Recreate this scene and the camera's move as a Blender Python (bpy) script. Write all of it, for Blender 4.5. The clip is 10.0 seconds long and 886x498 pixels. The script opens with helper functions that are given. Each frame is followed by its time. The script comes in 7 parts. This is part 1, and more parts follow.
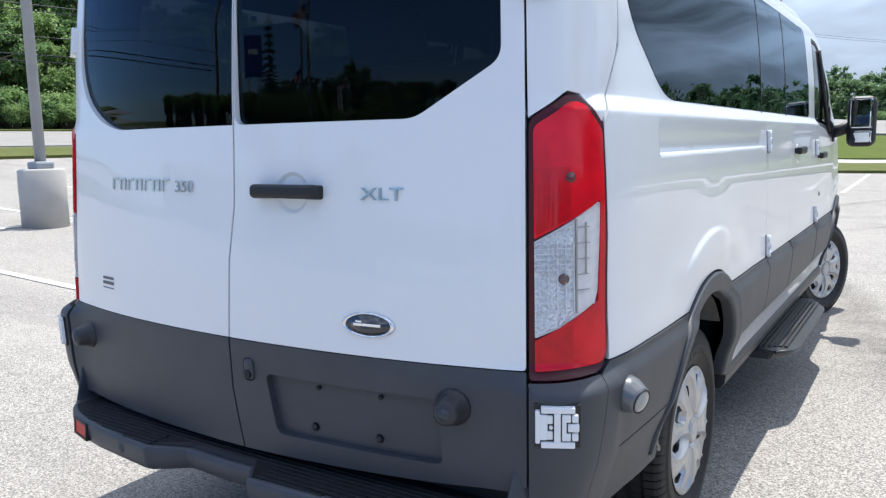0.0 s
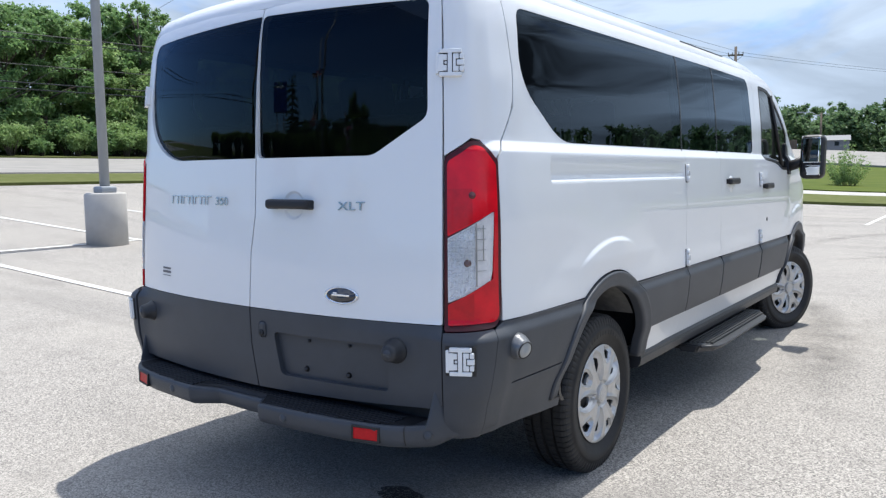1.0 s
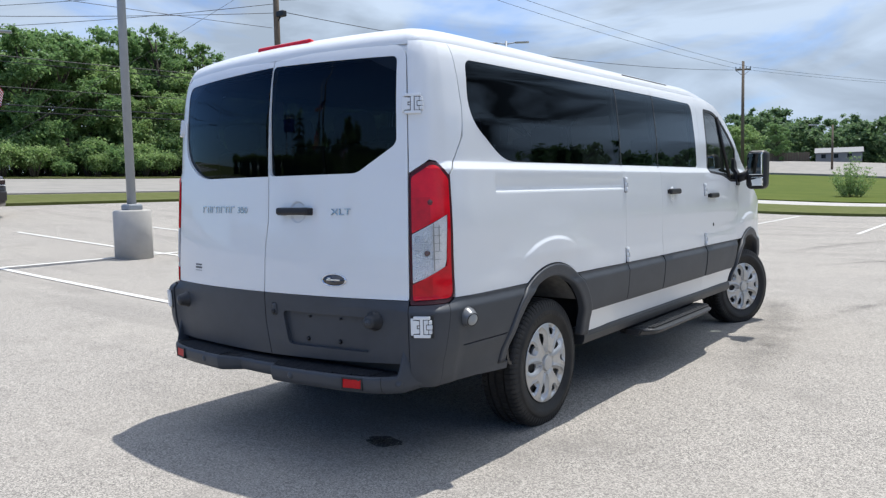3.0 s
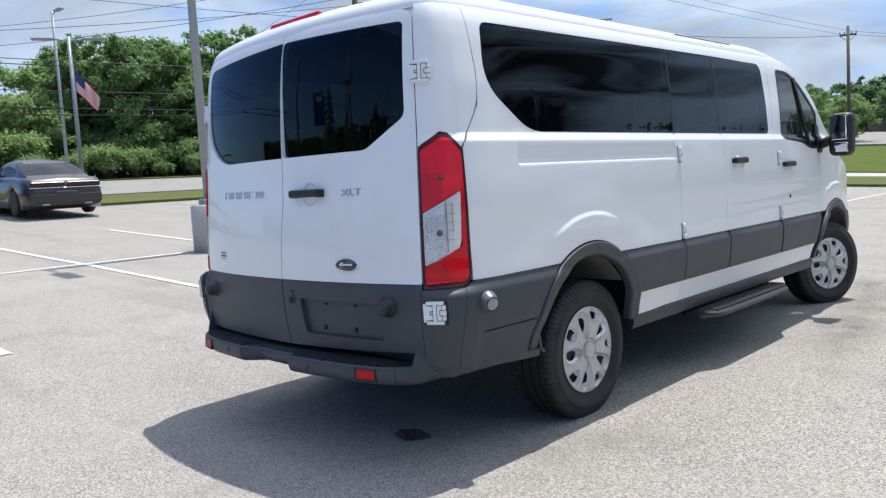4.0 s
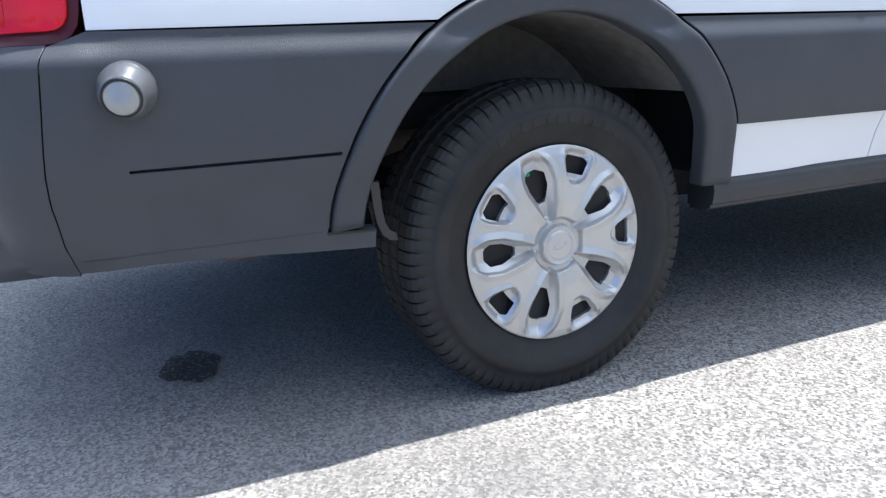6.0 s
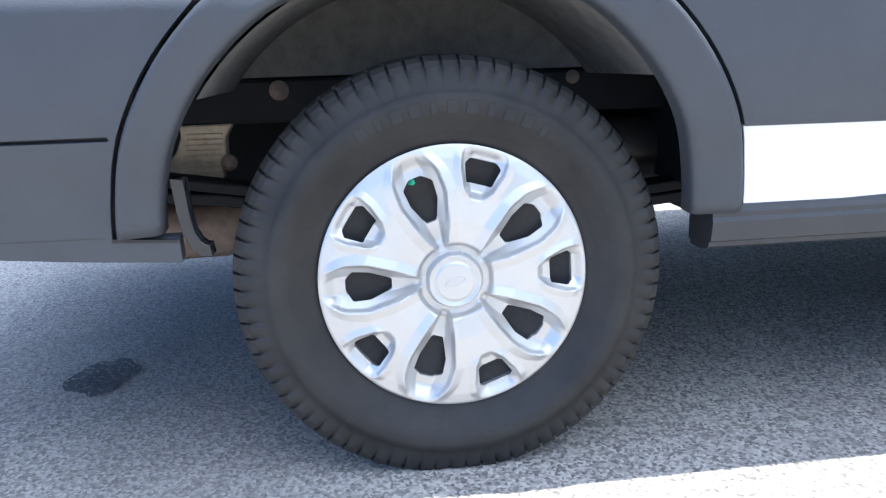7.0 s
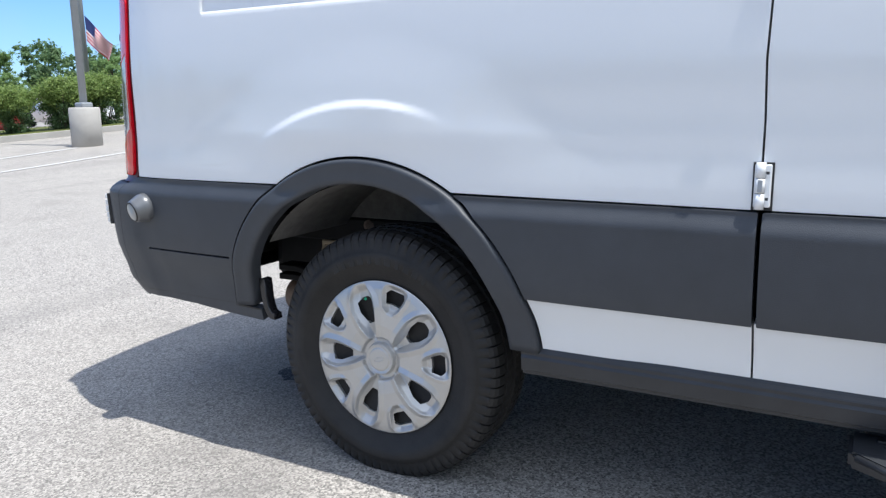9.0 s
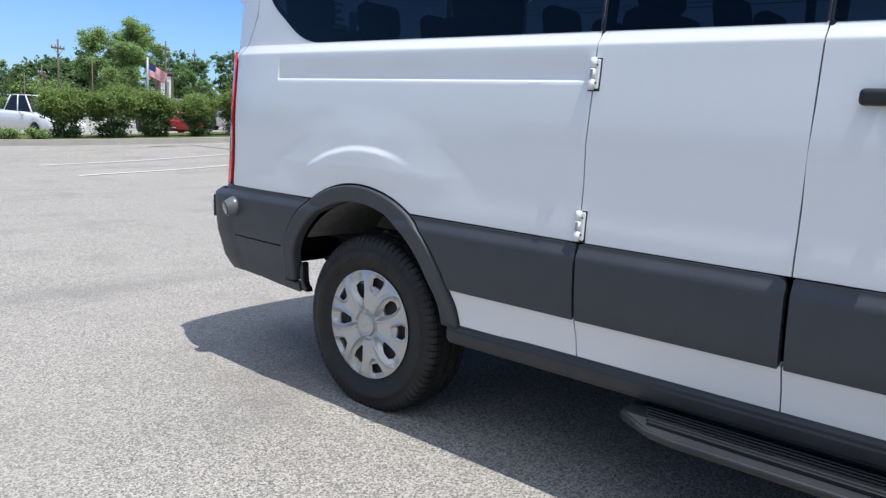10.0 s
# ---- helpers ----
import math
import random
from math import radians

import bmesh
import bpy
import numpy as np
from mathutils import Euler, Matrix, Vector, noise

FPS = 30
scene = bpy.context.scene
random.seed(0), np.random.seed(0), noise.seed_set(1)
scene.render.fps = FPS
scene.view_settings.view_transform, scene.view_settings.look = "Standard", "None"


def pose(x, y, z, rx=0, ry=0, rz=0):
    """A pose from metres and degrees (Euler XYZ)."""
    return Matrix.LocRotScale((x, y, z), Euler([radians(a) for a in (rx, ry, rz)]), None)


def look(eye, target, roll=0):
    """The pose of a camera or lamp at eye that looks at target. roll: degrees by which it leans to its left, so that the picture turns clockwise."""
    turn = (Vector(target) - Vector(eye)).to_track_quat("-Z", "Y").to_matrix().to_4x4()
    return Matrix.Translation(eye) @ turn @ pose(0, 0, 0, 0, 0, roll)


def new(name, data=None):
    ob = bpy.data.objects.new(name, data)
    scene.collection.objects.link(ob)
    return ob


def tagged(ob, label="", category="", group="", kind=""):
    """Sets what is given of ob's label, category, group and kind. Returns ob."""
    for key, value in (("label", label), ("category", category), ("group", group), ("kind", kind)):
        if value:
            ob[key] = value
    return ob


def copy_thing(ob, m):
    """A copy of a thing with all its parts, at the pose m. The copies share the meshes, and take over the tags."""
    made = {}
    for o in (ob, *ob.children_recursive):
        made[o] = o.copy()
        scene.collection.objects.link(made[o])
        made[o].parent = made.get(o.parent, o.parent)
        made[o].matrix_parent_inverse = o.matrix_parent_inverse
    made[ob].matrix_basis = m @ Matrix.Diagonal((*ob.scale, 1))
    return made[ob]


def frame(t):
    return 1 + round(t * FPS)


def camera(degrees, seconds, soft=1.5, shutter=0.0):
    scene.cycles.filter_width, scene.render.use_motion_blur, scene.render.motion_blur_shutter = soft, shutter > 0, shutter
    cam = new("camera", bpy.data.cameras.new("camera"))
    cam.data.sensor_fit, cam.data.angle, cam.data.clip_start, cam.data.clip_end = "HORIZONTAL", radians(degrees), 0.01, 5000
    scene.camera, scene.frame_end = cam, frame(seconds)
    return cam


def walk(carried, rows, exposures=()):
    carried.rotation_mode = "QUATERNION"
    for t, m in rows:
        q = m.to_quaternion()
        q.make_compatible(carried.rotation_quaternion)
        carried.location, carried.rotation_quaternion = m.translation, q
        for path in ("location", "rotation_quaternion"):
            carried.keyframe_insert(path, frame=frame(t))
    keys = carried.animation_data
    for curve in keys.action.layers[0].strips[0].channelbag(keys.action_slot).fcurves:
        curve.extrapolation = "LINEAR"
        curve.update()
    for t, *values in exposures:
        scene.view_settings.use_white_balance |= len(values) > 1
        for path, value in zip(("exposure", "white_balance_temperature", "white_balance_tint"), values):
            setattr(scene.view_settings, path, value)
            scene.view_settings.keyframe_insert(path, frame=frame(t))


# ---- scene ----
cam = camera(60.0, 10.0, soft=1.3)
PATH = [
    (0, (1.639, -2.596, 1.344), (0.566, -0.93, 1.07), -1.1),
    (0.5, (2.047, -2.834, 1.342), (0.869, -1.238, 1.088), -0.7),
    (1, (2.392, -3.141, 1.337), (1.22, -1.533, 1.141), -0.6),
    (1.5, (2.733, -3.434, 1.33), (1.558, -1.823, 1.175), -1.0),
    (2, (2.987, -3.675, 1.321), (1.786, -2.083, 1.167), -0.4),
    (3.5, (3.107, -3.706, 1.311), (1.873, -2.139, 1.159), -2.5),
    (4, (3.161, -3.285, 1.247), (1.774, -1.855, 1.072), -3.4),
    (4.5, (3.014, -2.729, 1.134), (1.504, -1.439, 0.894), -4.0),
    (5, (2.778, -2.101, 1.021), (1.206, -0.906, 0.707), -3.3),
    (5.5, (2.565, -1.487, 0.893), (0.926, -0.432, 0.442), -2.2),
    (6, (2.377, -0.894, 0.78), (0.607, -0.116, 0.268), -2.3),
    (6.2, (2.319, -0.681, 0.763), (0.506, -0.02, 0.237), -1.7),
    (7.3, (2.146, -0.008, 0.68), (0.199, -0.005, 0.22), -2.5),
    (7.5, (2.142, 0.091, 0.694), (0.207, -0.072, 0.230), -2.9),
    (8, (2.288, 0.293, 0.726), (0.41, -0.214, 0.262), -2.0),
    (8.5, (2.51, 0.656, 0.912), (0.717, -0.124, 0.494), -0.9),
    (9, (2.676, 1.156, 1.045), (0.962, 0.196, 0.669), -0.8),
    (9.5, (2.89, 1.643, 1.135), (1.276, 0.522, 0.761), 0.7),
    (10, (3.059, 2.161, 1.156), (1.559, 0.878, 0.834), 3.2),
]
walk(cam, [(t, look(eye, target, roll)) for t, eye, target, roll in PATH],
     exposures=[(0, 0.90, 6000, 10), (1.5, 0.64, 6060, 10), (3.5, 0.545, 6090, 10), (4.5, 0.69, 6030, 10), (5.5, 0.92, 5850, 10), (6.2, 1.38, 5740, 10), (7.3, 2.25, 5720, 10), (8.0, 1.92, 5760, 10), (8.5, 1.12, 5850, 10), (9.0, 0.80, 5920, 10), (10, 0.50, 5970, 10)])

# ---- world, sun and light ----
world = bpy.data.worlds.new("sky_world")
scene.world = world
world.use_nodes = True
wn, wl = world.node_tree.nodes, world.node_tree.links
wn.clear()
w_out = wn.new("ShaderNodeOutputWorld")
w_bg = wn.new("ShaderNodeBackground")
w_sky = wn.new("ShaderNodeTexSky")
w_sky.sky_type = 'NISHITA'
w_sky.sun_disc = False
w_sky.sun_elevation = radians(75.5)
w_sky.sun_rotation = radians(-7)
w_sky.air_density, w_sky.dust_density, w_sky.ozone_density = 1.0, 0.25, 1.4
w_bg.inputs["Strength"].default_value = 0.14
# thin clouds: soft noise mixed over the clear sky, thicker ahead of the van
w_tc = wn.new("ShaderNodeTexCoord")
w_map = wn.new("ShaderNodeMapping")
w_map.inputs["Scale"].default_value = (1.3, 1.3, 4.2)
w_map.inputs["Rotation"].default_value = (0.12, 0.08, 0.4)
w_noise = wn.new("ShaderNodeTexNoise")
w_noise.inputs["Scale"].default_value = 1.7
w_noise.inputs["Detail"].default_value = 6.0
w_noise.inputs["Roughness"].default_value = 0.55
w_noise.inputs["Distortion"].default_value = 0.5
w_ramp = wn.new("ShaderNodeMapRange")
w_ramp.interpolation_type = 'SMOOTHSTEP'
w_ramp.inputs["From Min"].default_value = 0.40
w_ramp.inputs["From Max"].default_value = 0.60
w_sep = wn.new("ShaderNodeSeparateXYZ")
w_front = wn.new("ShaderNodeMapRange")
w_front.interpolation_type = 'SMOOTHSTEP'
w_front.inputs["From Min"].default_value = -0.40
w_front.inputs["From Max"].default_value = 0.35
w_front.inputs["To Min"].default_value = 0.10
w_front.inputs["To Max"].default_value = 1.0
w_dir = wn.new("ShaderNodeMath")
w_dir.operation = 'MULTIPLY_ADD'
w_dir.inputs[1].default_value = 0.1
w_mul = wn.new("ShaderNodeMath")
w_mul.operation = 'MULTIPLY'
w_mix = wn.new("ShaderNodeMix")
w_mix.data_type = 'RGBA'
# cloud colour: grey-white low down, brighter high up towards the sun
w_high = wn.new("ShaderNodeMapRange")
w_high.interpolation_type = 'SMOOTHSTEP'
w_high.inputs["From Min"].default_value, w_high.inputs["From Max"].default_value = 0.15, 0.95
w_cloud = wn.new("ShaderNodeMix")
w_cloud.data_type = 'RGBA'
w_cloud.inputs["A"].default_value = (2.75, 3.2, 3.75, 1)
w_cloud.inputs["B"].default_value = (7.0, 7.4, 8.0, 1)
# the clear sky, a little deeper blue
w_tint = wn.new("ShaderNodeMix")
w_tint.data_type, w_tint.blend_type = 'RGBA', 'MULTIPLY'
w_tint.inputs["Factor"].default_value = 1.0
w_tint.inputs["B"].default_value = (0.395, 0.545, 0.785, 1)
wl.new(w_tc.outputs["Generated"], w_map.inputs["Vector"])
wl.new(w_map.outputs["Vector"], w_noise.inputs["Vector"])
# more cover ahead of the van
w_bias = wn.new("ShaderNodeMath")
w_bias.operation = 'MULTIPLY_ADD'
w_bias.inputs[1].default_value = 0.13
wl.new(w_front.outputs["Result"], w_bias.inputs[0])
wl.new(w_noise.outputs["Fac"], w_bias.inputs[2])
wl.new(w_bias.outputs["Value"], w_ramp.inputs["Value"])
wl.new(w_tc.outputs["Generated"], w_sep.inputs["Vector"])
wl.new(w_sep.outputs["X"], w_dir.inputs[0])
wl.new(w_sep.outputs["Y"], w_dir.inputs[2])
wl.new(w_dir.outputs["Value"], w_front.inputs["Value"])
wl.new(w_ramp.outputs["Result"], w_mul.inputs[0])
# some cloud high up on every side
w_over = wn.new("ShaderNodeMapRange")
w_over.interpolation_type = 'SMOOTHSTEP'
w_over.inputs["From Min"].default_value, w_over.inputs["From Max"].default_value = 0.24, 0.70
w_over.inputs["To Max"].default_value = 0.9
w_max = wn.new("ShaderNodeMath")
w_max.operation = 'MAXIMUM'
wl.new(w_sep.outputs["Z"], w_over.inputs["Value"])
wl.new(w_over.outputs["Result"], w_max.inputs[0])
wl.new(w_front.outputs["Result"], w_max.inputs[1])
wl.new(w_max.outputs["Value"], w_mul.inputs[1])
wl.new(w_mul.outputs["Value"], w_mix.inputs["Factor"])
wl.new(w_sky.outputs["Color"], w_tint.inputs["A"])
wl.new(w_tint.outputs["Result"], w_mix.inputs["A"])
wl.new(w_sep.outputs["Z"], w_high.inputs["Value"])
wl.new(w_high.outputs["Result"], w_cloud.inputs["Factor"])
# streaks: the cloud is thicker and brighter in some bands
w_streak = wn.new("ShaderNodeTexNoise")
w_streak.inputs["Scale"].default_value = 2.6
w_streak.inputs["Detail"].default_value = 7.0
w_streak.inputs["Distortion"].default_value = 0.8
w_band = wn.new("ShaderNodeMapRange")
w_band.inputs["From Min"].default_value, w_band.inputs["From Max"].default_value = 0.41, 0.61
w_band.inputs["To Min"].default_value, w_band.inputs["To Max"].default_value = -0.95, 0.55
w_amp = wn.new("ShaderNodeMapRange")
w_amp.inputs["From Min"].default_value, w_amp.inputs["From Max"].default_value = -0.05, 0.55
w_amp.inputs["To Min"].default_value, w_amp.inputs["To Max"].default_value = 0.26, 0.95
w_swing = wn.new("ShaderNodeMath")
w_swing.operation = 'MULTIPLY_ADD'
w_swing.inputs[2].default_value = 1.0
w_bright = wn.new("ShaderNodeVectorMath")
w_bright.operation = 'SCALE'
wl.new(w_map.outputs["Vector"], w_streak.inputs["Vector"])
wl.new(w_streak.outputs["Fac"], w_band.inputs["Value"])
wl.new(w_cloud.outputs["Result"], w_bright.inputs[0])
wl.new(w_sep.outputs["X"], w_amp.inputs["Value"])
wl.new(w_band.outputs["Result"], w_swing.inputs[0])
wl.new(w_amp.outputs["Result"], w_swing.inputs[1])
wl.new(w_swing.outputs["Value"], w_bright.inputs["Scale"])
wl.new(w_bright.outputs["Vector"], w_mix.inputs["B"])
wl.new(w_mix.outputs["Result"], w_bg.inputs["Color"])
wl.new(w_bg.outputs["Background"], w_out.inputs["Surface"])

sun = new("sun", bpy.data.lights.new("sun", 'SUN'))
sun.data.energy = 3.6
sun.data.angle = radians(0.53)
sun.data.color = (1.0, 0.94, 0.84)
sun.matrix_world = look((-0.02, 3.02, 10), (0, 0, 0))


# ---- materials ----
def mat(name, color, rough=0.5, metal=0.0, coat=0.0, spec=0.5, var=0.0, scale=8.0, bump=0.0, bscale=60.0, color2=None, coords="Object", detail=4.0):
    """A principled material whose colour wanders between two tones by noise, with a fine bump."""
    m = bpy.data.materials.new(name)
    m.use_nodes = True
    nt = m.node_tree
    b = nt.nodes["Principled BSDF"]
    b.inputs["Roughness"].default_value = rough
    b.inputs["Metallic"].default_value = metal
    b.inputs["Coat Weight"].default_value = coat
    b.inputs["Coat Roughness"].default_value = 0.03
    b.inputs["Specular IOR Level"].default_value = spec
    b.inputs["Base Color"].default_value = (*color, 1)
    if var > 0 or color2 or bump > 0:
        tc = nt.nodes.new("ShaderNodeTexCoord")
    if var > 0 or color2:
        n = nt.nodes.new("ShaderNodeTexNoise")
        n.inputs["Scale"].default_value = scale
        n.inputs["Detail"].default_value = detail
        n.inputs["Roughness"].default_value = 0.65
        nt.links.new(tc.outputs[coords], n.inputs["Vector"])
        mr = nt.nodes.new("ShaderNodeMapRange")
        mr.inputs["From Min"].default_value, mr.inputs["From Max"].default_value = 0.3, 0.7
        nt.links.new(n.outputs["Fac"], mr.inputs["Value"])
        mx = nt.nodes.new("ShaderNodeMix")
        mx.data_type = 'RGBA'
        c2 = color2 or tuple(c * (1 - var) for c in color)
        mx.inputs["A"].default_value, mx.inputs["B"].default_value = (*color, 1), (*c2, 1)
        nt.links.new(mr.outputs["Result"], mx.inputs["Factor"])
        nt.links.new(mx.outputs["Result"], b.inputs["Base Color"])
    if bump > 0:
        n2 = nt.nodes.new("ShaderNodeTexNoise")
        n2.inputs["Scale"].default_value = bscale
        n2.inputs["Detail"].default_value = 3.0
        nt.links.new(tc.outputs[coords], n2.inputs["Vector"])
        bp = nt.nodes.new("ShaderNodeBump")
        bp.inputs["Strength"].default_value = bump
        bp.inputs["Distance"].default_value = 0.002
        nt.links.new(n2.outputs["Fac"], bp.inputs["Height"])
        nt.links.new(bp.outputs["Normal"], b.inputs["Normal"])
    return m


def glass(name, tint, rough=0.0, ior=1.5, gloss=(1.0, 1.0, 1.0)):
    """Coloured see-through pane: clear tinted transmission under a Fresnel gloss."""
    m = bpy.data.materials.new(name)
    m.use_nodes = True
    nt = m.node_tree
    nt.nodes.clear()
    o = nt.nodes.new("ShaderNodeOutputMaterial")
    t = nt.nodes.new("ShaderNodeBsdfTransparent")
    t.inputs["Color"].default_value = (*tint, 1)
    g = nt.nodes.new("ShaderNodeBsdfGlossy")
    g.inputs["Roughness"].default_value = rough
    g.inputs["Color"].default_value = (*gloss, 1)
    f = nt.nodes.new("ShaderNodeFresnel")
    f.inputs["IOR"].default_value = ior
    x = nt.nodes.new("ShaderNodeMixShader")
    nt.links.new(f.outputs["Fac"], x.inputs["Fac"])
    nt.links.new(t.outputs["BSDF"], x.inputs[1])
    nt.links.new(g.outputs["BSDF"], x.inputs[2])
    nt.links.new(x.outputs["Shader"], o.inputs["Surface"])
    return m


def asphalt_material():
    m = bpy.data.materials.new("worn_asphalt")
    m.use_nodes = True
    nt, ln = m.node_tree, m.node_tree.links
    b = nt.nodes["Principled BSDF"]
    tc = nt.nodes.new("ShaderNodeTexCoord")

    def noise_at(scale, detail=4.0, rough=0.6):
        n = nt.nodes.new("ShaderNodeTexNoise")
        n.inputs["Scale"].default_value, n.inputs["Detail"].default_value, n.inputs["Roughness"].default_value = scale, detail, rough
        ln.new(tc.outputs["Object"], n.inputs["Vector"])
        return n

    def mixed(fac, a, c, lo=0.35, hi=0.65):
        r = nt.nodes.new("ShaderNodeMapRange")
        r.inputs["From Min"].default_value, r.inputs["From Max"].default_value = lo, hi
        ln.new(fac, r.inputs["Value"])
        x = nt.nodes.new("ShaderNodeMix")
        x.data_type = 'RGBA'
        ln.new(r.outputs["Result"], x.inputs["Factor"])
        for key, v in (("A", a), ("B", c)):
            if isinstance(v, tuple):
                x.inputs[key].default_value = (*v, 1)
            else:
                ln.new(v, x.inputs[key])
        return x.outputs["Result"]

    # aggregate: pale stones set in a greyer binder, with stains several metres wide
    v = nt.nodes.new("ShaderNodeTexVoronoi")
    v.inputs["Scale"].default_value = 160.0
    ln.new(tc.outputs["Object"], v.inputs["Vector"])
    sep = nt.nodes.new("ShaderNodeSeparateColor")
    ln.new(v.outputs["Color"], sep.inputs["Color"])
    stones = mixed(sep.outputs["Red"], (0.108, 0.101, 0.094), (0.462, 0.43, 0.384), 0.0, 0.97)
    grit = mixed(noise_at(220, 2).outputs["Fac"], stones, (0.20, 0.185, 0.165), 0.55, 0.8)
    pits = noise_at(95, 3, 0.7)
    grit = mixed(pits.outputs["Fac"], grit, (0.085, 0.081, 0.077), 0.60, 0.70)
    patch = mixed(noise_at(0.32, 5).outputs["Fac"], grit, (0.33, 0.305, 0.268), 0.45, 1.0)
    dark = mixed(noise_at(1.1, 6, 0.7).outputs["Fac"], patch, (0.17, 0.158, 0.145), 0.52, 0.92)
    # long worn tracks where cars drive
    mp = nt.nodes.new("ShaderNodeMapping")
    mp.inputs["Scale"].default_value = (0.14, 1.1, 1.0)
    mp.inputs["Rotation"].default_value = (0, 0, 0.35)
    ln.new(tc.outputs["Object"], mp.inputs["Vector"])
    trk = noise_at(1.0, 4, 0.6)
    ln.new(mp.outputs["Vector"], trk.inputs["Vector"])
    dark = mixed(trk.outputs["Fac"], dark, (0.155, 0.146, 0.136), 0.52, 0.95)
    ln.new(dark, b.inputs["Base Color"])
    b.inputs["Roughness"].default_value = 0.9
    b.inputs["Specular IOR Level"].default_value = 0.25
    bp = nt.nodes.new("ShaderNodeBump")
    bp.inputs["Strength"].default_value = 0.28
    bp.inputs["Distance"].default_value = 0.004
    ln.new(v.outputs["Distance"], bp.inputs["Height"])
    ln.new(bp.outputs["Normal"], b.inputs["Normal"])
    return m


M_PAINT = mat("white_paint", (0.72, 0.73, 0.732), 0.35, coat=0.7, var=0.012, scale=2.0)
M_CLAD = mat("grey_plastic_cladding", (0.053, 0.058, 0.067), 0.47, spec=0.36, var=0.18, scale=6.0, bump=0.25, bscale=420)
M_BLACK = mat("black_plastic", (0.009, 0.009, 0.010), 0.5, var=0.2, scale=20, bump=0.15, bscale=300)
M_RUBBER = mat("tyre_rubber", (0.012, 0.0117, 0.0118), 0.62, spec=0.33, color2=(0.027, 0.0255, 0.024), scale=9, bump=0.3, bscale=160)
M_SILVER = mat("silver_wheel_paint", (0.51, 0.502, 0.485), 0.34, metal=0.56, coat=0.10, var=0.08, scale=12)
M_CHROME = mat("chrome", (0.75, 0.76, 0.78), 0.12, metal=1.0)
M_GLASS = glass("tinted_glass", (0.135, 0.150, 0.165), ior=1.28, gloss=(0.72, 0.86, 1.0))
M_WHITE = mat("white_line_paint", (0.66, 0.65, 0.62), 0.8, color2=(0.42, 0.41, 0.39), scale=14)
M_UNDER = mat("dark_underbody", (0.020, 0.021, 0.023), 0.75, spec=0.2, var=0.4, scale=9, bump=0.3)
M_SEAT = mat("grey_seat_cloth", (0.055, 0.055, 0.058), 0.9, var=0.2, scale=40)
M_ASPHALT = asphalt_material()
M_GRASS = mat("mown_grass", (0.075, 0.092, 0.020), 0.9, spec=0.1, color2=(0.12, 0.125, 0.048), scale=2.2, bump=0.6, bscale=30, detail=8)
M_FIELD = mat("field_grass", (0.058, 0.084, 0.012), 0.9, spec=0.1, color2=(0.092, 0.112, 0.020), scale=0.5, bump=0.6, bscale=30, detail=8)
M_ROAD = mat("pale_road_concrete", (0.27, 0.253, 0.228), 0.9, color2=(0.20, 0.19, 0.172), scale=0.6, bump=0.3, bscale=40)
M_CONCRETE = mat("pale_concrete", (0.42, 0.40, 0.37), 0.85, color2=(0.33, 0.315, 0.29), scale=1.5, bump=0.3, bscale=50)
M_STEEL = mat("grey_painted_steel", (0.30, 0.32, 0.34), 0.45, metal=0.2, var=0.1, scale=4)
M_WOOD = mat("weathered_pole_wood", (0.16, 0.12, 0.085), 0.85, color2=(0.09, 0.07, 0.05), scale=10, bump=0.4)
M_BARK = mat("bark", (0.10, 0.08, 0.06), 0.9, color2=(0.05, 0.04, 0.03), scale=12, bump=0.5)


M_LAMPBACK = mat("lamp_reflector", (0.97, 0.94, 0.89), 0.4, var=0.15, scale=60)
M_LAMPDARK = mat("lamp_housing", (0.060, 0.003, 0.008), 0.35, coat=0.1, spec=0.3)
M_BULB = mat("amber_bulb", (0.11, 0.06, 0.05), 0.15, coat=0.5)
M_PODGREY = mat("grey_pod_plastic", (0.13, 0.135, 0.142), 0.30, coat=0.5, metal=0.2, var=0.1)
M_PODFACE = mat("pale_lens_face", (0.30, 0.305, 0.295), 0.3, metal=0.1, coat=0.5, var=0.1, scale=50)
M_FRONTGLASS = glass("light_tint_glass", (0.34, 0.39, 0.38))
M_LINER = mat("felt_liner", (0.135, 0.131, 0.124), 0.95, var=0.4, scale=25, bump=0.6, bscale=90)
M_MIRROR = mat("mirror_silver", (0.86, 0.88, 0.88), 0.02, metal=1.0)
M_DEEPRED = mat("deep_red_lens", (0.56, 0.002, 0.012), 0.13, coat=0.25, spec=0.25, var=0.3, scale=30)
M_DARKLENS = mat("maroon_lens", (0.10, 0.002, 0.006), 0.15, coat=0.25, var=0.2)
M_REDLENS = mat("red_lens_plastic", (0.74, 0.0035, 0.016), 0.13, coat=0.25, color2=(0.46, 0.002, 0.011), scale=7, spec=0.25, bump=0.12, bscale=60)
M_REFLEX = mat("reflex_red_plastic", (0.52, 0.006, 0.010), 0.4, coat=0.0, spec=0.25, var=0.2, scale=90, bump=0.3, bscale=260)
M_CLEARLENS = glass("clear_lens_plastic", (0.97, 0.97, 0.98), 0.03)
M_RIB = mat("lens_rib", (0.75, 0.76, 0.78), 0.2, coat=0.5)
M_INTERIOR = mat("dark_cabin_trim", (0.03, 0.03, 0.032), 0.85, var=0.2)
M_BADGE = mat("dark_badge_enamel", (0.012, 0.014, 0.022), 0.15, coat=0.8)
M_LETTER = mat("chrome_lettering", (0.55, 0.56, 0.58), 0.2, metal=1.0)
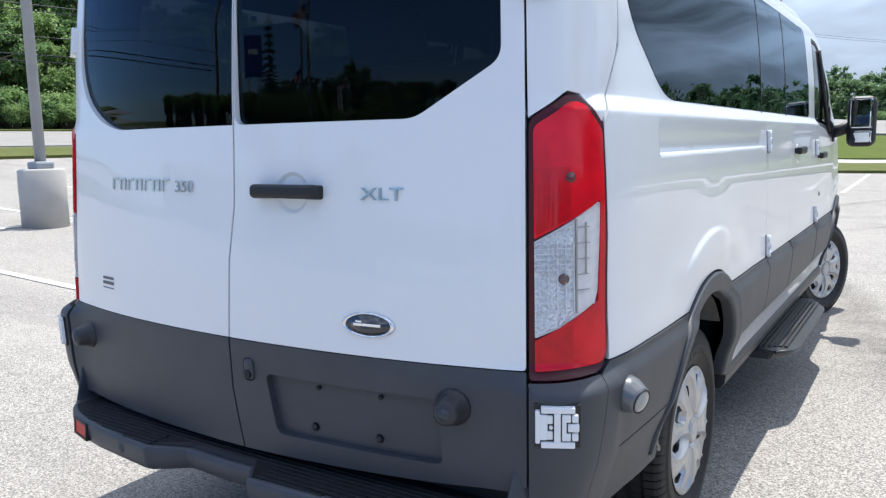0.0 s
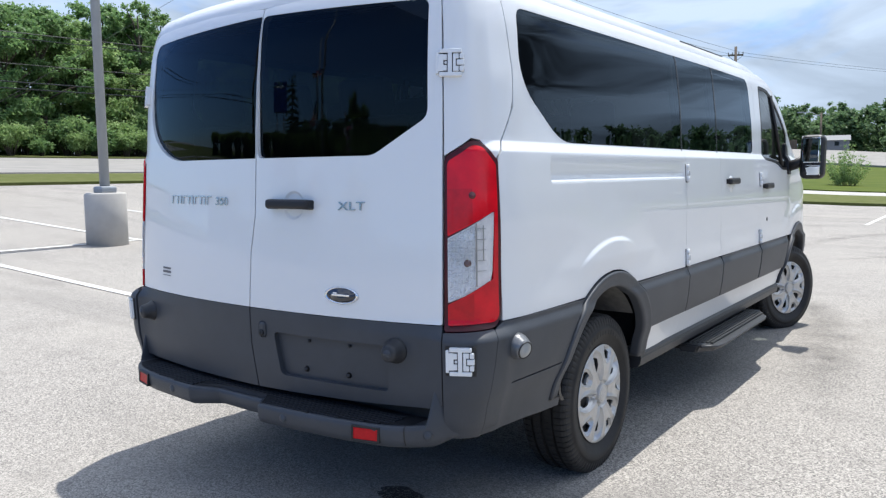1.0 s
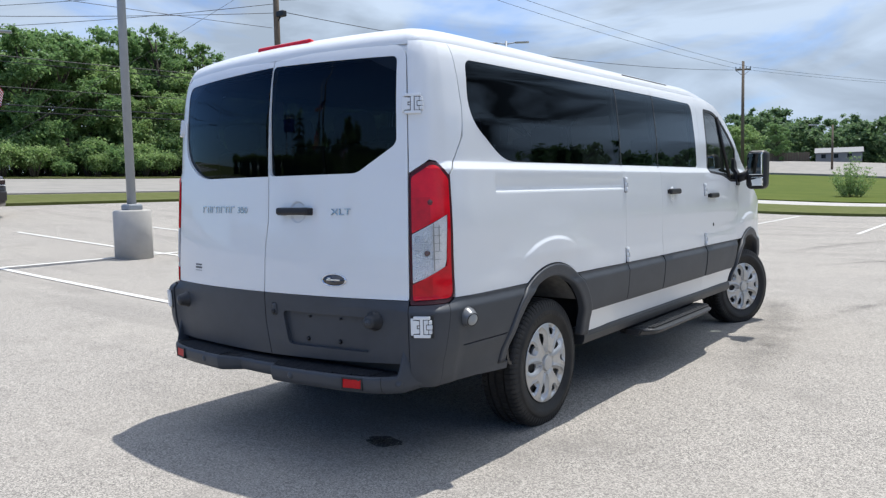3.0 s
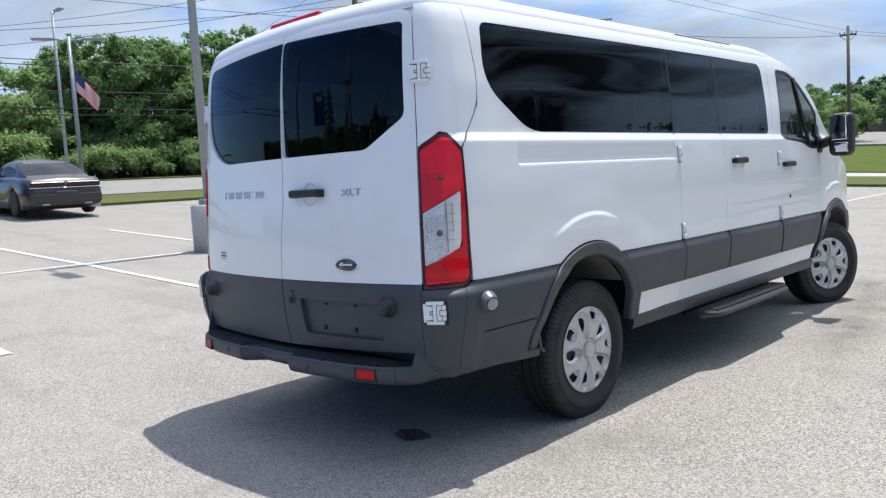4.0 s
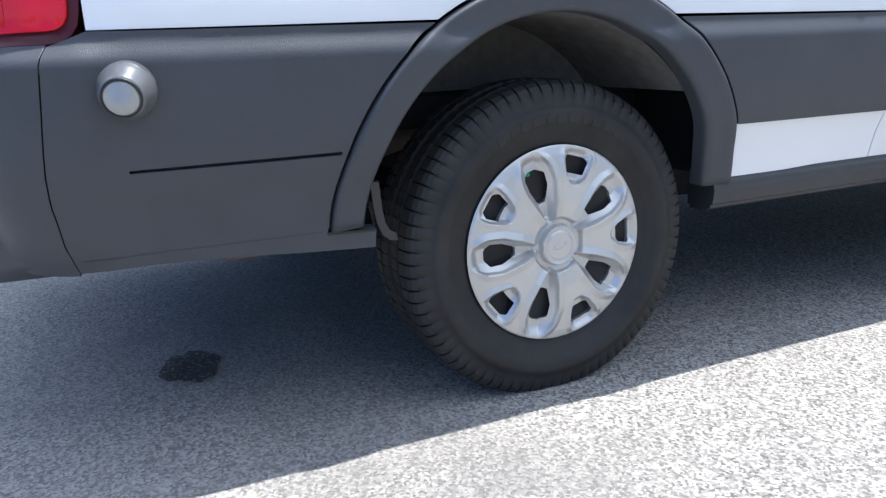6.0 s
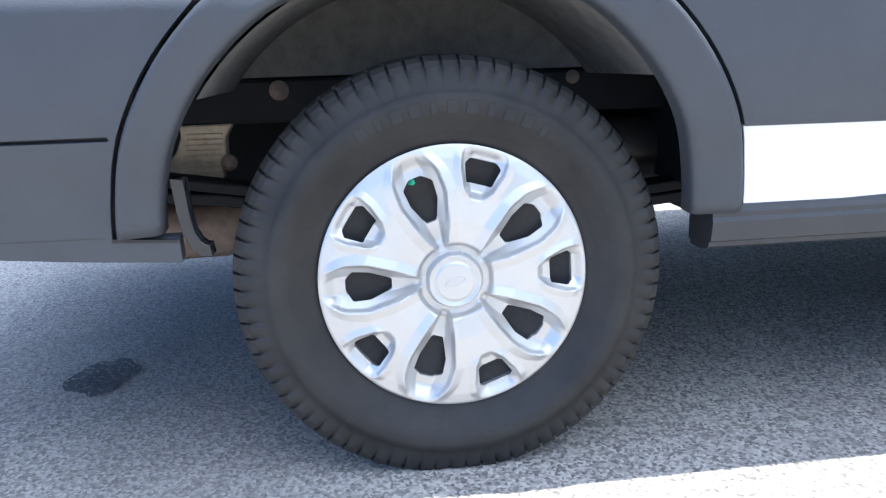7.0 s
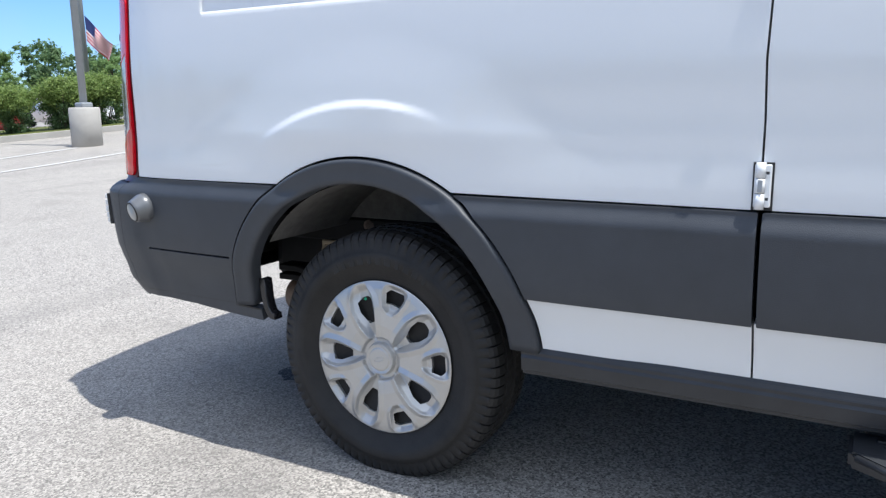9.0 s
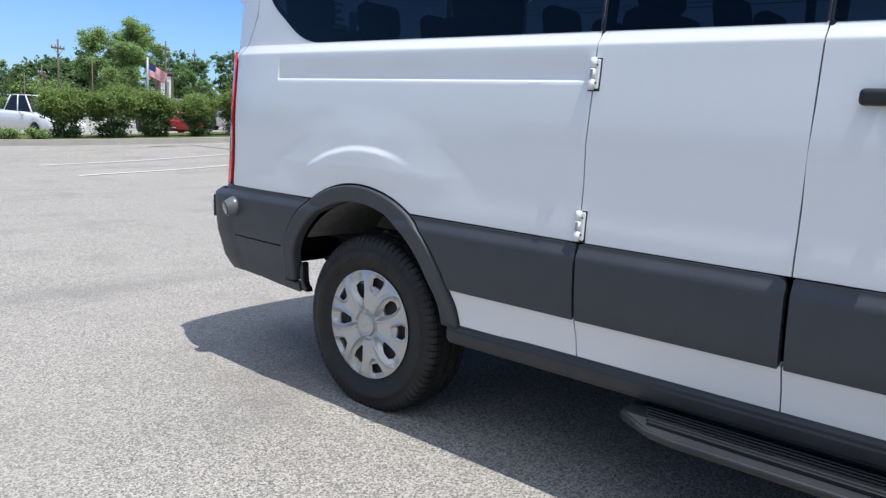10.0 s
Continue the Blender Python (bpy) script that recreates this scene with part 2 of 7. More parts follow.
M_DECAL = mat("grey_decal", (0.10, 0.10, 0.11), 0.5)
M_RIMSTEEL = mat("rim_steel", (0.085, 0.08, 0.078), 0.6, metal=0.3, var=0.5, scale=14)
M_GLOSSBLACK = mat("glossy_black_plastic", (0.018, 0.018, 0.020), 0.22, var=0.2, bump=0.25, bscale=120)
M_RUST = mat("rusty_steel", (0.26, 0.20, 0.16), 0.7, color2=(0.14, 0.10, 0.08), scale=30, bump=0.4)
M_SPRING = mat("tan_spring_leaf", (0.55, 0.46, 0.33), 0.75, color2=(0.36, 0.29, 0.2), scale=(40), bump=0.4)
M_GREENCAP = mat("green_valve_cap", (0.02, 0.35, 0.18), 0.4)
M_OIL = mat("wet_patch", (0.030, 0.029, 0.029), 0.62, color2=(0.078, 0.073, 0.069), scale=120, spec=0.18, bump=0.7, bscale=160)


def broken_edge(m, scale, lo, hi):
    """Lets the ground show through in specks."""
    nt = m.node_tree
    tc, n, r = (nt.nodes.new(k) for k in ("ShaderNodeTexCoord", "ShaderNodeTexNoise", "ShaderNodeMapRange"))
    n.inputs["Scale"].default_value = scale
    r.inputs["From Min"].default_value, r.inputs["From Max"].default_value = lo, hi
    nt.links.new(tc.outputs["Object"], n.inputs["Vector"])
    nt.links.new(n.outputs["Fac"], r.inputs["Value"])
    nt.links.new(r.outputs["Result"], nt.nodes["Principled BSDF"].inputs["Alpha"])


broken_edge(M_OIL, 110.0, 0.36, 0.50)


def faceted_reflector():
    """Silver moulded reflector broken into small facets."""
    m = mat("faceted_reflector", (0.97, 0.97, 0.96), 0.2, metal=0.28)
    nt = m.node_tree
    tc, v, bp = (nt.nodes.new(k) for k in ("ShaderNodeTexCoord", "ShaderNodeTexVoronoi", "ShaderNodeBump"))
    v.inputs["Scale"].default_value = 130.0
    bp.inputs["Strength"].default_value, bp.inputs["Distance"].default_value = 0.7, 0.010
    nt.links.new(tc.outputs["Object"], v.inputs["Vector"])
    nt.links.new(v.outputs["Distance"], bp.inputs["Height"])
    nt.links.new(bp.outputs["Normal"], nt.nodes["Principled BSDF"].inputs["Normal"])
    return m


M_FACET = faceted_reflector()
M_BOARD = mat("dark_board_plastic", (0.030, 0.032, 0.036), 0.42, spec=0.5, var=0.3, scale=8, bump=0.2, bscale=260)
M_STOP = mat("dark_grey_rubber", (0.026, 0.027, 0.030), 0.5, var=0.2, scale=30, bump=0.2, bscale=300)
M_TREAD = mat("dark_step_tread", (0.013, 0.014, 0.017), 0.6, spec=0.3, var=0.35, scale=14, bump=0.3, bscale=200)
M_LENSLINE = mat("lens_mould_line", (0.42, 0.40, 0.36), 0.3, coat=0.3)
M_HEADLINER = mat("dark_headliner", (0.022, 0.022, 0.024), 0.95, var=0.2)
M_SILENCER = mat("blackened_steel", (0.035, 0.033, 0.031), 0.38, metal=0.5, color2=(0.08, 0.065, 0.05), scale=6)


# ---- helpers of this scene ----
def part(name, bm, material, parent, label="", smooth=False):
    """Links a bmesh as one mesh object under a thing or a part."""
    me = bpy.data.meshes.new(name)
    bm.to_mesh(me)
    bm.free()
    return part_mesh(name, me, material, parent, label, smooth)


def part_mesh(name, me, material, parent, label="", smooth=False):
    for mm in material if isinstance(material, (list, tuple)) else (material,):
        me.materials.append(mm)
    if smooth:
        me.shade_smooth()
    ob = new(name, me)
    ob.parent = parent
    if label:
        ob["label"] = label
    return ob


def thing(name, label, category, m=None, group="", kind=""):
    ob = new(name)
    ob.empty_display_size = 0.2
    if m is not None:
        ob.matrix_world = m
    return tagged(ob, label, category, group, kind)


def box(bm, x0, x1, y0, y1, z0, z1, bevel=0.0, seg=2):
    """Adds a bevelled box to a bmesh."""
    b2 = bmesh.new()
    bmesh.ops.create_cube(b2, size=1)
    for v in b2.verts:
        v.co = Vector(((x0 + x1) / 2 + v.co.x * (x1 - x0), (y0 + y1) / 2 + v.co.y * (y1 - y0), (z0 + z1) / 2 + v.co.z * (z1 - z0)))
    if bevel > 0:
        bmesh.ops.bevel(b2, geom=b2.edges[:], offset=bevel, segments=seg, profile=0.5, affect='EDGES')
    join(bm, b2)
    return bm


def join(bm, other):
    vs = [bm.verts.new(v.co) for v in other.verts]
    other.verts.index_update()
    for f in other.faces:
        nf = bm.faces.new([vs[v.index] for v in f.verts])
        nf.smooth = f.smooth
    other.free()


def tube(bm, pts, radii, n=10, cap=True):
    """A round tube through points, with a radius at each."""
    pts = [Vector(p) for p in pts]
    if not isinstance(radii, (list, tuple)):
        radii = [radii] * len(pts)
    rings = []
    side = None
    for i, p in enumerate(pts):
        d = (pts[min(i + 1, len(pts) - 1)] - pts[max(i - 1, 0)]).normalized()
        if side is None:
            side = d.orthogonal().normalized()
        side = (side - d * side.dot(d)).normalized()
        up = d.cross(side)
        rings.append([bm.verts.new(p + (side * math.cos(a) + up * math.sin(a)) * radii[i]) for a in (2 * math.pi * k / n for k in range(n))])
    for a, b in zip(rings, rings[1:]):
        for k in range(n):
            bm.faces.new((a[k], a[(k + 1) % n], b[(k + 1) % n], b[k])).smooth = True
    if cap:
        bm.faces.new(rings[0][::-1])
        bm.faces.new(rings[-1])
    return bm


def lathe(bm, profile, axis="x", n=48, centre=(0, 0, 0), wobble=None, turns=None):
    """Turns a profile of (along the axis, radius) about the axis."""
    rings = []
    for j, (a, r) in enumerate(profile):
        ring = []
        for k in range(n):
            t = turns[k] if turns else 2 * math.pi * k / n
            rr = r + (wobble(j, k) if wobble else 0)
            c, s = rr * math.cos(t), rr * math.sin(t)
            p = (a, c, s) if axis == "x" else (c, s, a) if axis == "z" else (c, a, s)
            ring.append(bm.verts.new(Vector(p) + Vector(centre)))
        rings.append(ring)
    for a, b in zip(rings, rings[1:]):
        for k in range(n):
            bm.faces.new((a[k], a[(k + 1) % n], b[(k + 1) % n], b[k])).smooth = True
    for ring in (rings[0], rings[-1]):
        bm.faces.new(ring)
    bmesh.ops.recalc_face_normals(bm, faces=bm.faces)
    return bm


def rounded(pts, r=0.03, n=5):
    """A polygon with its corners rounded; a point may carry a radius of its own as its third value."""
    out = []
    for i, p in enumerate(pts):
        a, b, c = Vector(pts[i - 1][:2]), Vector(p[:2]), Vector(pts[(i + 1) % len(pts)][:2])
        rr = p[2] if len(p) > 2 else r
        u, v = a - b, c - b
        m = min(rr, u.length * 0.48, v.length * 0.48)
        if m < 1e-4:
            out.append((b.x, b.y))
            continue
        p0, p1 = b + u.normalized() * m, b + v.normalized() * m
        for k in range(n + 1):
            t = k / n
            q = p0 * (1 - t) ** 2 + b * 2 * t * (1 - t) + p1 * t * t
            out.append((q.x, q.y))
    return out


def arc(cy, cz, r, a0, a1, n=20):
    return [(cy + r * math.cos(radians(a0 + (a1 - a0) * k / n)), cz + r * math.sin(radians(a0 + (a1 - a0) * k / n))) for k in range(n + 1)]


def inset(pts, d):
    """The polygon drawn in by d on every side."""
    n = len(pts)
    area = sum(pts[i - 1][0] * pts[i][1] - pts[i][0] * pts[i - 1][1] for i in range(n))
    sg = 1 if area > 0 else -1
    out = []
    for i in range(n):
        a, b, c = Vector(pts[i - 1]), Vector(pts[i]), Vector(pts[(i + 1) % n])
        e0, e1 = (b - a), (c - b)
        if e0.length < 1e-9 or e1.length < 1e-9:
            out.append((b.x, b.y))
            continue
        e0.normalize(), e1.normalize()
        n0, n1 = Vector((-e0.y, e0.x)) * sg, Vector((-e1.y, e1.x)) * sg
        m = (n0 + n1)
        m = m / max(0.35, m.length_squared / 2)
        out.append((b.x + m.x * d, b.y + m.y * d))
    return out


def filled(outlines, us, vs):
    """A flat bmesh filling the first outline less the others, cut along the grid lines u and v."""
    bm = bmesh.new()
    for pts in outlines:
        ring = [bm.verts.new((p[0], p[1], 0)) for p in pts]
        for i in range(len(ring)):
            bm.edges.new((ring[i - 1], ring[i]))
    bmesh.ops.triangle_fill(bm, use_beauty=True, edges=bm.edges[:])
    lo = [min(p[k] for p in outlines[0]) for k in (0, 1)]
    hi = [max(p[k] for p in outlines[0]) for k in (0, 1)]
    for k, lines in ((0, us), (1, vs)):
        for c in lines:
            if lo[k] + 1e-4 < c < hi[k] - 1e-4:
                no, co = [0, 0, 0], [0, 0, 0]
                no[k], co[k] = 1, c
                bmesh.ops.bisect_plane(bm, geom=bm.verts[:] + bm.edges[:] + bm.faces[:], plane_co=co, plane_no=no, dist=1e-5)
    for f in bm.faces:
        if f.normal.z < 0:
            f.normal_flip()
    return bm


def draped(bm, surface, off, depth, flip=False, soft=0.003):
    """Lays a flat filled bmesh on a surface(u, v) -> places, normals, raised by off, and gives it a rim that goes depth inwards."""
    bm.verts.index_update()
    uv = np.array([v.co[:2] for v in bm.verts])
    P, N = surface(uv[:, 0], uv[:, 1])
    nv = len(uv)
    top = P + N * off
    verts = [tuple(p) for p in top]
    faces, normals = [], []
    for f in bm.faces:
        ids = [v.index for v in f.verts]
        if flip:
            ids = ids[::-1]
        faces.append(ids)
        normals += [tuple(N[i]) for i in ids]
    if depth > 0:
        mid, low = P + N * (off - soft), P + N * (off - depth)
        verts += [tuple(p) for p in mid] + [tuple(p) for p in low]
        for e in bm.edges:
            if len(e.link_faces) != 1:
                continue
            loop = e.link_loops[0]
            a, b = loop.vert.index, loop.link_loop_next.vert.index
            if flip:
                a, b = b, a
            out = np.cross(top[b] - top[a], N[a])
            out /= max(1e-9, np.linalg.norm(out))
            o = tuple(out)
            faces.append([b, a, nv + a, nv + b])
            normals += [tuple(N[b]), tuple(N[a]), o, o]
            faces.append([nv + b, nv + a, 2 * nv + a, 2 * nv + b])
            normals += [o] * 4
    bm.free()
    me = bpy.data.meshes.new("skin")
    me.from_pydata(verts, [], faces)
    me.shade_smooth()
    me.normals_split_custom_set(normals)
    return me


# ---- the ground's shape: level at the van, rising gently away to its left ----
KD = np.array([-1e4, 0, 3, 7.7, 12, 16, 25, 60, 200, 1e4])
KZ = np.array([0, 0, .06, .29, .6, .9, 1.4, 3.2, 3.8, 3.8])


def height(x, y):
    x, y = np.asarray(x, float), np.asarray(y, float)
    z = sum(np.interp(-x - 1.2 + o, KD, KZ) for o in (-1.0, -0.5, 0, 0.5, 1.0)) / 5
    z = z * np.clip((y + 33) / 16, 0.25, 1)
    return np.where(x > -1.4, 0, z * np.clip((-x - 1.4) / 1.5, 0, 1)) + 0.015 * np.maximum(0, y - 30) * (y < 400) + 5.5 * (y >= 400) - 0.55 * np.clip((-y - 20) / 14, 0, 1)


def hz(x, y):
    return float(height(x, y))


def sheet(name, xs, ys, lift, material, label="", category="", kind="structure", skirt=0.0, skew=0.0):
    """A ground sheet over a grid that follows the ground's shape, raised by lift."""
    X, Y = np.meshgrid(xs, ys)
    Y = Y + skew * X
    Z = height(X, Y) + lift
    nx, ny = len(xs), len(ys)
    verts = np.stack([X, Y, Z], -1).reshape(-1, 3)
    faces = [(j * nx + i, j * nx + i + 1, (j + 1) * nx + i + 1, (j + 1) * nx + i) for j in range(ny - 1) for i in range(nx - 1)]
    verts = [tuple(v) for v in verts]
    if skirt > 0:
        edge = [i for i in range(nx)] + [j * nx + nx - 1 for j in range(1, ny)] + [(ny - 1) * nx + i for i in range(nx - 2, -1, -1)] + [j * nx for j in range(ny - 2, 0, -1)]
        base = len(verts)
        verts += [(verts[i][0], verts[i][1], verts[i][2] - skirt) for i in edge]
        for k in range(len(edge)):
            l = (k + 1) % len(edge)
            faces.append((edge[l], edge[k], base + k, base + l))
    me = bpy.data.meshes.new(name)
    me.from_pydata(verts, [], faces)
    me.materials.append(material)
    if skirt == 0:
        me.shade_smooth()
    return tagged(new(name, me), label, category, kind=kind)


# ---- ground, road, grass ----
near = list(np.linspace(-70, 8, 157))
sheet("ground", [-1800, -900, -400, -200, -120, -90] + near + [14, 30, 60, 120, 250, 600, 1800],
      [-1800, -800, -300, -120, -60] + list(np.linspace(-40, 60, 51)) + [80, 110, 150, 200, 260, 330, 398, 402, 700, 1800], 0.0, M_ASPHALT,
      "worn pale asphalt parking lot with fine gravel aggregate", "ground")

# ---- the van's skin: a plan outline drawn in with height ----
PLAN = [(0, -1.173), (0.25, -1.165), (0.5, -1.140), (0.72, -1.100), (0.87, -1.055), (0.95, -0.990), (1.0, -0.90), (1.022, -0.80), (1.03, -0.65), (1.032, 0.0),
        (1.032, 1.0), (1.032, 2.0), (1.03, 3.0), (1.02, 3.6), (0.99, 4.1), (0.93, 4.4), (0.80, 4.6), (0.5, 4.75), (0, 4.82)]


def smooth_line(pts, n=24):
    out = []
    P = [np.array(p, float) for p in pts]
    P = [P[1] * np.array((-1, 1))] + P + [P[-2] * np.array((-1, 1))]
    for i in range(1, len(P) - 2):
        p0, p1, p2, p3 = P[i - 1], P[i], P[i + 1], P[i + 2]
        t0, t1, t2, t3 = np.cumsum([0] + [max(1e-6, np.linalg.norm(b - a)) ** 0.5 for a, b in ((p0, p1), (p1, p2), (p2, p3))])
        for k in range(n):
            t = t1 + (t2 - t1) * k / n
            a1 = (t1 - t) / (t1 - t0) * p0 + (t - t0) / (t1 - t0) * p1
            a2 = (t2 - t) / (t2 - t1) * p1 + (t - t1) / (t2 - t1) * p2
            a3 = (t3 - t) / (t3 - t2) * p2 + (t - t2) / (t3 - t2) * p3
            b1 = (t2 - t) / (t2 - t0) * a1 + (t - t0) / (t2 - t0) * a2
            b2 = (t3 - t) / (t3 - t1) * a2 + (t - t1) / (t3 - t1) * a3
            out.append((t2 - t) / (t2 - t1) * b1 + (t - t1) / (t2 - t1) * b2)
    out.append(P[-2])
    return np.array(out)


LINE = smooth_line(PLAN)
CUM = np.concatenate([[0], np.cumsum(np.hypot(*np.diff(LINE, axis=0).T))])
TAN = np.gradient(LINE, CUM, axis=0)
TAN /= np.hypot(TAN[:, 0], TAN[:, 1])[:, None]
NX, NY = TAN[:, 1], -TAN[:, 0]
SIDE_Z = [0.30, 0.38, 0.44, 0.50, 0.57, 0.68, 0.80, 0.95, 1.10, 1.25, 1.35, 1.385, 1.42, 1.46, 1.65, 1.85, 1.92, 1.97, 2.0, 2.03]
SIDE_D = [0.09, 0.068, 0.055, 0.042, 0.027, 0.012, 0.004, 0.0, 0.003, 0.010, 0.0165, 0.0185, 0.021, 0.024, 0.034, 0.058, 0.072, 0.092, 0.118, 0.158]
REAR_Z = [0.30, 0.45, 0.60, 0.82, 1.0, 1.23, 1.40, 1.50, 1.70, 1.85, 1.95, 2.0, 2.03]
REAR_D = [0.03, 0.015, 0.005, 0.0, 0.009, 0.027, 0.037, 0.042, 0.058, 0.078, 0.100, 0.120, 0.15]


def eased(z, zs, ds):
    return sum(np.interp(z + o, zs, ds) for o in (-0.02, -0.01, 0, 0.01, 0.02)) / 5


def step(a, b, v):
    t = np.clip((v - a) / (b - a), 0, 1)
    return t * t * (3 - 2 * t)


def lift(y, z):
    """The body above the shoulder stands a little taller, more so towards the front."""
    return z + (0.012 + 0.024 * np.clip((np.asarray(y) + 1) / 3.5, 0, 1)) * np.clip((np.asarray(z) - 1.46) / 0.5, 0, 1.15)


FRONT_Y = 3.79      # front axle, from the rear one


def skin_place(s, z):
    sg = np.where(s < 0, -1.0, 1.0)
    a = np.abs(s)
    x, y = np.interp(a, CUM, LINE[:, 0]), np.interp(a, CUM, LINE[:, 1])
    nx, ny = np.interp(a, CUM, NX), np.interp(a, CUM, NY)
    d = nx * nx * eased(z, SIDE_Z, SIDE_D) + ny * ny * eased(z, REAR_Z, REAR_D)
    # crisp shoulder under the windows
    d = d + nx * nx * 0.022 * sum(np.clip((z + o - 1.412) / 0.036, 0, 1) for o in (-0.003, 0, 0.003)) / 3
    # flared wheel arches: the sheet stands proud round each wheel
    for cy in (0.0, FRONT_Y):
        r = np.hypot(y - cy, z - 0.40)
        lit = step(0.30, 0.42, z) * (0.35 + 0.65 * step(0.0, 0.12, z - 0.86))
        d = d - (0.009 * step(0.658, 0.633, r) * step(0.27, 0.06, y - cy) * step(-0.40, -0.18, y - cy) + 0.010 * step(0.82, 0.58, r)) * lit * step(0.85, 0.97, nx)
    # pressed panel under the long window
    d = d + 0.007 * step(1.301, 1.309, z) * step(1.405, 1.312, z) * step(-0.560, -0.552, y) * step(0.945, 0.93, y) * (nx > 0.8)
    # squarer bumper corners below the lamps
    cw = np.clip(4 * nx * nx * ny * ny, 0, 1) * (ny < 0)
    d = d - cw * (0.046 * step(0.83, 0.77, z) * step(0.38, 0.50, z) + 0.012)
    # shoulder of the lower cladding
    d = d - 0.016 * step(0.812, 0.770, z) * step(0.50, 0.62, z) * step(0.3, 0.7, nx)
    # shallow scallop along the lower body
    d = d + 0.006 * step(0.84, 0.95, z) * step(1.20, 0.98, z) * step(0.55, 0.95, nx)
    return np.stack([(x - nx * d) * sg, y - ny * d, lift(y - ny * d, z)], -1)


def skin_surface(s, z):
    e = 0.002
    P = skin_place(s, z)
    a, b = skin_place(s + e, z) - skin_place(s - e, z), skin_place(s, z + e) - skin_place(s, z - e)
    N = np.cross(a, b)
    N /= np.linalg.norm(N, axis=1)[:, None]
    return P, N


def SX(x):
    return float(np.interp(abs(x), LINE[:, 0][:200], CUM[:200])) * (1 if x >= 0 else -1)


def SY(y):
    return float(np.interp(y, LINE[:, 1], CUM))


S_GRID = sorted([k * sg for sg in (1, -1) for k in list(np.arange(0.05, 0.8, 0.09)) + list(np.arange(0.8, 1.35, 0.022)) + list(np.arange(1.38, 1.60, 0.022)) + list(np.arange(1.61, 2.55, 0.0095)) + list(np.arange(2.56, 3.0, 0.022)) + list(np.arange(3.05, 7.5, 0.09)) + [SY(-0.560), SY(-0.556), SY(-0.552), SY(0.93), SY(0.945)]])
Z_GRID = sorted(list(np.arange(0.32, 0.84, 0.04)) + [0.766, 0.774, 0.782, 0.790, 0.798, 0.806, 0.814] + list(np.arange(0.85, 0.94, 0.014)) + list(np.arange(0.945, 1.09, 0.0075)) + list(np.arange(1.095, 1.28, 0.014)) + [1.29, 1.301, 1.305, 1.309, 1.33, 1.352, 1.372, 1.39, 1.403, 1.409, 1.415, 1.421, 1.435, 1.446, 1.452] + list(np.arange(1.48, 2.04, 0.03)))


def skin(name, outlines, material, parent, off=0.0, depth=0.028, label="", soft=0.003):
    """One body panel: an outline in (way round the van, height), less its holes, laid on the skin."""
    return part_mesh(name, draped(filled(outlines, S_GRID, Z_GRID), skin_surface, off, depth, soft=soft), material, parent, label)


def side(pts, sg=1):
    """An outline in (y, z) on the side as one in (way round, height); sg -1: the left side."""
    return [(SY(p[0]) * sg, p[1]) for p in pts]


def rear(pts, sg=1):
    return [(SX(p[0]) * sg, p[1]) for p in pts]


def on_skin(s, z, out=0.0):
    """A frame on the skin: x along it, y up, z outwards."""
    P, N = skin_surface(np.array([s]), np.array([z]))
    n = Vector(N[0])
    up = Vector((0, 0, 1))
    up = (up - n * up.dot(n)).normalized()
    x = up.cross(n)
    m = Matrix((x, up, n)).transposed().to_4x4()
    m.translation = Vector(P[0]) + n * out
    return m


def moved(bm, m):
    bm.transform(m)
    return bm


van = thing("passenger_van", "white long passenger van with grey plastic cladding parked on asphalt", "van")
GAP = 0.0035
XS = 0.022          # the seam between the rear doors
Z0, Z1 = 0.505, 1.968
ZC = 0.822          # where the paint meets the grey cladding

# seam between the rear doors, with its slight kink
seam = [(XS + 0.012, Z1), (XS + 0.012, 1.18), (XS - 0.006, 1.04), (XS - 0.012, ZC), (XS + 0.016, Z0)]


def rear_window_outline(sg):
    inner = XS + 0.016 if sg > 0 else -(XS + 0.006)
    return rounded(rear([(inner, 1.402, 0.004), (0.60, 1.402, 0.12), (0.812, 1.53, 0.15), (0.804, 1.920, 0.06), (inner, 1.940, 0.004)], 1), 0.03, 6) if sg > 0 else \
        rounded([(-SX(0.60), 1.402, 0.12), (SX(XS + 0.008), 1.402, 0.004), (SX(XS + 0.008), 1.940, 0.004), (-SX(0.804), 1.920, 0.06), (-SX(0.812), 1.53, 0.15)], 0.03, 6)


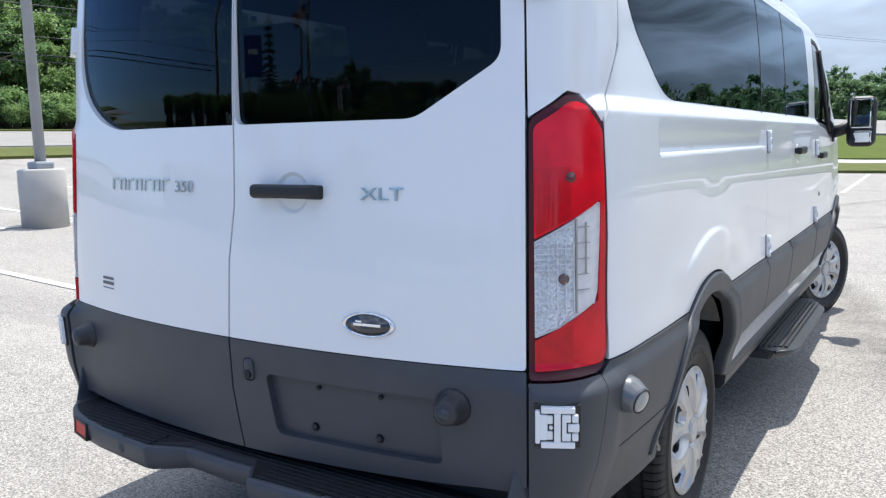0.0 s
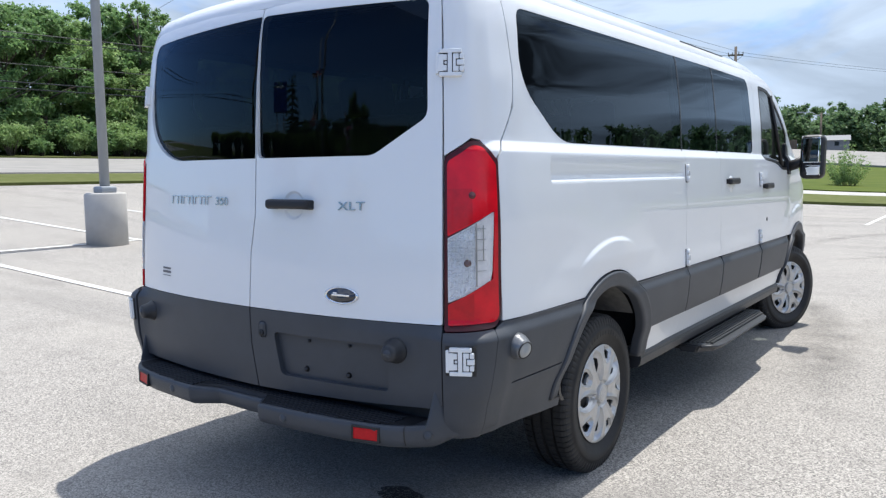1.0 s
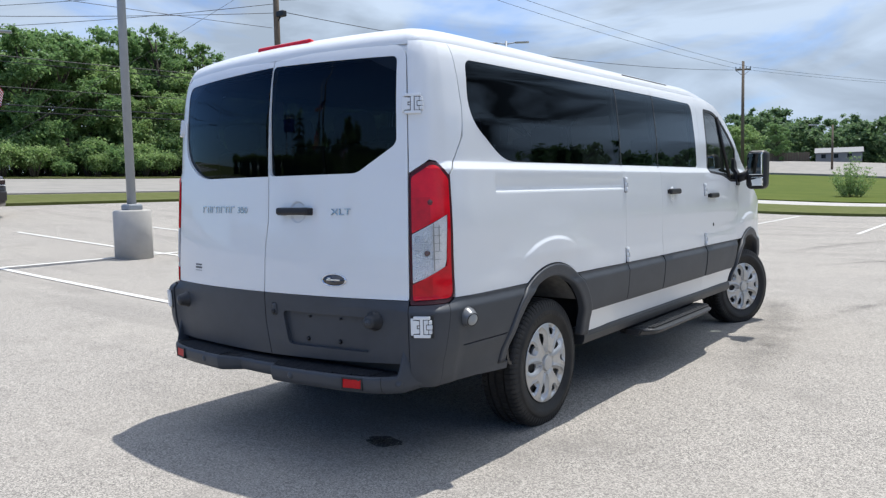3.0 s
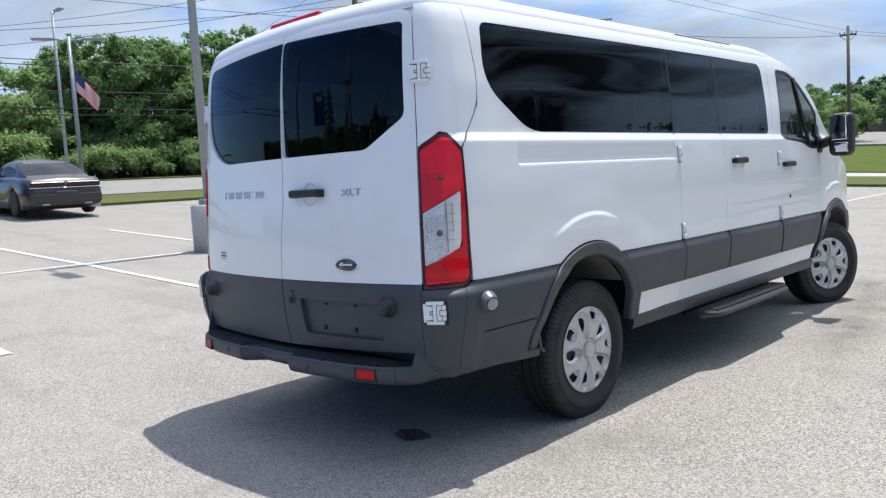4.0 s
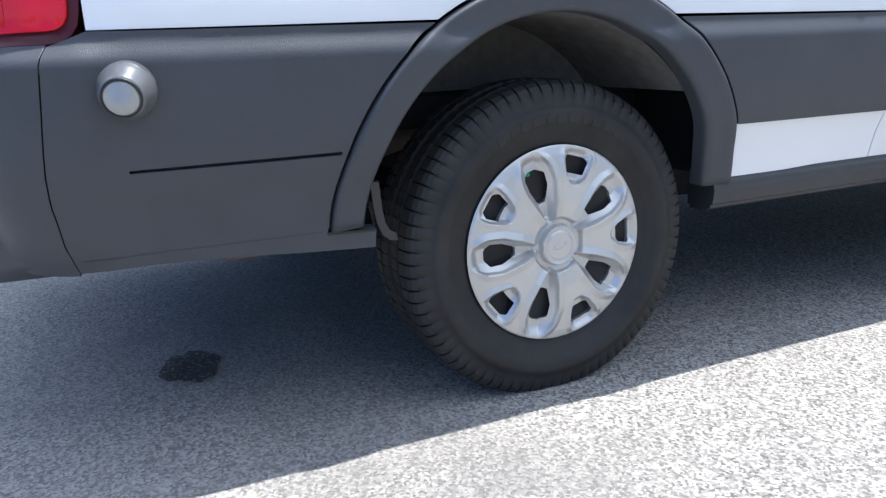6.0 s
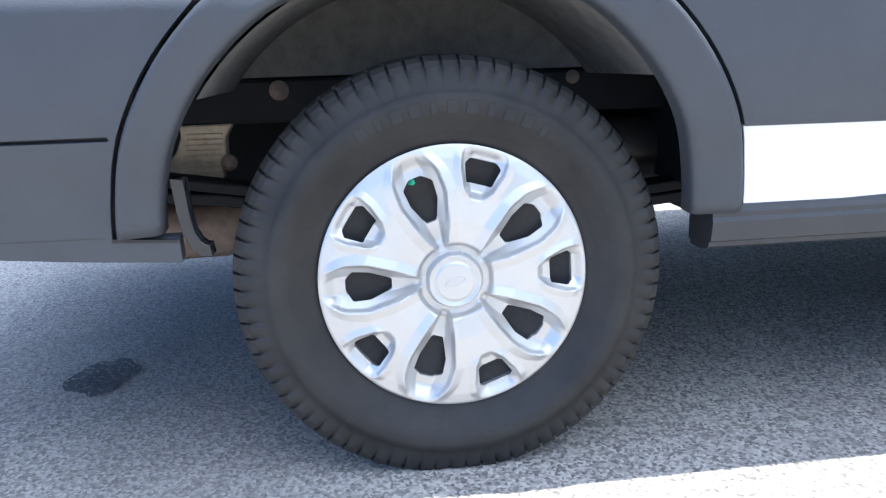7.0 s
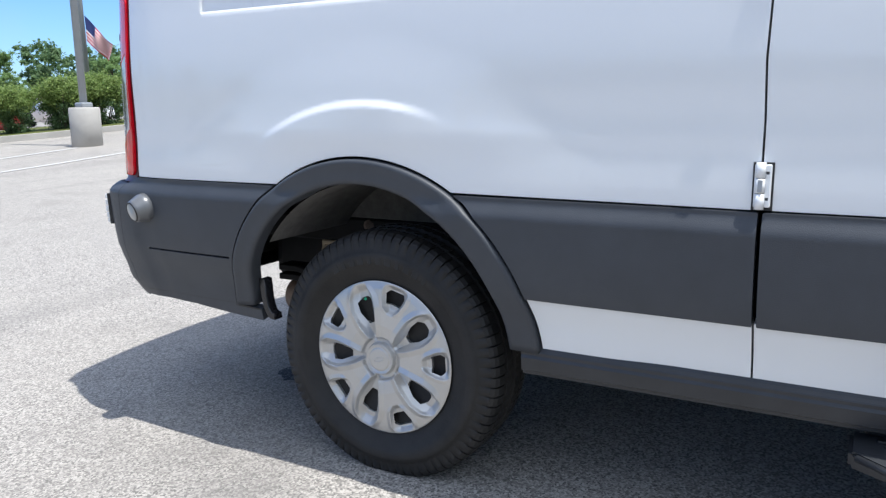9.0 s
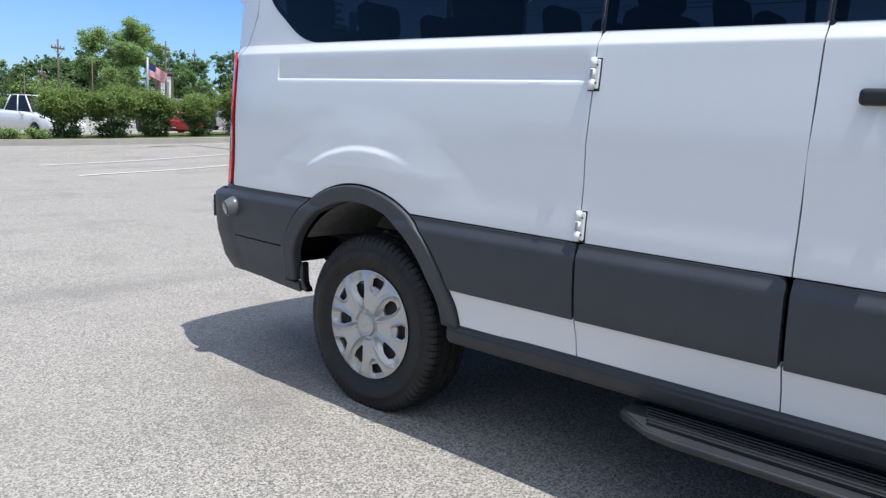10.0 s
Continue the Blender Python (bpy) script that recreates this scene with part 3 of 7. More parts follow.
def hinge(m, w=0.085, h=0.085, recess=False):
    """A white strap hinge: an I-shaped plate with both leaves let into it, dark in the narrow gaps."""
    def piece(rects, top):
        bm = bmesh.new()
        for u0, u1, v0, v1 in rects:
            box(bm, w * u0, w * u1, h * v0, h * v1, -0.008, top, 0.0025)
        return moved(bm, m)
    hg = part("hinge", piece(((-0.36, 0.46, 0.35, 0.50), (-0.36, 0.46, -0.50, -0.35), (-0.045, 0.115, -0.37, 0.37)), 0.015), M_PAINT, van, "white painted steel hinge")
    part("door_leaf", piece(((-0.50, -0.38, -0.40, 0.40), (-0.40, -0.20, -0.315, 0.315), (-0.22, -0.075, 0.085, 0.30), (-0.22, -0.075, -0.30, -0.085), (-0.165, -0.075, -0.05, 0.05)), 0.0125), M_PAINT, hg)
    part("post_leaf", piece(((0.145, 0.255, -0.325, 0.325), (0.24, 0.36, 0.13, 0.325), (0.24, 0.36, -0.325, -0.13), (0.285, 0.56, -0.10, 0.10), (0.385, 0.54, 0.13, 0.32), (0.385, 0.54, -0.32, -0.13)), 0.0135), M_PAINT, hg)
    # black plate stands in for the shade in the gaps and recess
    b2 = bmesh.new()
    box(b2, -w * 0.35, w * 0.45, -h * 0.46, h * 0.46, -0.010, 0.008, 0.002, 1)
    if recess:
        box(b2, -w * 0.52, w * 0.60, -h * 0.53, h * 0.53, -0.012, 0.0015, 0.001, 1)
    part("hinge_backing", moved(b2, m), M_BLACK, hg)
    return hg


def lean_normals(me, k):
    """Turns a pane's smooth normals down by k, for glass that stands steeper than the sheet round it."""
    vecs = [Vector(c.vector) - Vector((0, 0, k)) for c in me.corner_normals]
    me.normals_split_custom_set([v.normalized() for v in vecs])


def stop_knob(parent, m):
    """A conical rubber door stop with a screw in its face."""
    bm = bmesh.new()
    lathe(bm, [(-0.004, 0.047), (0.004, 0.0455), (0.010, 0.041), (0.020, 0.0365), (0.044, 0.031), (0.052, 0.028), (0.055, 0.023), (0.055, 0.0)], "z", 32)
    kb = part("door_stop", moved(bm, m), M_STOP, parent, "dark grey rubber door stop")
    b2 = bmesh.new()
    lathe(b2, [(0.053, 0.016), (0.057, 0.015), (0.058, 0.0)], "z", 18)
    box(b2, -0.012, 0.012, -0.002, 0.002, 0.057, 0.0595)
    part("screw", moved(b2, m), M_CLAD, parent)
    return kb


# rear doors
doors = {}
for sg, dname in ((1, "rear_door"), (-1, "rear_door")):
    e = GAP * sg
    win = rear_window_outline(sg)
    if sg > 0:
        white = rounded([(SX(x) + GAP, z, 0) for x, z in seam if z >= ZC] + [(SX(x), ZC, 0) for x in (0.3, 0.6)] + [(SX(0.868), ZC, 0.01)] + [(SX(0.868), z, 0) for z in (1.0, 1.3, 1.6)] + [(SX(0.864), 1.80, 0), (SX(0.856), Z1, 0.09), (SX(0.6), Z1 + 0.008, 0), (SX(0.3), Z1 + 0.012, 0)], 0.0, 5)
        low = rear([(0.868, ZC - 0.003), (0.6, ZC - 0.003), (0.3, ZC - 0.003)]) + [(SX(XS - 0.012) + GAP, ZC - 0.003), (SX(XS - 0.010) + GAP, 0.68), (SX(XS + 0.016) + GAP, Z0)] + rear([(0.3, Z0 + 0.006), (0.6, Z0 + 0.014), (0.85, Z0 + 0.024), (0.868, Z0 + 0.045)])
    else:
        white = rounded([(-SX(0.868), ZC, 0.01), (-SX(0.6), ZC, 0), (-SX(0.3), ZC, 0)] + [(SX(x) - GAP, z, 0) for x, z in seam[::-1] if z >= ZC] + [(-SX(0.3), Z1 + 0.012, 0), (-SX(0.6), Z1 + 0.008, 0), (-SX(0.856), Z1, 0.09), (-SX(0.864), 1.80, 0)] + [(-SX(0.868), z, 0) for z in (1.6, 1.3, 1.0)], 0.0, 5)
        low = [(-SX(0.868), ZC - 0.003), (-SX(0.868), Z0 + 0.02), (-SX(0.85), Z0), (-SX(0.6), Z0), (-SX(0.3), Z0), (SX(XS + 0.016) - GAP, Z0), (SX(XS - 0.010) - GAP, 0.68), (SX(XS - 0.012) - GAP, ZC - 0.003), (-SX(0.3), ZC - 0.003), (-SX(0.6), ZC - 0.003)]
    dish_c = [(SX(0.243) + 0.0545 * math.cos(a), 1.224 + 0.0545 * math.sin(a)) for a in np.linspace(0, 2 * math.pi, 33)[:-1]]
    dr = skin(dname, [white, win] + ([dish_c] if sg > 0 else []), M_PAINT, van)
    doors[sg] = dr
    pane = skin("rear_window", [inset(win, 0.0025)], M_GLASS, dr, off=0.001, depth=0.006, label="dark tinted window glass", soft=0.001)
    # the glass stands a little steeper than the door
    for v in pane.data.vertices:
        v.co.y += 0.020 * (1.935 - v.co.z) / 0.53
    lean_normals(pane.data, 0.042)
    if sg > 0:
        plate = rounded(rear([(0.172, 0.570), (0.672, 0.570), (0.662, 0.736), (0.140, 0.736)]), 0.024)
        skin("door_cladding", [low, plate], M_CLAD, dr, off=0.001, label="grey textured plastic lower door cladding")
        skin("plate_recess", [inset(plate, -0.004)], M_CLAD, dr, off=-0.020, depth=0.012, label="empty number plate recess")
    else:
        skin("door_cladding", [low], M_CLAD, dr, off=0.001, label="grey textured plastic lower door cladding")

# plate screws
for x in (0.29, 0.49):
    bm = bmesh.new()
    lathe(bm, [(-0.014, 0.012), (-0.006, 0.009), (-0.003, 0.007), (-0.002, 0.0)], "z", 12)
    part("plate_screw", moved(bm, on_skin(SX(x), 0.603, -0.006)), M_BLACK, doors[1])
for x in (0.31, 0.50):
    bm = bmesh.new()
    lathe(bm, [(-0.014, 0.006), (0.0, 0.006), (0.001, 0.0)], "z", 10)
    part("plate_screw", moved(bm, on_skin(SX(x), 0.715, -0.012)), M_BLACK, doors[1])
stop_knob(doors[1], on_skin(SX(0.70), 0.722))
stop_knob(doors[-1], on_skin(SX(-0.755), 0.722))
# door latch cover on the right door
bm = bmesh.new()
box(bm, -0.019, 0.019, -0.034, 0.030, -0.01, 0.010, 0.014, 4)
lt = part("latch_cover", moved(bm, on_skin(SX(0.082), 0.742)), M_CLAD, doors[1])
bm = bmesh.new()
lathe(bm, [(0.006, 0.0135), (0.014, 0.0130), (0.016, 0.011), (0.0155, 0.0)], "z", 20)
box(bm, -0.0025, 0.0025, -0.008, 0.008, 0.0155, 0.0172, 0.0005, 1)
part("lock_barrel", moved(bm, on_skin(SX(0.082), 0.728)), M_BLACK, lt)
# handle in its round dish
bm = bmesh.new()
lathe(bm, [(-0.006, 0.060), (0.0003, 0.0556), (-0.0003, 0.0535), (-0.0026, 0.049), (-0.007, 0.042), (-0.011, 0.032), (-0.0135, 0.019), (-0.014, 0.0)], "z", 40)
part("handle_dish", moved(bm, on_skin(SX(0.243), 1.224, -0.0005)), M_PAINT, doors[1])
bm = bmesh.new()
box(bm, -0.108, 0.108, -0.019, 0.017, 0.014, 0.040, 0.012, 4)
box(bm, -0.107, -0.068, -0.020, 0.016, -0.01, 0.03, 0.006, 2)
box(bm, 0.068, 0.107, -0.020, 0.016, -0.01, 0.03, 0.006, 2)
part("door_handle", moved(bm, on_skin(SX(0.235), 1.228)), M_BLACK, doors[1], "black plastic door handle")

# corner posts beside the rear doors, with the tail lamps let in
for sg in (1, -1):
    post = rounded([(SX(0.875) * sg, 1.397, 0), (SY(-0.985) * sg, 1.456, 0), (SY(-0.952) * sg, 1.45, 0), (SY(-0.902) * sg, 1.388, 0),
                    (SY(-0.84) * sg, 1.47), (SY(-0.775) * sg, 1.57, 0.05), (SY(-0.765) * sg, 1.70, 0), (SY(-0.79) * sg, 1.985, 0), (SX(0.865) * sg, 1.985, 0), (SX(0.872) * sg, 1.80, 0)], 0.01, 3)
    skin("corner_post", [post], M_PAINT, van, label="white painted rear corner post")
    hinge(on_skin(SX(0.893) * sg, 1.70, 0.0) @ Matrix.Diagonal((sg, 1, 1, 1)), 0.092, 0.092)
    lamp = [(SX(0.874) * sg, 0.805, 0.008), (SY(-0.900) * sg, 0.808, 0.05), (SY(-0.8895) * sg, 0.90, 0), (SY(-0.8925) * sg, 1.384, 0.012), (SY(-0.952) * sg, 1.444, 0.02), (SY(-0.985) * sg, 1.450, 0.02), (SX(0.876) * sg, 1.392, 0.02)]
    lamp = rounded(lamp, 0.02, 4)
    TL = skin("tail_lamp", [lamp], M_LAMPDARK, van, off=-0.002, depth=0.03, label="tall red and clear tail lamp")
    s0, s1 = SX(0.8855) * sg, SY(-0.909) * sg
    sm = SY(-0.955) * sg
    red_up = [(s0, 1.125, 0.004), (s1, 1.215, 0.004), (s1, 1.366, 0.012), (sm, 1.424, 0.02), (SY(-0.985) * sg, 1.430, 0.02), (s0, 1.376, 0.015)]
    red_lo = [(s0, 0.820, 0.006), (s1, 0.826, 0.035), (s1, 0.985, 0.004), (s0, 0.893, 0.004)]
    clear = [(s0, 0.899, 0.004), (SY(-0.942) * sg, 0.958, 0.01), (SY(-0.931) * sg, 1.0, 0.004), (SY(-0.923) * sg, 1.204, 0.004), (s0, 1.119, 0.004)]
    rim = [(SY(-0.928) * sg, 0.972, 0.0), (s1, 0.984, 0.0), (s1, 1.2155, 0.0), (SY(-0.920) * sg, 1.2095, 0.0)]
    for nm, pts, mt, lb in (("red_lens", red_up, M_REDLENS, "deep red moulded lens"), ("red_lens", red_lo, M_REDLENS, "deep red moulded lens"), ("red_lens", rim, M_REDLENS, "deep red moulded lens"), ("clear_lens", clear, M_CLEARLENS, "clear ribbed reversing lens")):
        lens = skin(nm, [rounded(pts, 0.01, 4)], mt, TL, off=0.007 if nm == "red_lens" else 0.006, depth=0.012, label=lb, soft=0.005)
        lens.visible_shadow = nm == "red_lens"
    skin("reflector", [rounded(clear, 0.01, 4)], M_LAMPBACK, TL, off=0.0005, depth=0.002, label="bright silver reflector")
    # faceted inner half, fine ribs, mould lines and bulb behind the clear lens
    sc = SX(0.881) + 0.56 * (SY(-0.918) - SX(0.881))
    skin("reflector_bowl", [[(s0, 0.903), (sc * sg, 0.942), (sc * sg, 1.160), (s0, 1.115)]], M_FACET, TL, off=0.003, depth=0.003, label="faceted silver reflector bowl")

    def strips(name, rects, material, out):
        bm = bmesh.new()
        for s_, z_, hw_, hh_ in rects:
            b2 = bmesh.new()
            box(b2, -hw_, hw_, -hh_, hh_, -0.002, 0.0012)
            b2.transform(on_skin(s_ * sg, z_, out))
            join(bm, b2)
        return part(name, bm, material, TL)
    wd_ = sc - SX(0.881)
    strips("lens_rib", [(SX(0.881) + wd_ * (0.16 + 0.2 * k), 1.035, 0.0006, 0.080) for k in range(5)] + [(SX(0.881) + wd_ * 0.5, 1.055 + 0.012 * k, wd_ * 0.46, 0.0006) for k in range(6)], M_RIB, 0.0055)
    strips("mould_line", [(sc + 0.004, 1.06, 0.0022, 0.108), (sc + 0.030, 1.10, 0.0010, 0.060)] + [(sc + 0.022, 1.005 + 0.036 * k, 0.017, 0.0009) for k in range(5)], M_LENSLINE, 0.004)
    bm = bmesh.new()
    lathe(bm, [(-0.01, 0.013), (0.003, 0.013), (0.005, 0.008), (0.006, 0.0)], "z", 20)
    part("bulb", moved(bm, on_skin((SX(0.881) + wd_ * 0.72) * sg, 1.033, 0.002)), M_BULB, TL)
    # moulded shades in the red lenses and a bulb behind the upper one
    sq = s0 + 0.47 * (s1 - s0)
    for pts in ([(s0 + 0.004 * sg, 1.135), (sq, 1.172), (sq, 1.285), (s0 + 0.004 * sg, 1.285)], [(s0 + 0.004 * sg, 0.832), (sq, 0.834), (sq, 0.930), (s0 + 0.004 * sg, 0.893)]):
        skin("lens_shade", [rounded(pts, 0.004, 2)], M_DEEPRED, TL, off=0.0076, depth=0.001, soft=0.0004)
    bm = bmesh.new()
    lathe(bm, [(-0.002, 0.0125), (0.0008, 0.012), (0.0012, 0.0)], "z", 20)
    part("bulb", moved(bm, on_skin(sq, 1.262, 0.0076)), M_DARKLENS, TL, "dark bulb behind the red lens")
    # grey bumper corner below the lamp
    seam_y = -0.955
    corner = [(SX(0.874) * sg, 0.796), (SX(0.874) * sg, 0.60), (SX(0.874) * sg, 0.44), (SX(0.90) * sg, 0.425), (SY(-0.97) * sg, 0.42), (SY(seam_y - 0.012) * sg, 0.42), (SY(seam_y - 0.009) * sg, 0.55), (SY(seam_y + 0.008) * sg, 0.70), (SY(seam_y + 0.0175) * sg, 0.80)]
    skin("bumper_corner", [corner], M_CLAD, van, off=0.006, label="grey plastic bumper corner")
    hinge(on_skin(SX(0.912) * sg, 0.712, 0.002) @ Matrix.Diagonal((sg, 1, 1, 1)), 0.092, 0.096, True)

for sg in (1, -1):
    fill = [(SX(0.78) * sg, 1.86), (SX(0.90) * sg, 1.86), (SX(0.90) * sg, 1.984), (SX(0.6) * sg, 1.984), (SX(0.3) * sg, 1.984), (SX(0.3) * sg, 1.95), (SX(0.6) * sg, 1.945)]
    skin("door_surround", [fill], M_PAINT, van, off=-0.014, depth=0.01, label="white painted rear door surround")

# roof
S_END = SY(2.90)
ring_s = [s for s in np.concatenate([np.linspace(0, SX(0.85), 10), np.linspace(SX(0.87), SY(-0.7), 16), np.linspace(SY(-0.6), S_END, 24)])]
edge = skin_place(np.array([-s for s in ring_s[:0:-1]] + ring_s), np.full(2 * len(ring_s) - 1, 1.988))
bm = bmesh.new()
rings = []
for q, z in ((0.0, 1.972), (0.0, 1.988), (0.012, 2.012), (0.030, 2.033), (0.065, 2.052), (0.12, 2.066), (0.22, 2.078), (0.45, 2.090), (0.75, 2.096)):
    ring = []
    for p in edge:
        yc = p[1] + q * 0.9 * (1.0 if p[1] < 0.8 else 1.0) * max(0.0, min(1.0, (1.5 - p[1]) / 2.4))
        fall = 0.045 * max(0.0, (p[1] - 2.35) / 0.55) ** 2
        ring.append(bm.verts.new((p[0] * (1 - q), yc, float(lift(yc, z)) - fall)))
    rings.append(ring)
for a, b in zip(rings, rings[1:]):
    for k in range(len(a) - 1):
        bm.faces.new((a[k], a[k + 1], b[k + 1], b[k])).smooth = True
n = len(edge)
for k in range(n // 2):
    a, b = rings[-1][k], rings[-1][k + 1]
    c, d = rings[-1][n - 2 - k], rings[-1][n - 1 - k]
    if k == n // 2 - 1:
        bm.faces.new((a, b, d)).smooth = True
    else:
        bm.faces.new((a, b, c, d)).smooth = True
bmesh.ops.recalc_face_normals(bm, faces=bm.faces)
part("roof", bm, M_PAINT, van, "white painted steel roof")
# dark drip channels along the roof's edges
for sg in (1, -1):
    bm = bmesh.new()
    tube(bm, [(float(skin_place(np.array([SY(y)]), np.array([1.988]))[0][0]) * sg * 0.966, y, float(lift(y, 2.0365))) for y in np.linspace(1.25, 2.05, 9)], 0.0042, 6)
    part("drip_channel", bm, M_BLACK, van, "black roof drip channel")
# high brake lamp on the roof's rear edge
bm = bmesh.new()
box(bm, -0.20, 0.20, -0.035, 0.05, -0.016, 0.016, 0.012, 4)
for v in bm.verts:
    v.co.y += 0.10 * v.co.x ** 2 / 0.2
part("high_brake_lamp", moved(bm, pose(0.02, -0.985, 2.066, -12)), M_REDLENS, van, "red high brake lamp")

# side panels
WB = 1.452          # the windows' lower edge
WT = 1.920
ARCH_Z, R_OUT, R_IN, ARCH_Y = 0.405, 0.505, 0.413, -0.018
D1, D2, D3 = 0.965, 1.59, 2.50      # door seams
STRIPE0, STRIPE1, SILL = 0.578, 0.818, 0.447


def a_at(z, r):
    return math.degrees(math.asin((z - ARCH_Z) / r))


def side_hinge(s_, z, parent):
    """A white door hinge of three knuckles between two plates, with dark screw slots."""
    m = on_skin(s_, z)
    bm = bmesh.new()
    for v0, v1 in ((-0.047, -0.016), (-0.0145, 0.0145), (0.016, 0.047)):
        tube(bm, [(-0.001, v0, 0.009), (-0.001, v1, 0.009)], 0.0095, 14)
    box(bm, 0.007, 0.0195, -0.043, 0.043, -0.004, 0.009, 0.003)
    box(bm, -0.0125, -0.006, -0.043, 0.043, -0.004, 0.008, 0.002)
    hh = part("hinge", moved(bm, m), M_PAINT, parent, "white steel door hinge")
    # black plate, slightly larger than the hinge, draws a dark outline round it
    bm = bmesh.new()
    box(bm, -0.0165, 0.0235, -0.050, 0.047, -0.004, 0.0018, 0.001, 1)
    part("hinge_backing", moved(bm, m), M_BLACK, hh)
    for v in (-0.026, 0.026):
        bm = bmesh.new()
        box(bm, 0.0085, 0.0165, v - 0.004, v + 0.004, 0.0055, 0.0100, 0.002, 1)
        part("screw_slot", moved(bm, m), M_STOP, hh)
    bm = bmesh.new()
    box(bm, -0.0045, 0.0045, -0.0125, 0.0125, 0.0165, 0.0195, 0.001, 1)
    part("hinge_pin", moved(bm, m), M_STEEL, hh)
    return hh


for sg in (1, -1):
    def P(name, outs, material, parent, **k):
        return skin(name, [side(o, sg) if sg > 0 else side(o, sg)[::-1] for o in outs], material, parent, **k)

    g = 0.0024
    a0 = a_at(ZC, R_OUT)
    # rear quarter: painted sheet above the cladding, with the long window let in
    win_q = rounded([(-0.425, WB, 0.10), (D1 - 0.004, WB, 0.003), (D1 - 0.004, WT + 0.005, 0.003), (-0.690, WT, 0.05), (-0.718, 1.655, 0.12)], 0.03, 6)
    quarter = [(-0.888, 0.825), (-0.7, 0.825)] + arc(ARCH_Y, ARCH_Z, R_OUT, 180 - a0 - 1, a0 + 1, 30) + [(D1 - g, 0.822), (D1 - g, 1.0), (D1 - g - 0.004, 1.12), (D1 - g, 1.25), (D1 - g, 1.985), (0.3, 1.985), (-0.3, 1.985), (-0.785, 1.985), (-0.758, 1.70), (-0.768, 1.565), (-0.835, 1.465), (-0.893, 1.382), (-0.89, 1.0)]
    qp = P("quarter_panel", [quarter, win_q], M_PAINT, van, label="white painted rear quarter panel")
    pane = P("side_window", [inset(win_q, 0.0025)], M_GLASS, qp, off=0.001, depth=0.006, label="dark tinted window glass", soft=0.001)
    lean_normals(pane.data, 0.02)
    # white lower strip and grey stripe between the rear wheel and the first door
    aw1, aw0 = a_at(STRIPE0, R_OUT), a_at(SILL, R_OUT)
    P("lower_strip", [arc(ARCH_Y, ARCH_Z, R_OUT, aw1, aw0, 6) + [(D1 - g, SILL), (D1 - g, STRIPE0 + 0.004)]], M_PAINT, qp)
    P("stripe_cladding", [arc(ARCH_Y, ARCH_Z, R_OUT, a0 - 0.3, aw1 + 0.3, 10) + [(D1 - g, STRIPE0), (D1 - g, STRIPE1)]], M_CLAD, qp, off=0.007, label="grey plastic side moulding")
    # grey lower quarter behind the rear wheel, with a groove
    ar = 180 - a_at(0.441, R_OUT)
    lowq = arc(ARCH_Y, ARCH_Z, R_OUT, ar, 180 - a0, 14) + [(-0.7, ZC), (-0.888, ZC), (-0.9355, 0.797), (-0.945, 0.70), (-0.962, 0.55), (-0.965, 0.425), (-0.85, 0.426), (-0.7, 0.422), (-0.55, 0.410), (-0.424, 0.402), (-0.424, 0.440)]
    lq = P("quarter_cladding", [lowq[::-1], rounded([(-0.855, 0.596), (-0.494, 0.596), (-0.494, 0.603), (-0.855, 0.602)], 0.003)], M_CLAD, van, off=0.006, label="grey plastic cladding behind the rear wheel")
    P("groove", [[(-0.86, 0.59), (-0.488, 0.59), (-0.488, 0.612), (-0.86, 0.61)]], M_BLACK, lq, off=-0.006, depth=0.01)
    # soft shading of the crease, drawn as a thin dark strip
    P("crease_shading", [[(-0.95, 0.4478), (-0.53, 0.4478), (-0.53, 0.4496), (-0.95, 0.4496)]], M_BOARD, lq, off=0.0064, depth=0.001)
    # black strip laid on for the dark line under the trim's foot
    P("foot_line", [[(-0.522, 0.4405), (-0.426, 0.4355), (-0.426, 0.4400), (-0.522, 0.4460)]], M_BLACK, lq, off=0.0068, depth=0.001)
    # parking sensor in a round pod
    if sg > 0:
        bm = bmesh.new()
        lathe(bm, [(-0.025, 0.047), (0.003, 0.046), (0.012, 0.043), (0.030, 0.036), (0.036, 0.034), (0.038, 0.031), (0.038, 0.0)], "z", 32)
        pod = part("round_lamp", moved(bm, on_skin(SY(-0.84), 0.730, 0.008) @ pose(0, 0, 0, 10, -13, 0)), M_PODGREY, van, "grey round marker lamp with a clear face")
        bm = bmesh.new()
        lathe(bm, [(0.034, 0.0275), (0.0395, 0.0272), (0.041, 0.0255), (0.0412, 0.0)], "z", 28)
        b2 = bmesh.new()
        lathe(b2, [(0.034, 0.0325), (0.0405, 0.0318), (0.0408, 0.0290), (0.036, 0.0288)], "z", 28)
        part("face_ring", moved(b2, on_skin(SY(-0.84), 0.730, 0.008) @ pose(0, 0, 0, 10, -13, 0)), M_BLACK, pod)
        part("face", moved(bm, on_skin(SY(-0.84), 0.730, 0.008) @ pose(0, 0, 0, 10, -13, 0)), M_PODFACE, pod)
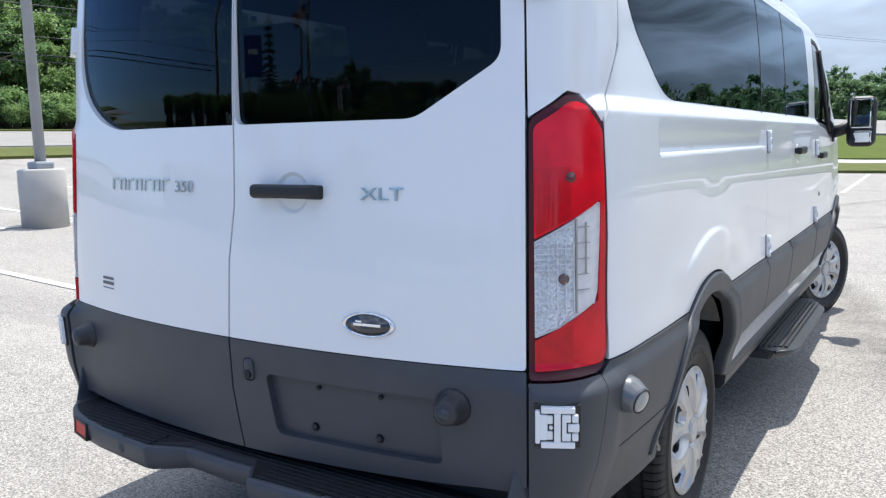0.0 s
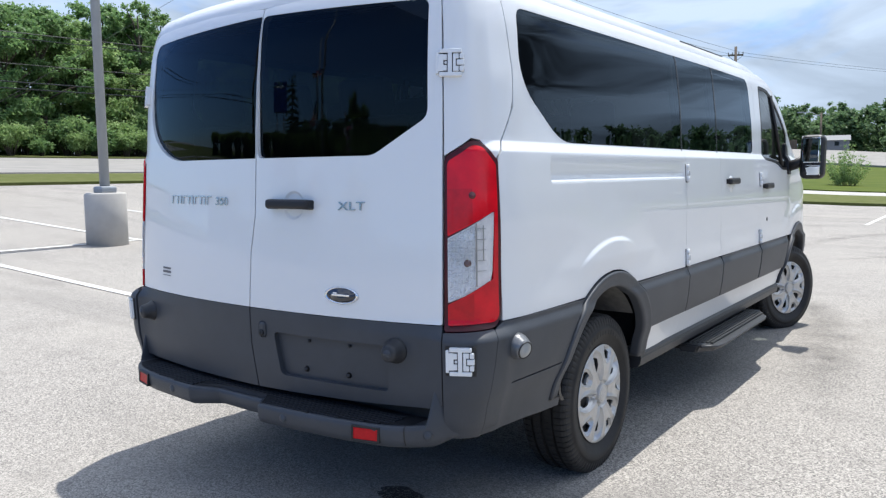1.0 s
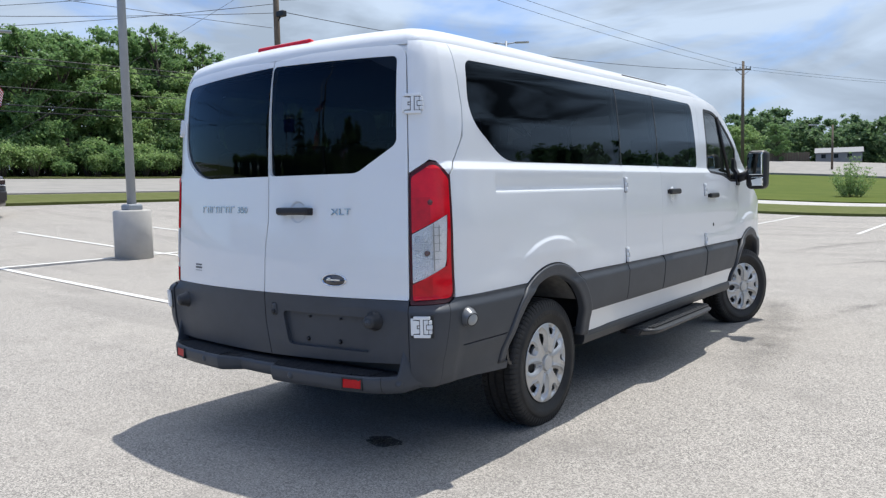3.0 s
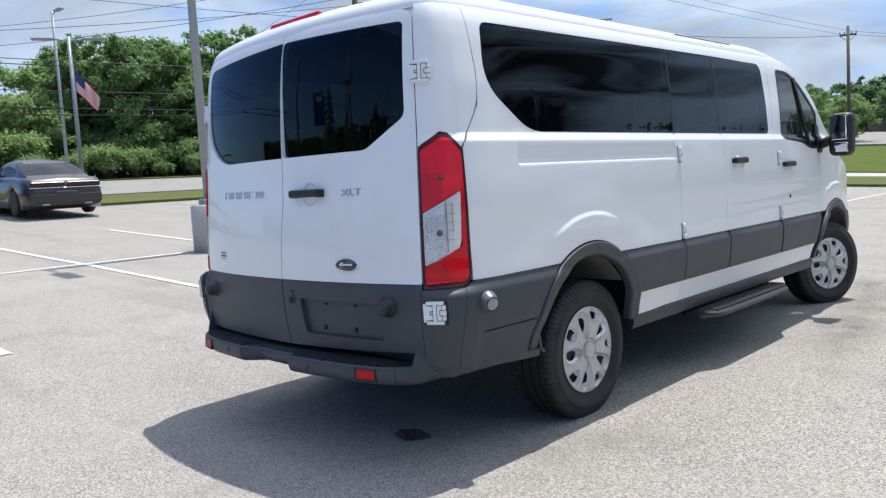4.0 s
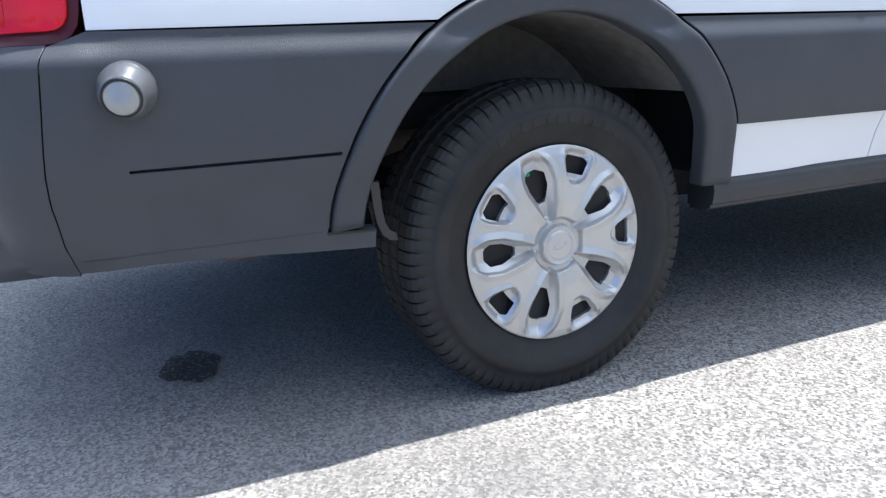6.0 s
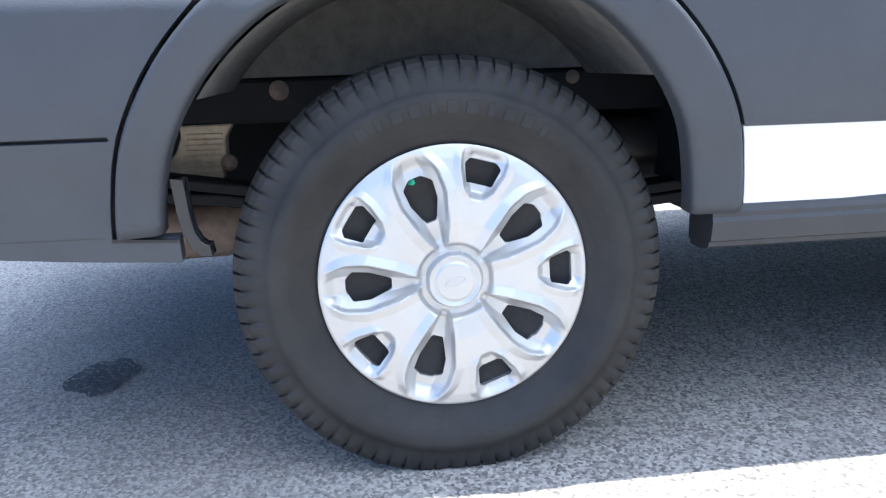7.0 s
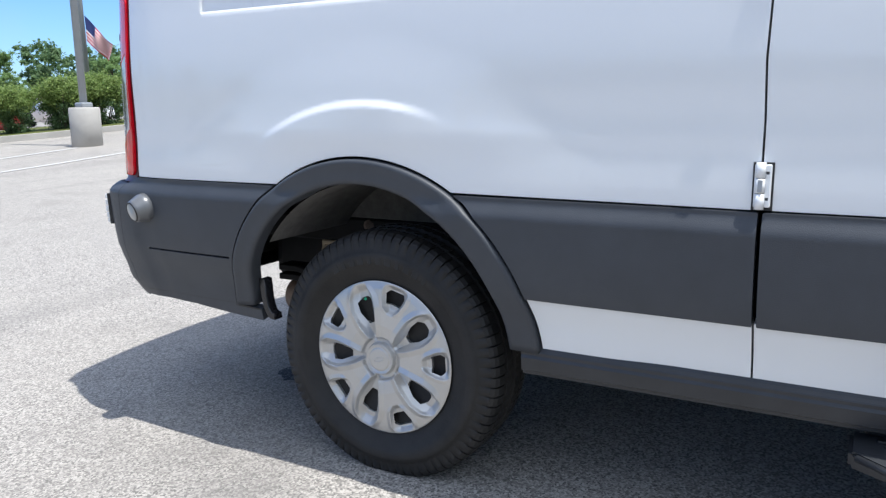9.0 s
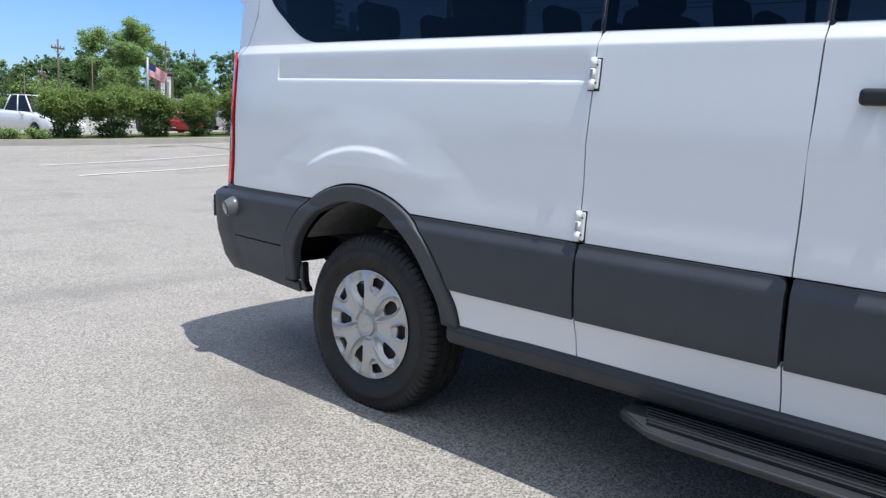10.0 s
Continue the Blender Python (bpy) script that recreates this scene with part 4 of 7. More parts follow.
    # first and second side door
    for nm, ya, yb, w in (("side_door_rear", D1, D2, 1), ("side_door_front", D2, D3, 2)):
        lo = [(ya + g, 0.822), (yb - g, 0.822)] + [(yb - g + 0.0, 1.0), (yb - g, 1.1), (yb - g, 1.3), (yb - g, 1.985)] + [((ya + yb) / 2, 1.985), (ya + g, 1.985), (ya + g, 1.25), (ya + g - 0.004, 1.12), (ya + g, 1.0)]
        if w == 1:
            wn_ = rounded([(ya + 0.006, WB, 0.003), (yb - 0.006, WB, 0.003), (yb - 0.006, WT + 0.006, 0.003), (ya + 0.006, WT + 0.005, 0.003)], 0.003, 2)
        else:
            wn_ = rounded([(ya + 0.006, WB, 0.003), (yb - 0.085, WB, 0.05), (yb - 0.12, WT, 0.06), (ya + 0.006, WT + 0.006, 0.003)], 0.02, 5)
        dd = P("side_door", [lo, wn_], M_PAINT, van, label="white painted side door")
        pane = P("side_window", [inset(wn_, 0.0025)], M_GLASS, dd, off=0.001, depth=0.006, label="dark tinted window glass", soft=0.001)
        pane.visible_shadow = True
        P("stripe_cladding", [rounded([(ya + 0.007, STRIPE0), (yb - 0.008, STRIPE0), (yb - 0.008, STRIPE1, 0.03), (ya + 0.007, STRIPE1)], 0.004, 4)], M_CLAD, dd, off=0.007, label="grey plastic side moulding")
        P("lower_strip", [[(ya + g, SILL), (yb - g, SILL), (yb - g, STRIPE0 + 0.004), (ya + g, STRIPE0 + 0.004)]], M_PAINT, dd)
        for d0, d1 in ((-0.0075, -0.0022), (0.0022, 0.0085)):
            P("window_seal", [[(ya + d0, WB + 0.004), (ya + d1, WB + 0.004), (ya + d1, WT + 0.003), (ya + d0, WT + 0.003)]], M_GLOSSBLACK, dd, off=0.0022, depth=0.002, soft=0.0004)
        if nm == "side_door_rear":
            for z in (0.872, 1.325):
                side_hinge(SY(ya) * sg, z, van)
        if nm == "side_door_front":
            bm = bmesh.new()
            lathe(bm, [(-0.004, 0.05), (0.0015, 0.049), (-0.001, 0.03), (-0.002, 0.0)], "z", 30)
            part("handle_dish", moved(bm, on_skin(SY(ya + 0.20) * sg, 1.255)), M_PAINT, dd)
            bm = bmesh.new()
            box(bm, -0.10, 0.10, -0.02, 0.02, 0.008, 0.036, 0.012, 3)
            box(bm, -0.095, -0.05, -0.015, 0.015, -0.01, 0.02, 0.004)
            box(bm, 0.05, 0.095, -0.015, 0.015, -0.01, 0.02, 0.004)
            part("door_handle", moved(bm, on_skin(SY(ya + 0.20) * sg, 1.27)), M_BLACK, dd, "black plastic door handle")
    # front door and wing
    DF = 3.38
    topline = [(2.80, 1.985), (3.00, 1.945), (3.20, 1.850), (3.40, 1.725), (3.60, 1.57), (3.80, 1.40), (4.00, 1.265), (4.20, 1.19)]
    fdoor = [(D3 + g, 0.822), (DF, 0.822)] + [(DF + 0.02, 1.0), (DF + 0.03, 1.2), (DF + 0.12, 1.40), (DF + 0.14, 1.63)] + [p for p in topline[::-1] if p[0] < DF + 0.03] + [(D3 + g, 1.985), (D3 + g, 1.4), (D3 + g - 0.004, 1.1)]
    wf = rounded([(D3 + 0.15, 1.41, 0.04), (3.02, 1.385, 0.10), (3.20, 1.335, 0.06), (3.46, 1.335, 0.03), (3.47, 1.61, 0.02), (3.32, 1.715, 0.03), (3.12, 1.83, 0.06), (2.92, 1.90, 0.08), (D3 + 0.16, 1.905, 0.05)], 0.03, 4)
    fd = P("front_door", [fdoor, wf], M_PAINT, van, label="white painted front door")
    pane = P("front_window", [inset(wf, 0.0025)], M_FRONTGLASS, fd, off=-0.004, depth=0.005, label="lightly tinted front window glass", soft=0.001)
    pane.visible_shadow = True
    frame_in = inset(wf, 0.022)
    P("window_frame", [inset(wf, 0.001), frame_in], M_BLACK, fd, off=0.0, depth=0.012)
    bm = bmesh.new()
    pa, pb = on_skin(SY(3.18) * sg, 1.37).translation, on_skin(SY(3.02) * sg, 1.86).translation
    tube(bm, [pa, pb], 0.014, 8)
    part("quarter_bar", bm, M_BLACK, fd)
    P("stripe_cladding", [[(D3 + 0.018, STRIPE0), (DF - 0.12, STRIPE0), (DF - 0.04, STRIPE1), (D3 + 0.012, STRIPE1)]], M_CLAD, fd, off=0.007, label="grey plastic side moulding")
    P("lower_strip", [[(D3 + g, SILL), (DF - 0.14, SILL), (DF - 0.12, STRIPE0 + 0.004), (D3 + g, STRIPE0 + 0.004)]], M_PAINT, fd)
    bm = bmesh.new()
    box(bm, -0.10, 0.10, -0.02, 0.02, 0.008, 0.036, 0.012, 3)
    box(bm, -0.095, -0.05, -0.015, 0.015, -0.01, 0.02, 0.004)
    box(bm, 0.05, 0.095, -0.015, 0.015, -0.01, 0.02, 0.004)
    part("door_handle", moved(bm, on_skin(SY(D3 + 0.17) * sg, 1.225)), M_BLACK, fd, "black plastic door handle")
    bm = bmesh.new()
    lathe(bm, [(-0.005, 0.016), (0.002, 0.015), (0.003, 0.0)], "z", 16)
    part("lock_cylinder", moved(bm, on_skin(SY(D3 + 0.21) * sg, 0.985)), M_BLACK, fd)
    for z in (1.275, 0.875):
        side_hinge(SY(D3) * sg, z, fd)
    wing = [(DF + 0.006, 0.822)] + arc(FRONT_Y, ARCH_Z, R_OUT, 180 - a_at(ZC, R_OUT), a_at(0.62, R_OUT), 24) + [(4.45, 0.62), (4.60, 0.75), (4.58, 0.98), (4.38, 1.12), (4.2, 1.19), (4.0, 1.265), (3.8, 1.40), (3.6, 1.57), (DF + 0.146, 1.62), (DF + 0.126, 1.40), (DF + 0.036, 1.2), (DF + 0.026, 1.0)]
    P("front_wing", [wing], M_PAINT, van, label="white painted front wing")
    # wheel arch trims
    for cy, nm in ((ARCH_Y, "rear"), (FRONT_Y, "front")):
        ro = R_OUT - 0.007
        NA = 64
        oa = arc(cy, ARCH_Z, ro, 180 - a_at(0.445, ro), a_at(0.434, ro), NA)
        ri = R_IN + 0.008
        ia = arc(cy - 0.009, ARCH_Z + 0.010, ri, 180 - a_at(0.438, ri), a_at(0.424, ri), NA)
        sect = [(0.0, -0.012), (0.0, 0.008), (0.015, 0.0135), (0.05, 0.0185), (0.11, 0.0210), (0.20, 0.0205), (0.38, 0.0170), (0.56, 0.0145), (0.74, 0.0140), (0.87, 0.0125), (0.95, 0.0080), (0.99, 0.0010), (1.0, -0.010), (1.0, -0.050)]
        bm = bmesh.new()
        rows_ = []
        for w_, out_ in sect:
            yy = np.array([o[0] + (i[0] - o[0]) * w_ for o, i in zip(oa, ia)])
            zz = np.array([o[1] + (i[1] - o[1]) * w_ for o, i in zip(oa, ia)])
            Pt, Nt = skin_surface(np.interp(yy, LINE[:, 1], CUM), zz)
            Nt = Nt * np.array((1, 0.25, 0.25))
            Nt /= np.linalg.norm(Nt, axis=1)[:, None]
            rows_.append([bm.verts.new((q[0] * sg, q[1], q[2])) for q in Pt + Nt * (out_ * 0.72)])
        for A, B in zip(rows_, rows_[1:]):
            for k in range(NA):
                bm.faces.new((A[k], A[k + 1], B[k + 1], B[k])).smooth = True
        for k in (0, NA):
            bm.faces.new([r_[k] for r_ in rows_])
        bmesh.ops.recalc_face_normals(bm, faces=bm.faces)
        part("wheel_arch_trim", bm, M_CLAD, van, "grey plastic wheel arch trim")
        if nm == "rear":
            bm = bmesh.new()
            curl = [(-0.430, 0.530), (-0.425, 0.475), (-0.419, 0.443), (-0.408, 0.420), (-0.395, 0.409), (-0.379, 0.407)]
            edge = [(-0.409, 0.530), (-0.405, 0.475), (-0.400, 0.448), (-0.393, 0.434), (-0.386, 0.428), (-0.379, 0.427)]
            lips = []
            for xx in (0.945, 0.950, 0.976, 0.981):
                d_ = 0.0015 if xx in (0.945, 0.981) else 0.0
                lips.append([bm.verts.new((xx * sg, y + d_, z + d_)) for y, z in curl] + [bm.verts.new((xx * sg, y - d_, z - d_)) for y, z in edge[::-1]])
            for A, B in zip(lips, lips[1:]):
                for k in range(len(A)):
                    bm.faces.new((A[k - 1], A[k], B[k], B[k - 1])).smooth = True
            for cap_ in (lips[0], lips[-1]):
                n_ = len(curl)
                for k in range(n_ - 1):
                    bm.faces.new((cap_[k], cap_[k + 1], cap_[2 * n_ - 2 - k], cap_[2 * n_ - 1 - k]))
            bmesh.ops.recalc_face_normals(bm, faces=bm.faces)
            part("liner_lip", bm, M_GLOSSBLACK, van, "curled black plastic liner lip")
        # dark liner behind the arch
        bm = bmesh.new()
        ra = []
        for xx in (0.985, 0.80, 0.60):
            rr = R_IN + 0.02
            ra.append([bm.verts.new((xx * sg, p[0], p[1])) for p in arc(cy, ARCH_Z, rr, 146, 36, 30)])
        for A, B in zip(ra, ra[1:]):
            for k in range(30):
                bm.faces.new((A[k], A[k + 1], B[k + 1], B[k])).smooth = True
        wall = [bm.verts.new((0.60 * sg, p[0], p[1])) for p in arc(cy, ARCH_Z, R_IN + 0.02, 180 - a_at(0.671, R_IN + 0.02), a_at(0.671, R_IN + 0.02), 24)]
        bm.faces.new(wall)
        part("arch_liner", bm, M_LINER, van, "dark felt wheel arch liner")
    # sill under the doors
    bm = bmesh.new()
    b2 = bmesh.new()
    prof = [(0.985, SILL - 0.002), (0.992, SILL - 0.02), (0.985, 0.378), (0.955, 0.364), (0.90, 0.366), (0.90, SILL + 0.02), (0.965, SILL + 0.02)]
    ends = [[b2.verts.new((x * sg, y, z)) for x, z in prof] for y in (0.43, 3.27)]
    for k in range(len(prof)):
        b2.faces.new((ends[0][k - 1], ends[0][k], ends[1][k], ends[1][k - 1]))
    b2.faces.new(ends[0])
    b2.faces.new(ends[1][::-1])
    bmesh.ops.recalc_face_normals(b2, faces=b2.faces)
    bmesh.ops.bevel(b2, geom=[e for e in b2.edges if abs(e.verts[0].co.y - e.verts[1].co.y) > 1], offset=0.008, segments=2, affect='EDGES')
    join(bm, b2)
    part("sill", bm, M_BOARD, van, "dark grey plastic sill")
    # door mirror
    bm = bmesh.new()
    box(bm, 1.10, 1.275, 3.33, 3.47, 1.265, 1.605, 0.045, 4)
    for v in bm.verts:
        v.co.x *= sg
        if v.co.z > 1.5:
            v.co.y += 0.02
    bmesh.ops.recalc_face_normals(bm, faces=bm.faces)
    mr_ = part("door_mirror", bm, M_BLACK, van, "black door mirror housing", smooth=False)
    bm = bmesh.new()
    tube(bm, [(0.985 * sg, 3.42, 1.36), (1.06 * sg, 3.42, 1.38), (1.13 * sg, 3.41, 1.42)], [0.045, 0.04, 0.04], 10)
    part("mirror_arm", bm, M_BLACK, mr_)
    bm = bmesh.new()
    box(bm, 1.118, 1.258, 3.318, 3.332, 1.385, 1.585, 0.012, 3)
    box(bm, 1.118, 1.258, 3.318, 3.332, 1.290, 1.372, 0.012, 3)
    for v in bm.verts:
        v.co.x *= sg
    bmesh.ops.recalc_face_normals(bm, faces=bm.faces)
    bm.transform(pose(1.19 * sg, 3.325, 1.44, 0, 0, 0) @ pose(0, 0, 0, 1.5, 0, -17 * sg) @ pose(-1.19 * sg, -3.325, -1.44))
    part("mirror_glass", bm, M_MIRROR, mr_, "silver mirror glass")
    b3 = [(3.36, 1.30), (3.46, 1.30), (3.47, 1.50), (3.40, 1.55)]
    P("mirror_patch", [rounded(b3, 0.03)], M_BLACK, mr_, off=0.012, depth=0.02)
    # running board
    bm = bmesh.new()
    y0, y1 = 1.18, 2.50
    zt = 0.352
    pts = [(0.93, y0 - 0.02), (1.045, y0 - 0.02), (1.118, y0 + 0.10), (1.130, y0 + 0.18), (1.130, y1 - 0.20), (1.115, y1 - 0.12), (1.045, y1 + 0.02), (0.93, y1 + 0.02)]
    tp = [bm.verts.new((x * sg, y, zt - (0.012 if x > 1.11 else 0))) for x, y in pts]
    bt = [bm.verts.new(((x - 0.02 if x > 1 else x) * sg, y, zt - 0.045)) for x, y in pts]
    bm.faces.new(tp)
    bm.faces.new(bt[::-1])
    for k in range(len(pts)):
        bm.faces.new((tp[k - 1], tp[k], bt[k], bt[k - 1]))
    bmesh.ops.recalc_face_normals(bm, faces=bm.faces)
    bmesh.ops.bevel(bm, geom=bm.edges[:], offset=0.008, segments=2, affect='EDGES')
    rb = part("running_board", bm, M_BOARD, van, "dark grey plastic running board")
    for k in range(6):
        bm = bmesh.new()
        box(bm, (0.968 + 0.0225 * k) * sg - 0.008, (0.968 + 0.0225 * k) * sg + 0.008, y0 + 0.03 + 0.012 * k, y1 - 0.03 - 0.012 * k, zt - 0.01, zt + 0.004, 0.002, 1)
        part("tread_rib", bm, M_BLACK, rb)
    # added black strip, hides sunlit ground between board and sill
    bm = bmesh.new()
    box(bm, 0.90 * sg if sg > 0 else -0.932, 0.932 if sg > 0 else -0.90, y0 + 0.01, y1, zt - 0.03, 0.374, 0.004, 1)
    part("gap_filler", bm, M_BLACK, rb)
    bm = bmesh.new()
    tube(bm, [(1.049 * sg, y0 - 0.005, zt - 0.010), (1.112 * sg, y0 + 0.10, zt - 0.018), (1.126 * sg, y0 + 0.19, zt - 0.018), (1.126 * sg, y1 - 0.21, zt - 0.018), (1.110 * sg, y1 - 0.12, zt - 0.018)], 0.0075, 8)
    part("edge_trim", bm, M_BOARD, rb, "dark worn edge trim")
    for yy in (y0 + 0.2, (y0 + y1) / 2, y1 - 0.2):
        bm = bmesh.new()
        box(bm, 0.80 * sg - 0.0 if sg > 0 else -1.0, 1.0 if sg > 0 else -0.80, yy - 0.03, yy + 0.03, 0.275, 0.336, 0.006, 1)
        part("bracket", bm, M_BLACK, rb)

# front end: nose, bonnet, windscreen
nose = [(SY(4.44), 0.42), (SY(4.44), 0.62), (SY(4.60), 0.75), (SY(4.58), 0.98), (CUM[-1] - 0.02, 1.02), (CUM[-1] - 0.02, 0.42)]
for sg in (1, -1):
    pts = [(s * sg, z) for s, z in nose]
    skin("nose_panel", [pts if sg > 0 else pts[::-1]], M_CLAD, van, off=0.0, label="grey front bumper and grille")


def across(name, line, material, label, crown=0.03):
    """A panel across the van between the two side edges, which follow line (y, z)."""
    bm = bmesh.new()
    rows = []
    for y, z in line:
        p = skin_place(np.array([SY(y)]), np.array([z]))[0]
        rows.append([bm.verts.new((p[0] * u, p[1] + 0.06 * (1 - u * u), p[2] + crown * (1 - u * u))) for u in np.linspace(-1, 1, 13)])
    for a, b in zip(rows, rows[1:]):
        for k in range(12):
            bm.faces.new((a[k], a[k + 1], b[k + 1], b[k])).smooth = True
    bmesh.ops.recalc_face_normals(bm, faces=bm.faces)
    return part(name, bm, material, van, label)


across("windscreen", [(2.86, 1.955), (3.0, 1.93), (3.2, 1.835), (3.4, 1.71), (3.6, 1.555), (3.8, 1.385), (4.0, 1.25)], M_FRONTGLASS, "curved windscreen glass", 0.05)
across("bonnet", [(3.98, 1.26), (4.2, 1.185), (4.38, 1.115), (4.58, 0.985), (4.64, 0.90)], M_PAINT, "white painted bonnet", 0.05)

# cabin lining with the window openings
lin_holes = []
hole_rear = [(-SX(0.59), 1.40), (SX(0.58), 1.40), (SX(0.79), 1.52), (SX(0.78), 1.93), (-SX(0.78), 1.93), (-SX(0.79), 1.52)]
outer = [(-SY(3.35), 0.86), (SY(3.35), 0.86), (SY(3.40), 1.33), (SY(3.3), 1.66), (SY(2.8), 1.95), (SY(2.7), 1.984), (-SY(2.7), 1.984), (-SY(2.8), 1.95), (-SY(3.3), 1.66), (-SY(3.40), 1.33)]
lin_holes.append(hole_rear)
for sg in (1, -1):
    lin_holes.append(side([(-0.43, WB), (2.37, WB), (2.35, WT), (-0.69, WT), (-0.72, 1.655)], sg))
    lin_holes.append(side([(2.62, 1.41), (3.2, 1.34), (3.36, 1.36), (3.2, 1.68), (2.98, 1.81), (2.80, 1.88), (2.63, 1.89)], sg))
skin("cabin_lining", [outer] + lin_holes, M_INTERIOR, van, off=-0.034, depth=0.006, label="dark cabin lining")
for sg in (1, -1):
    for y in (0.97, 1.60):
        bm = bmesh.new()
        pa, pb = on_skin(SY(y) * sg, WB - 0.02, -0.03).translation, on_skin(SY(y) * sg, WT + 0.03, -0.03).translation
        tube(bm, [pa, pb], 0.022, 6)
        part("window_post", bm, M_INTERIOR, van)
bm = bmesh.new()
box(bm, -0.84, 0.84, -0.88, 2.78, 1.950, 1.960, 0.004, 1)
part("headliner", bm, M_HEADLINER, van, "dark cloth headliner")
bm = bmesh.new()
box(bm, -0.58, 0.58, -1.02, 3.7, 0.70, 0.74)
part("cabin_floor", bm, M_INTERIOR, van)
# narrow middle blocks are added for tank and spare wheel, hiding sunlit ground
for nm, x, y0, y1, z0, z1, bv in (("floor_pan", 0.92, 0.50, 3.26, 0.43, 0.86, 0.02), ("floor_pan", 0.55, -0.98, 0.50, 0.70, 0.86, 0.02), ("rear_cross_member", 0.56, -1.02, -0.50, 0.62, 0.84, 0.02),
                                  ("engine_bay", 0.55, 3.26, 4.5, 0.45, 0.95, 0.02), ("chassis_block", 0.38, 0.75, 3.2, 0.25, 0.69, 0.05), ("chassis_block", 0.38, -0.20, 0.75, 0.45, 0.69, 0.05), ("chassis_block", 0.30, -0.98, -0.20, 0.34, 0.69, 0.05)):
    bm = bmesh.new()
    box(bm, -x, x, y0, y1, z0, z1, bv, 2)
    part(nm, bm, M_UNDER, van, "dark steel underbody")


def bench(y, xs, w=0.44, parent=van):
    for x in xs:
        bm = bmesh.new()
        box(bm, x - w / 2, x + w / 2, y, y + 0.46, 1.02, 1.14, 0.04, 3)
        b2 = bmesh.new()
        box(b2, x - w / 2, x + w / 2, -0.06, 0.06, 0, 0.50, 0.045, 3)
        b2.transform(pose(0, y - 0.02, 1.08, 10))
        join(bm, b2)
        b2 = bmesh.new()
        box(b2, x - 0.13, x + 0.13, -0.045, 0.045, 0.50, 0.66, 0.04, 3)
        b2.transform(pose(0, y - 0.02, 1.08, 10))
        join(bm, b2)
        box(bm, x - 0.15, x + 0.15, y + 0.05, y + 0.40, 0.87 if y < 0 else 0.74, 1.03, 0.02, 1)
        part("seat", bm, M_SEAT, parent, "dark grey cloth seat", smooth=True)


for y, xs in ((-0.62, (-0.66, -0.2, 0.26, 0.70)), (0.20, (-0.62, -0.16, 0.5)), (1.02, (-0.62, -0.16, 0.5)), (1.84, (-0.62, -0.16)), (2.72, (-0.48, 0.48))):
    bench(y, xs)
bm = bmesh.new()
box(bm, -0.85, 0.85, 3.45, 3.95, 0.9, 1.26, 0.06, 3)
part("dashboard", bm, M_INTERIOR, van)
bm = bmesh.new()
ring = [(-0.48 + 0.19 * math.cos(a), 3.30 + 0.07 * math.sin(a), 1.20 + 0.17 * math.sin(a)) for a in np.linspace(0, 2 * math.pi, 29)]
tube(bm, ring, 0.014, 8)
part("steering_wheel", bm, M_BLACK, van)

# rear step bumper: a ledge with a shallow notch in its middle


def notch_at(x):
    return float(np.interp(x, [-0.27, -0.17, 0.095, 0.16], [0, 1, 1, 0]))


def bumper_out(x):
    y = np.interp(abs(x), [0, 0.3, 0.55, 0.70, 0.76, 0.80, 0.87, 0.95], [-1.283, -1.270, -1.245, -1.215, -1.190, -1.163, -1.098, -1.0])
    return float(y) + 0.074 * notch_at(x)


bm = bmesh.new()
rows = []
bx = sorted([x for x in np.linspace(-0.93, 0.93, 63) if not (-0.28 < x < -0.16 or 0.085 < x < 0.17)] + [-0.274, -0.27, -0.262, -0.178, -0.17, -0.166, 0.090, 0.095, 0.102, 0.153, 0.16, 0.164] + [s * x for s in (1, -1) for x in (0.826, 0.832, 0.836, 0.839, 0.842, 0.845, 0.848, 0.851, 0.854, 0.857, 0.863, 0.885)])


def bumper_profile(x):
    y = bumper_out(x)
    rise = float(step(0.836, 0.856, np.array(abs(x))))
    up = 0.185 * rise
    end = 0.026 * float(step(0.84, 0.92, np.array(abs(x))))
    dz = -0.012 * notch_at(x)
    yi = max(-1.05 if abs(x) < 0.815 else -1.0, y + 0.03)
    return [(yi, 0.478 + up), (y + 0.030 + 0.022 * rise, 0.478 + up + dz), (y + 0.010 + 0.028 * rise, 0.481 + 0.80 * up + dz), (y + 0.002 + 0.016 * rise, 0.475 + 0.45 * up + dz), (y, 0.462 + 0.12 * up + dz), (y + 0.002, 0.434 + 0.4 * end), (y + 0.010, 0.410 + end), (y + 0.03, 0.399 + 1.3 * end), (yi + 0.05, 0.396 + 1.4 * end)]


for x in bx:
    rows.append([bm.verts.new((x, yy, zz)) for yy, zz in bumper_profile(x)])
for a, b in zip(rows, rows[1:]):
    for k in range(8):
        bm.faces.new((a[k], b[k], b[k + 1], a[k + 1])).smooth = True
bm.faces.new(rows[0])
bm.faces.new(rows[-1][::-1])
bmesh.ops.recalc_face_normals(bm, faces=bm.faces)
# added black panel, closes the open gap under the rear doors
b2 = bmesh.new()
box(b2, -0.87, 0.87, -1.050, -1.030, 0.44, 0.60, 0.004, 1)
part("rear_filler", b2, M_BLACK, van, "black panel added behind the step")
bump = part("step_bumper", bm, M_CLAD, van, "grey plastic step bumper with ribbed tread")
# thin dark sheet laid over the step, darkening its top
bm = bmesh.new()
pad = []
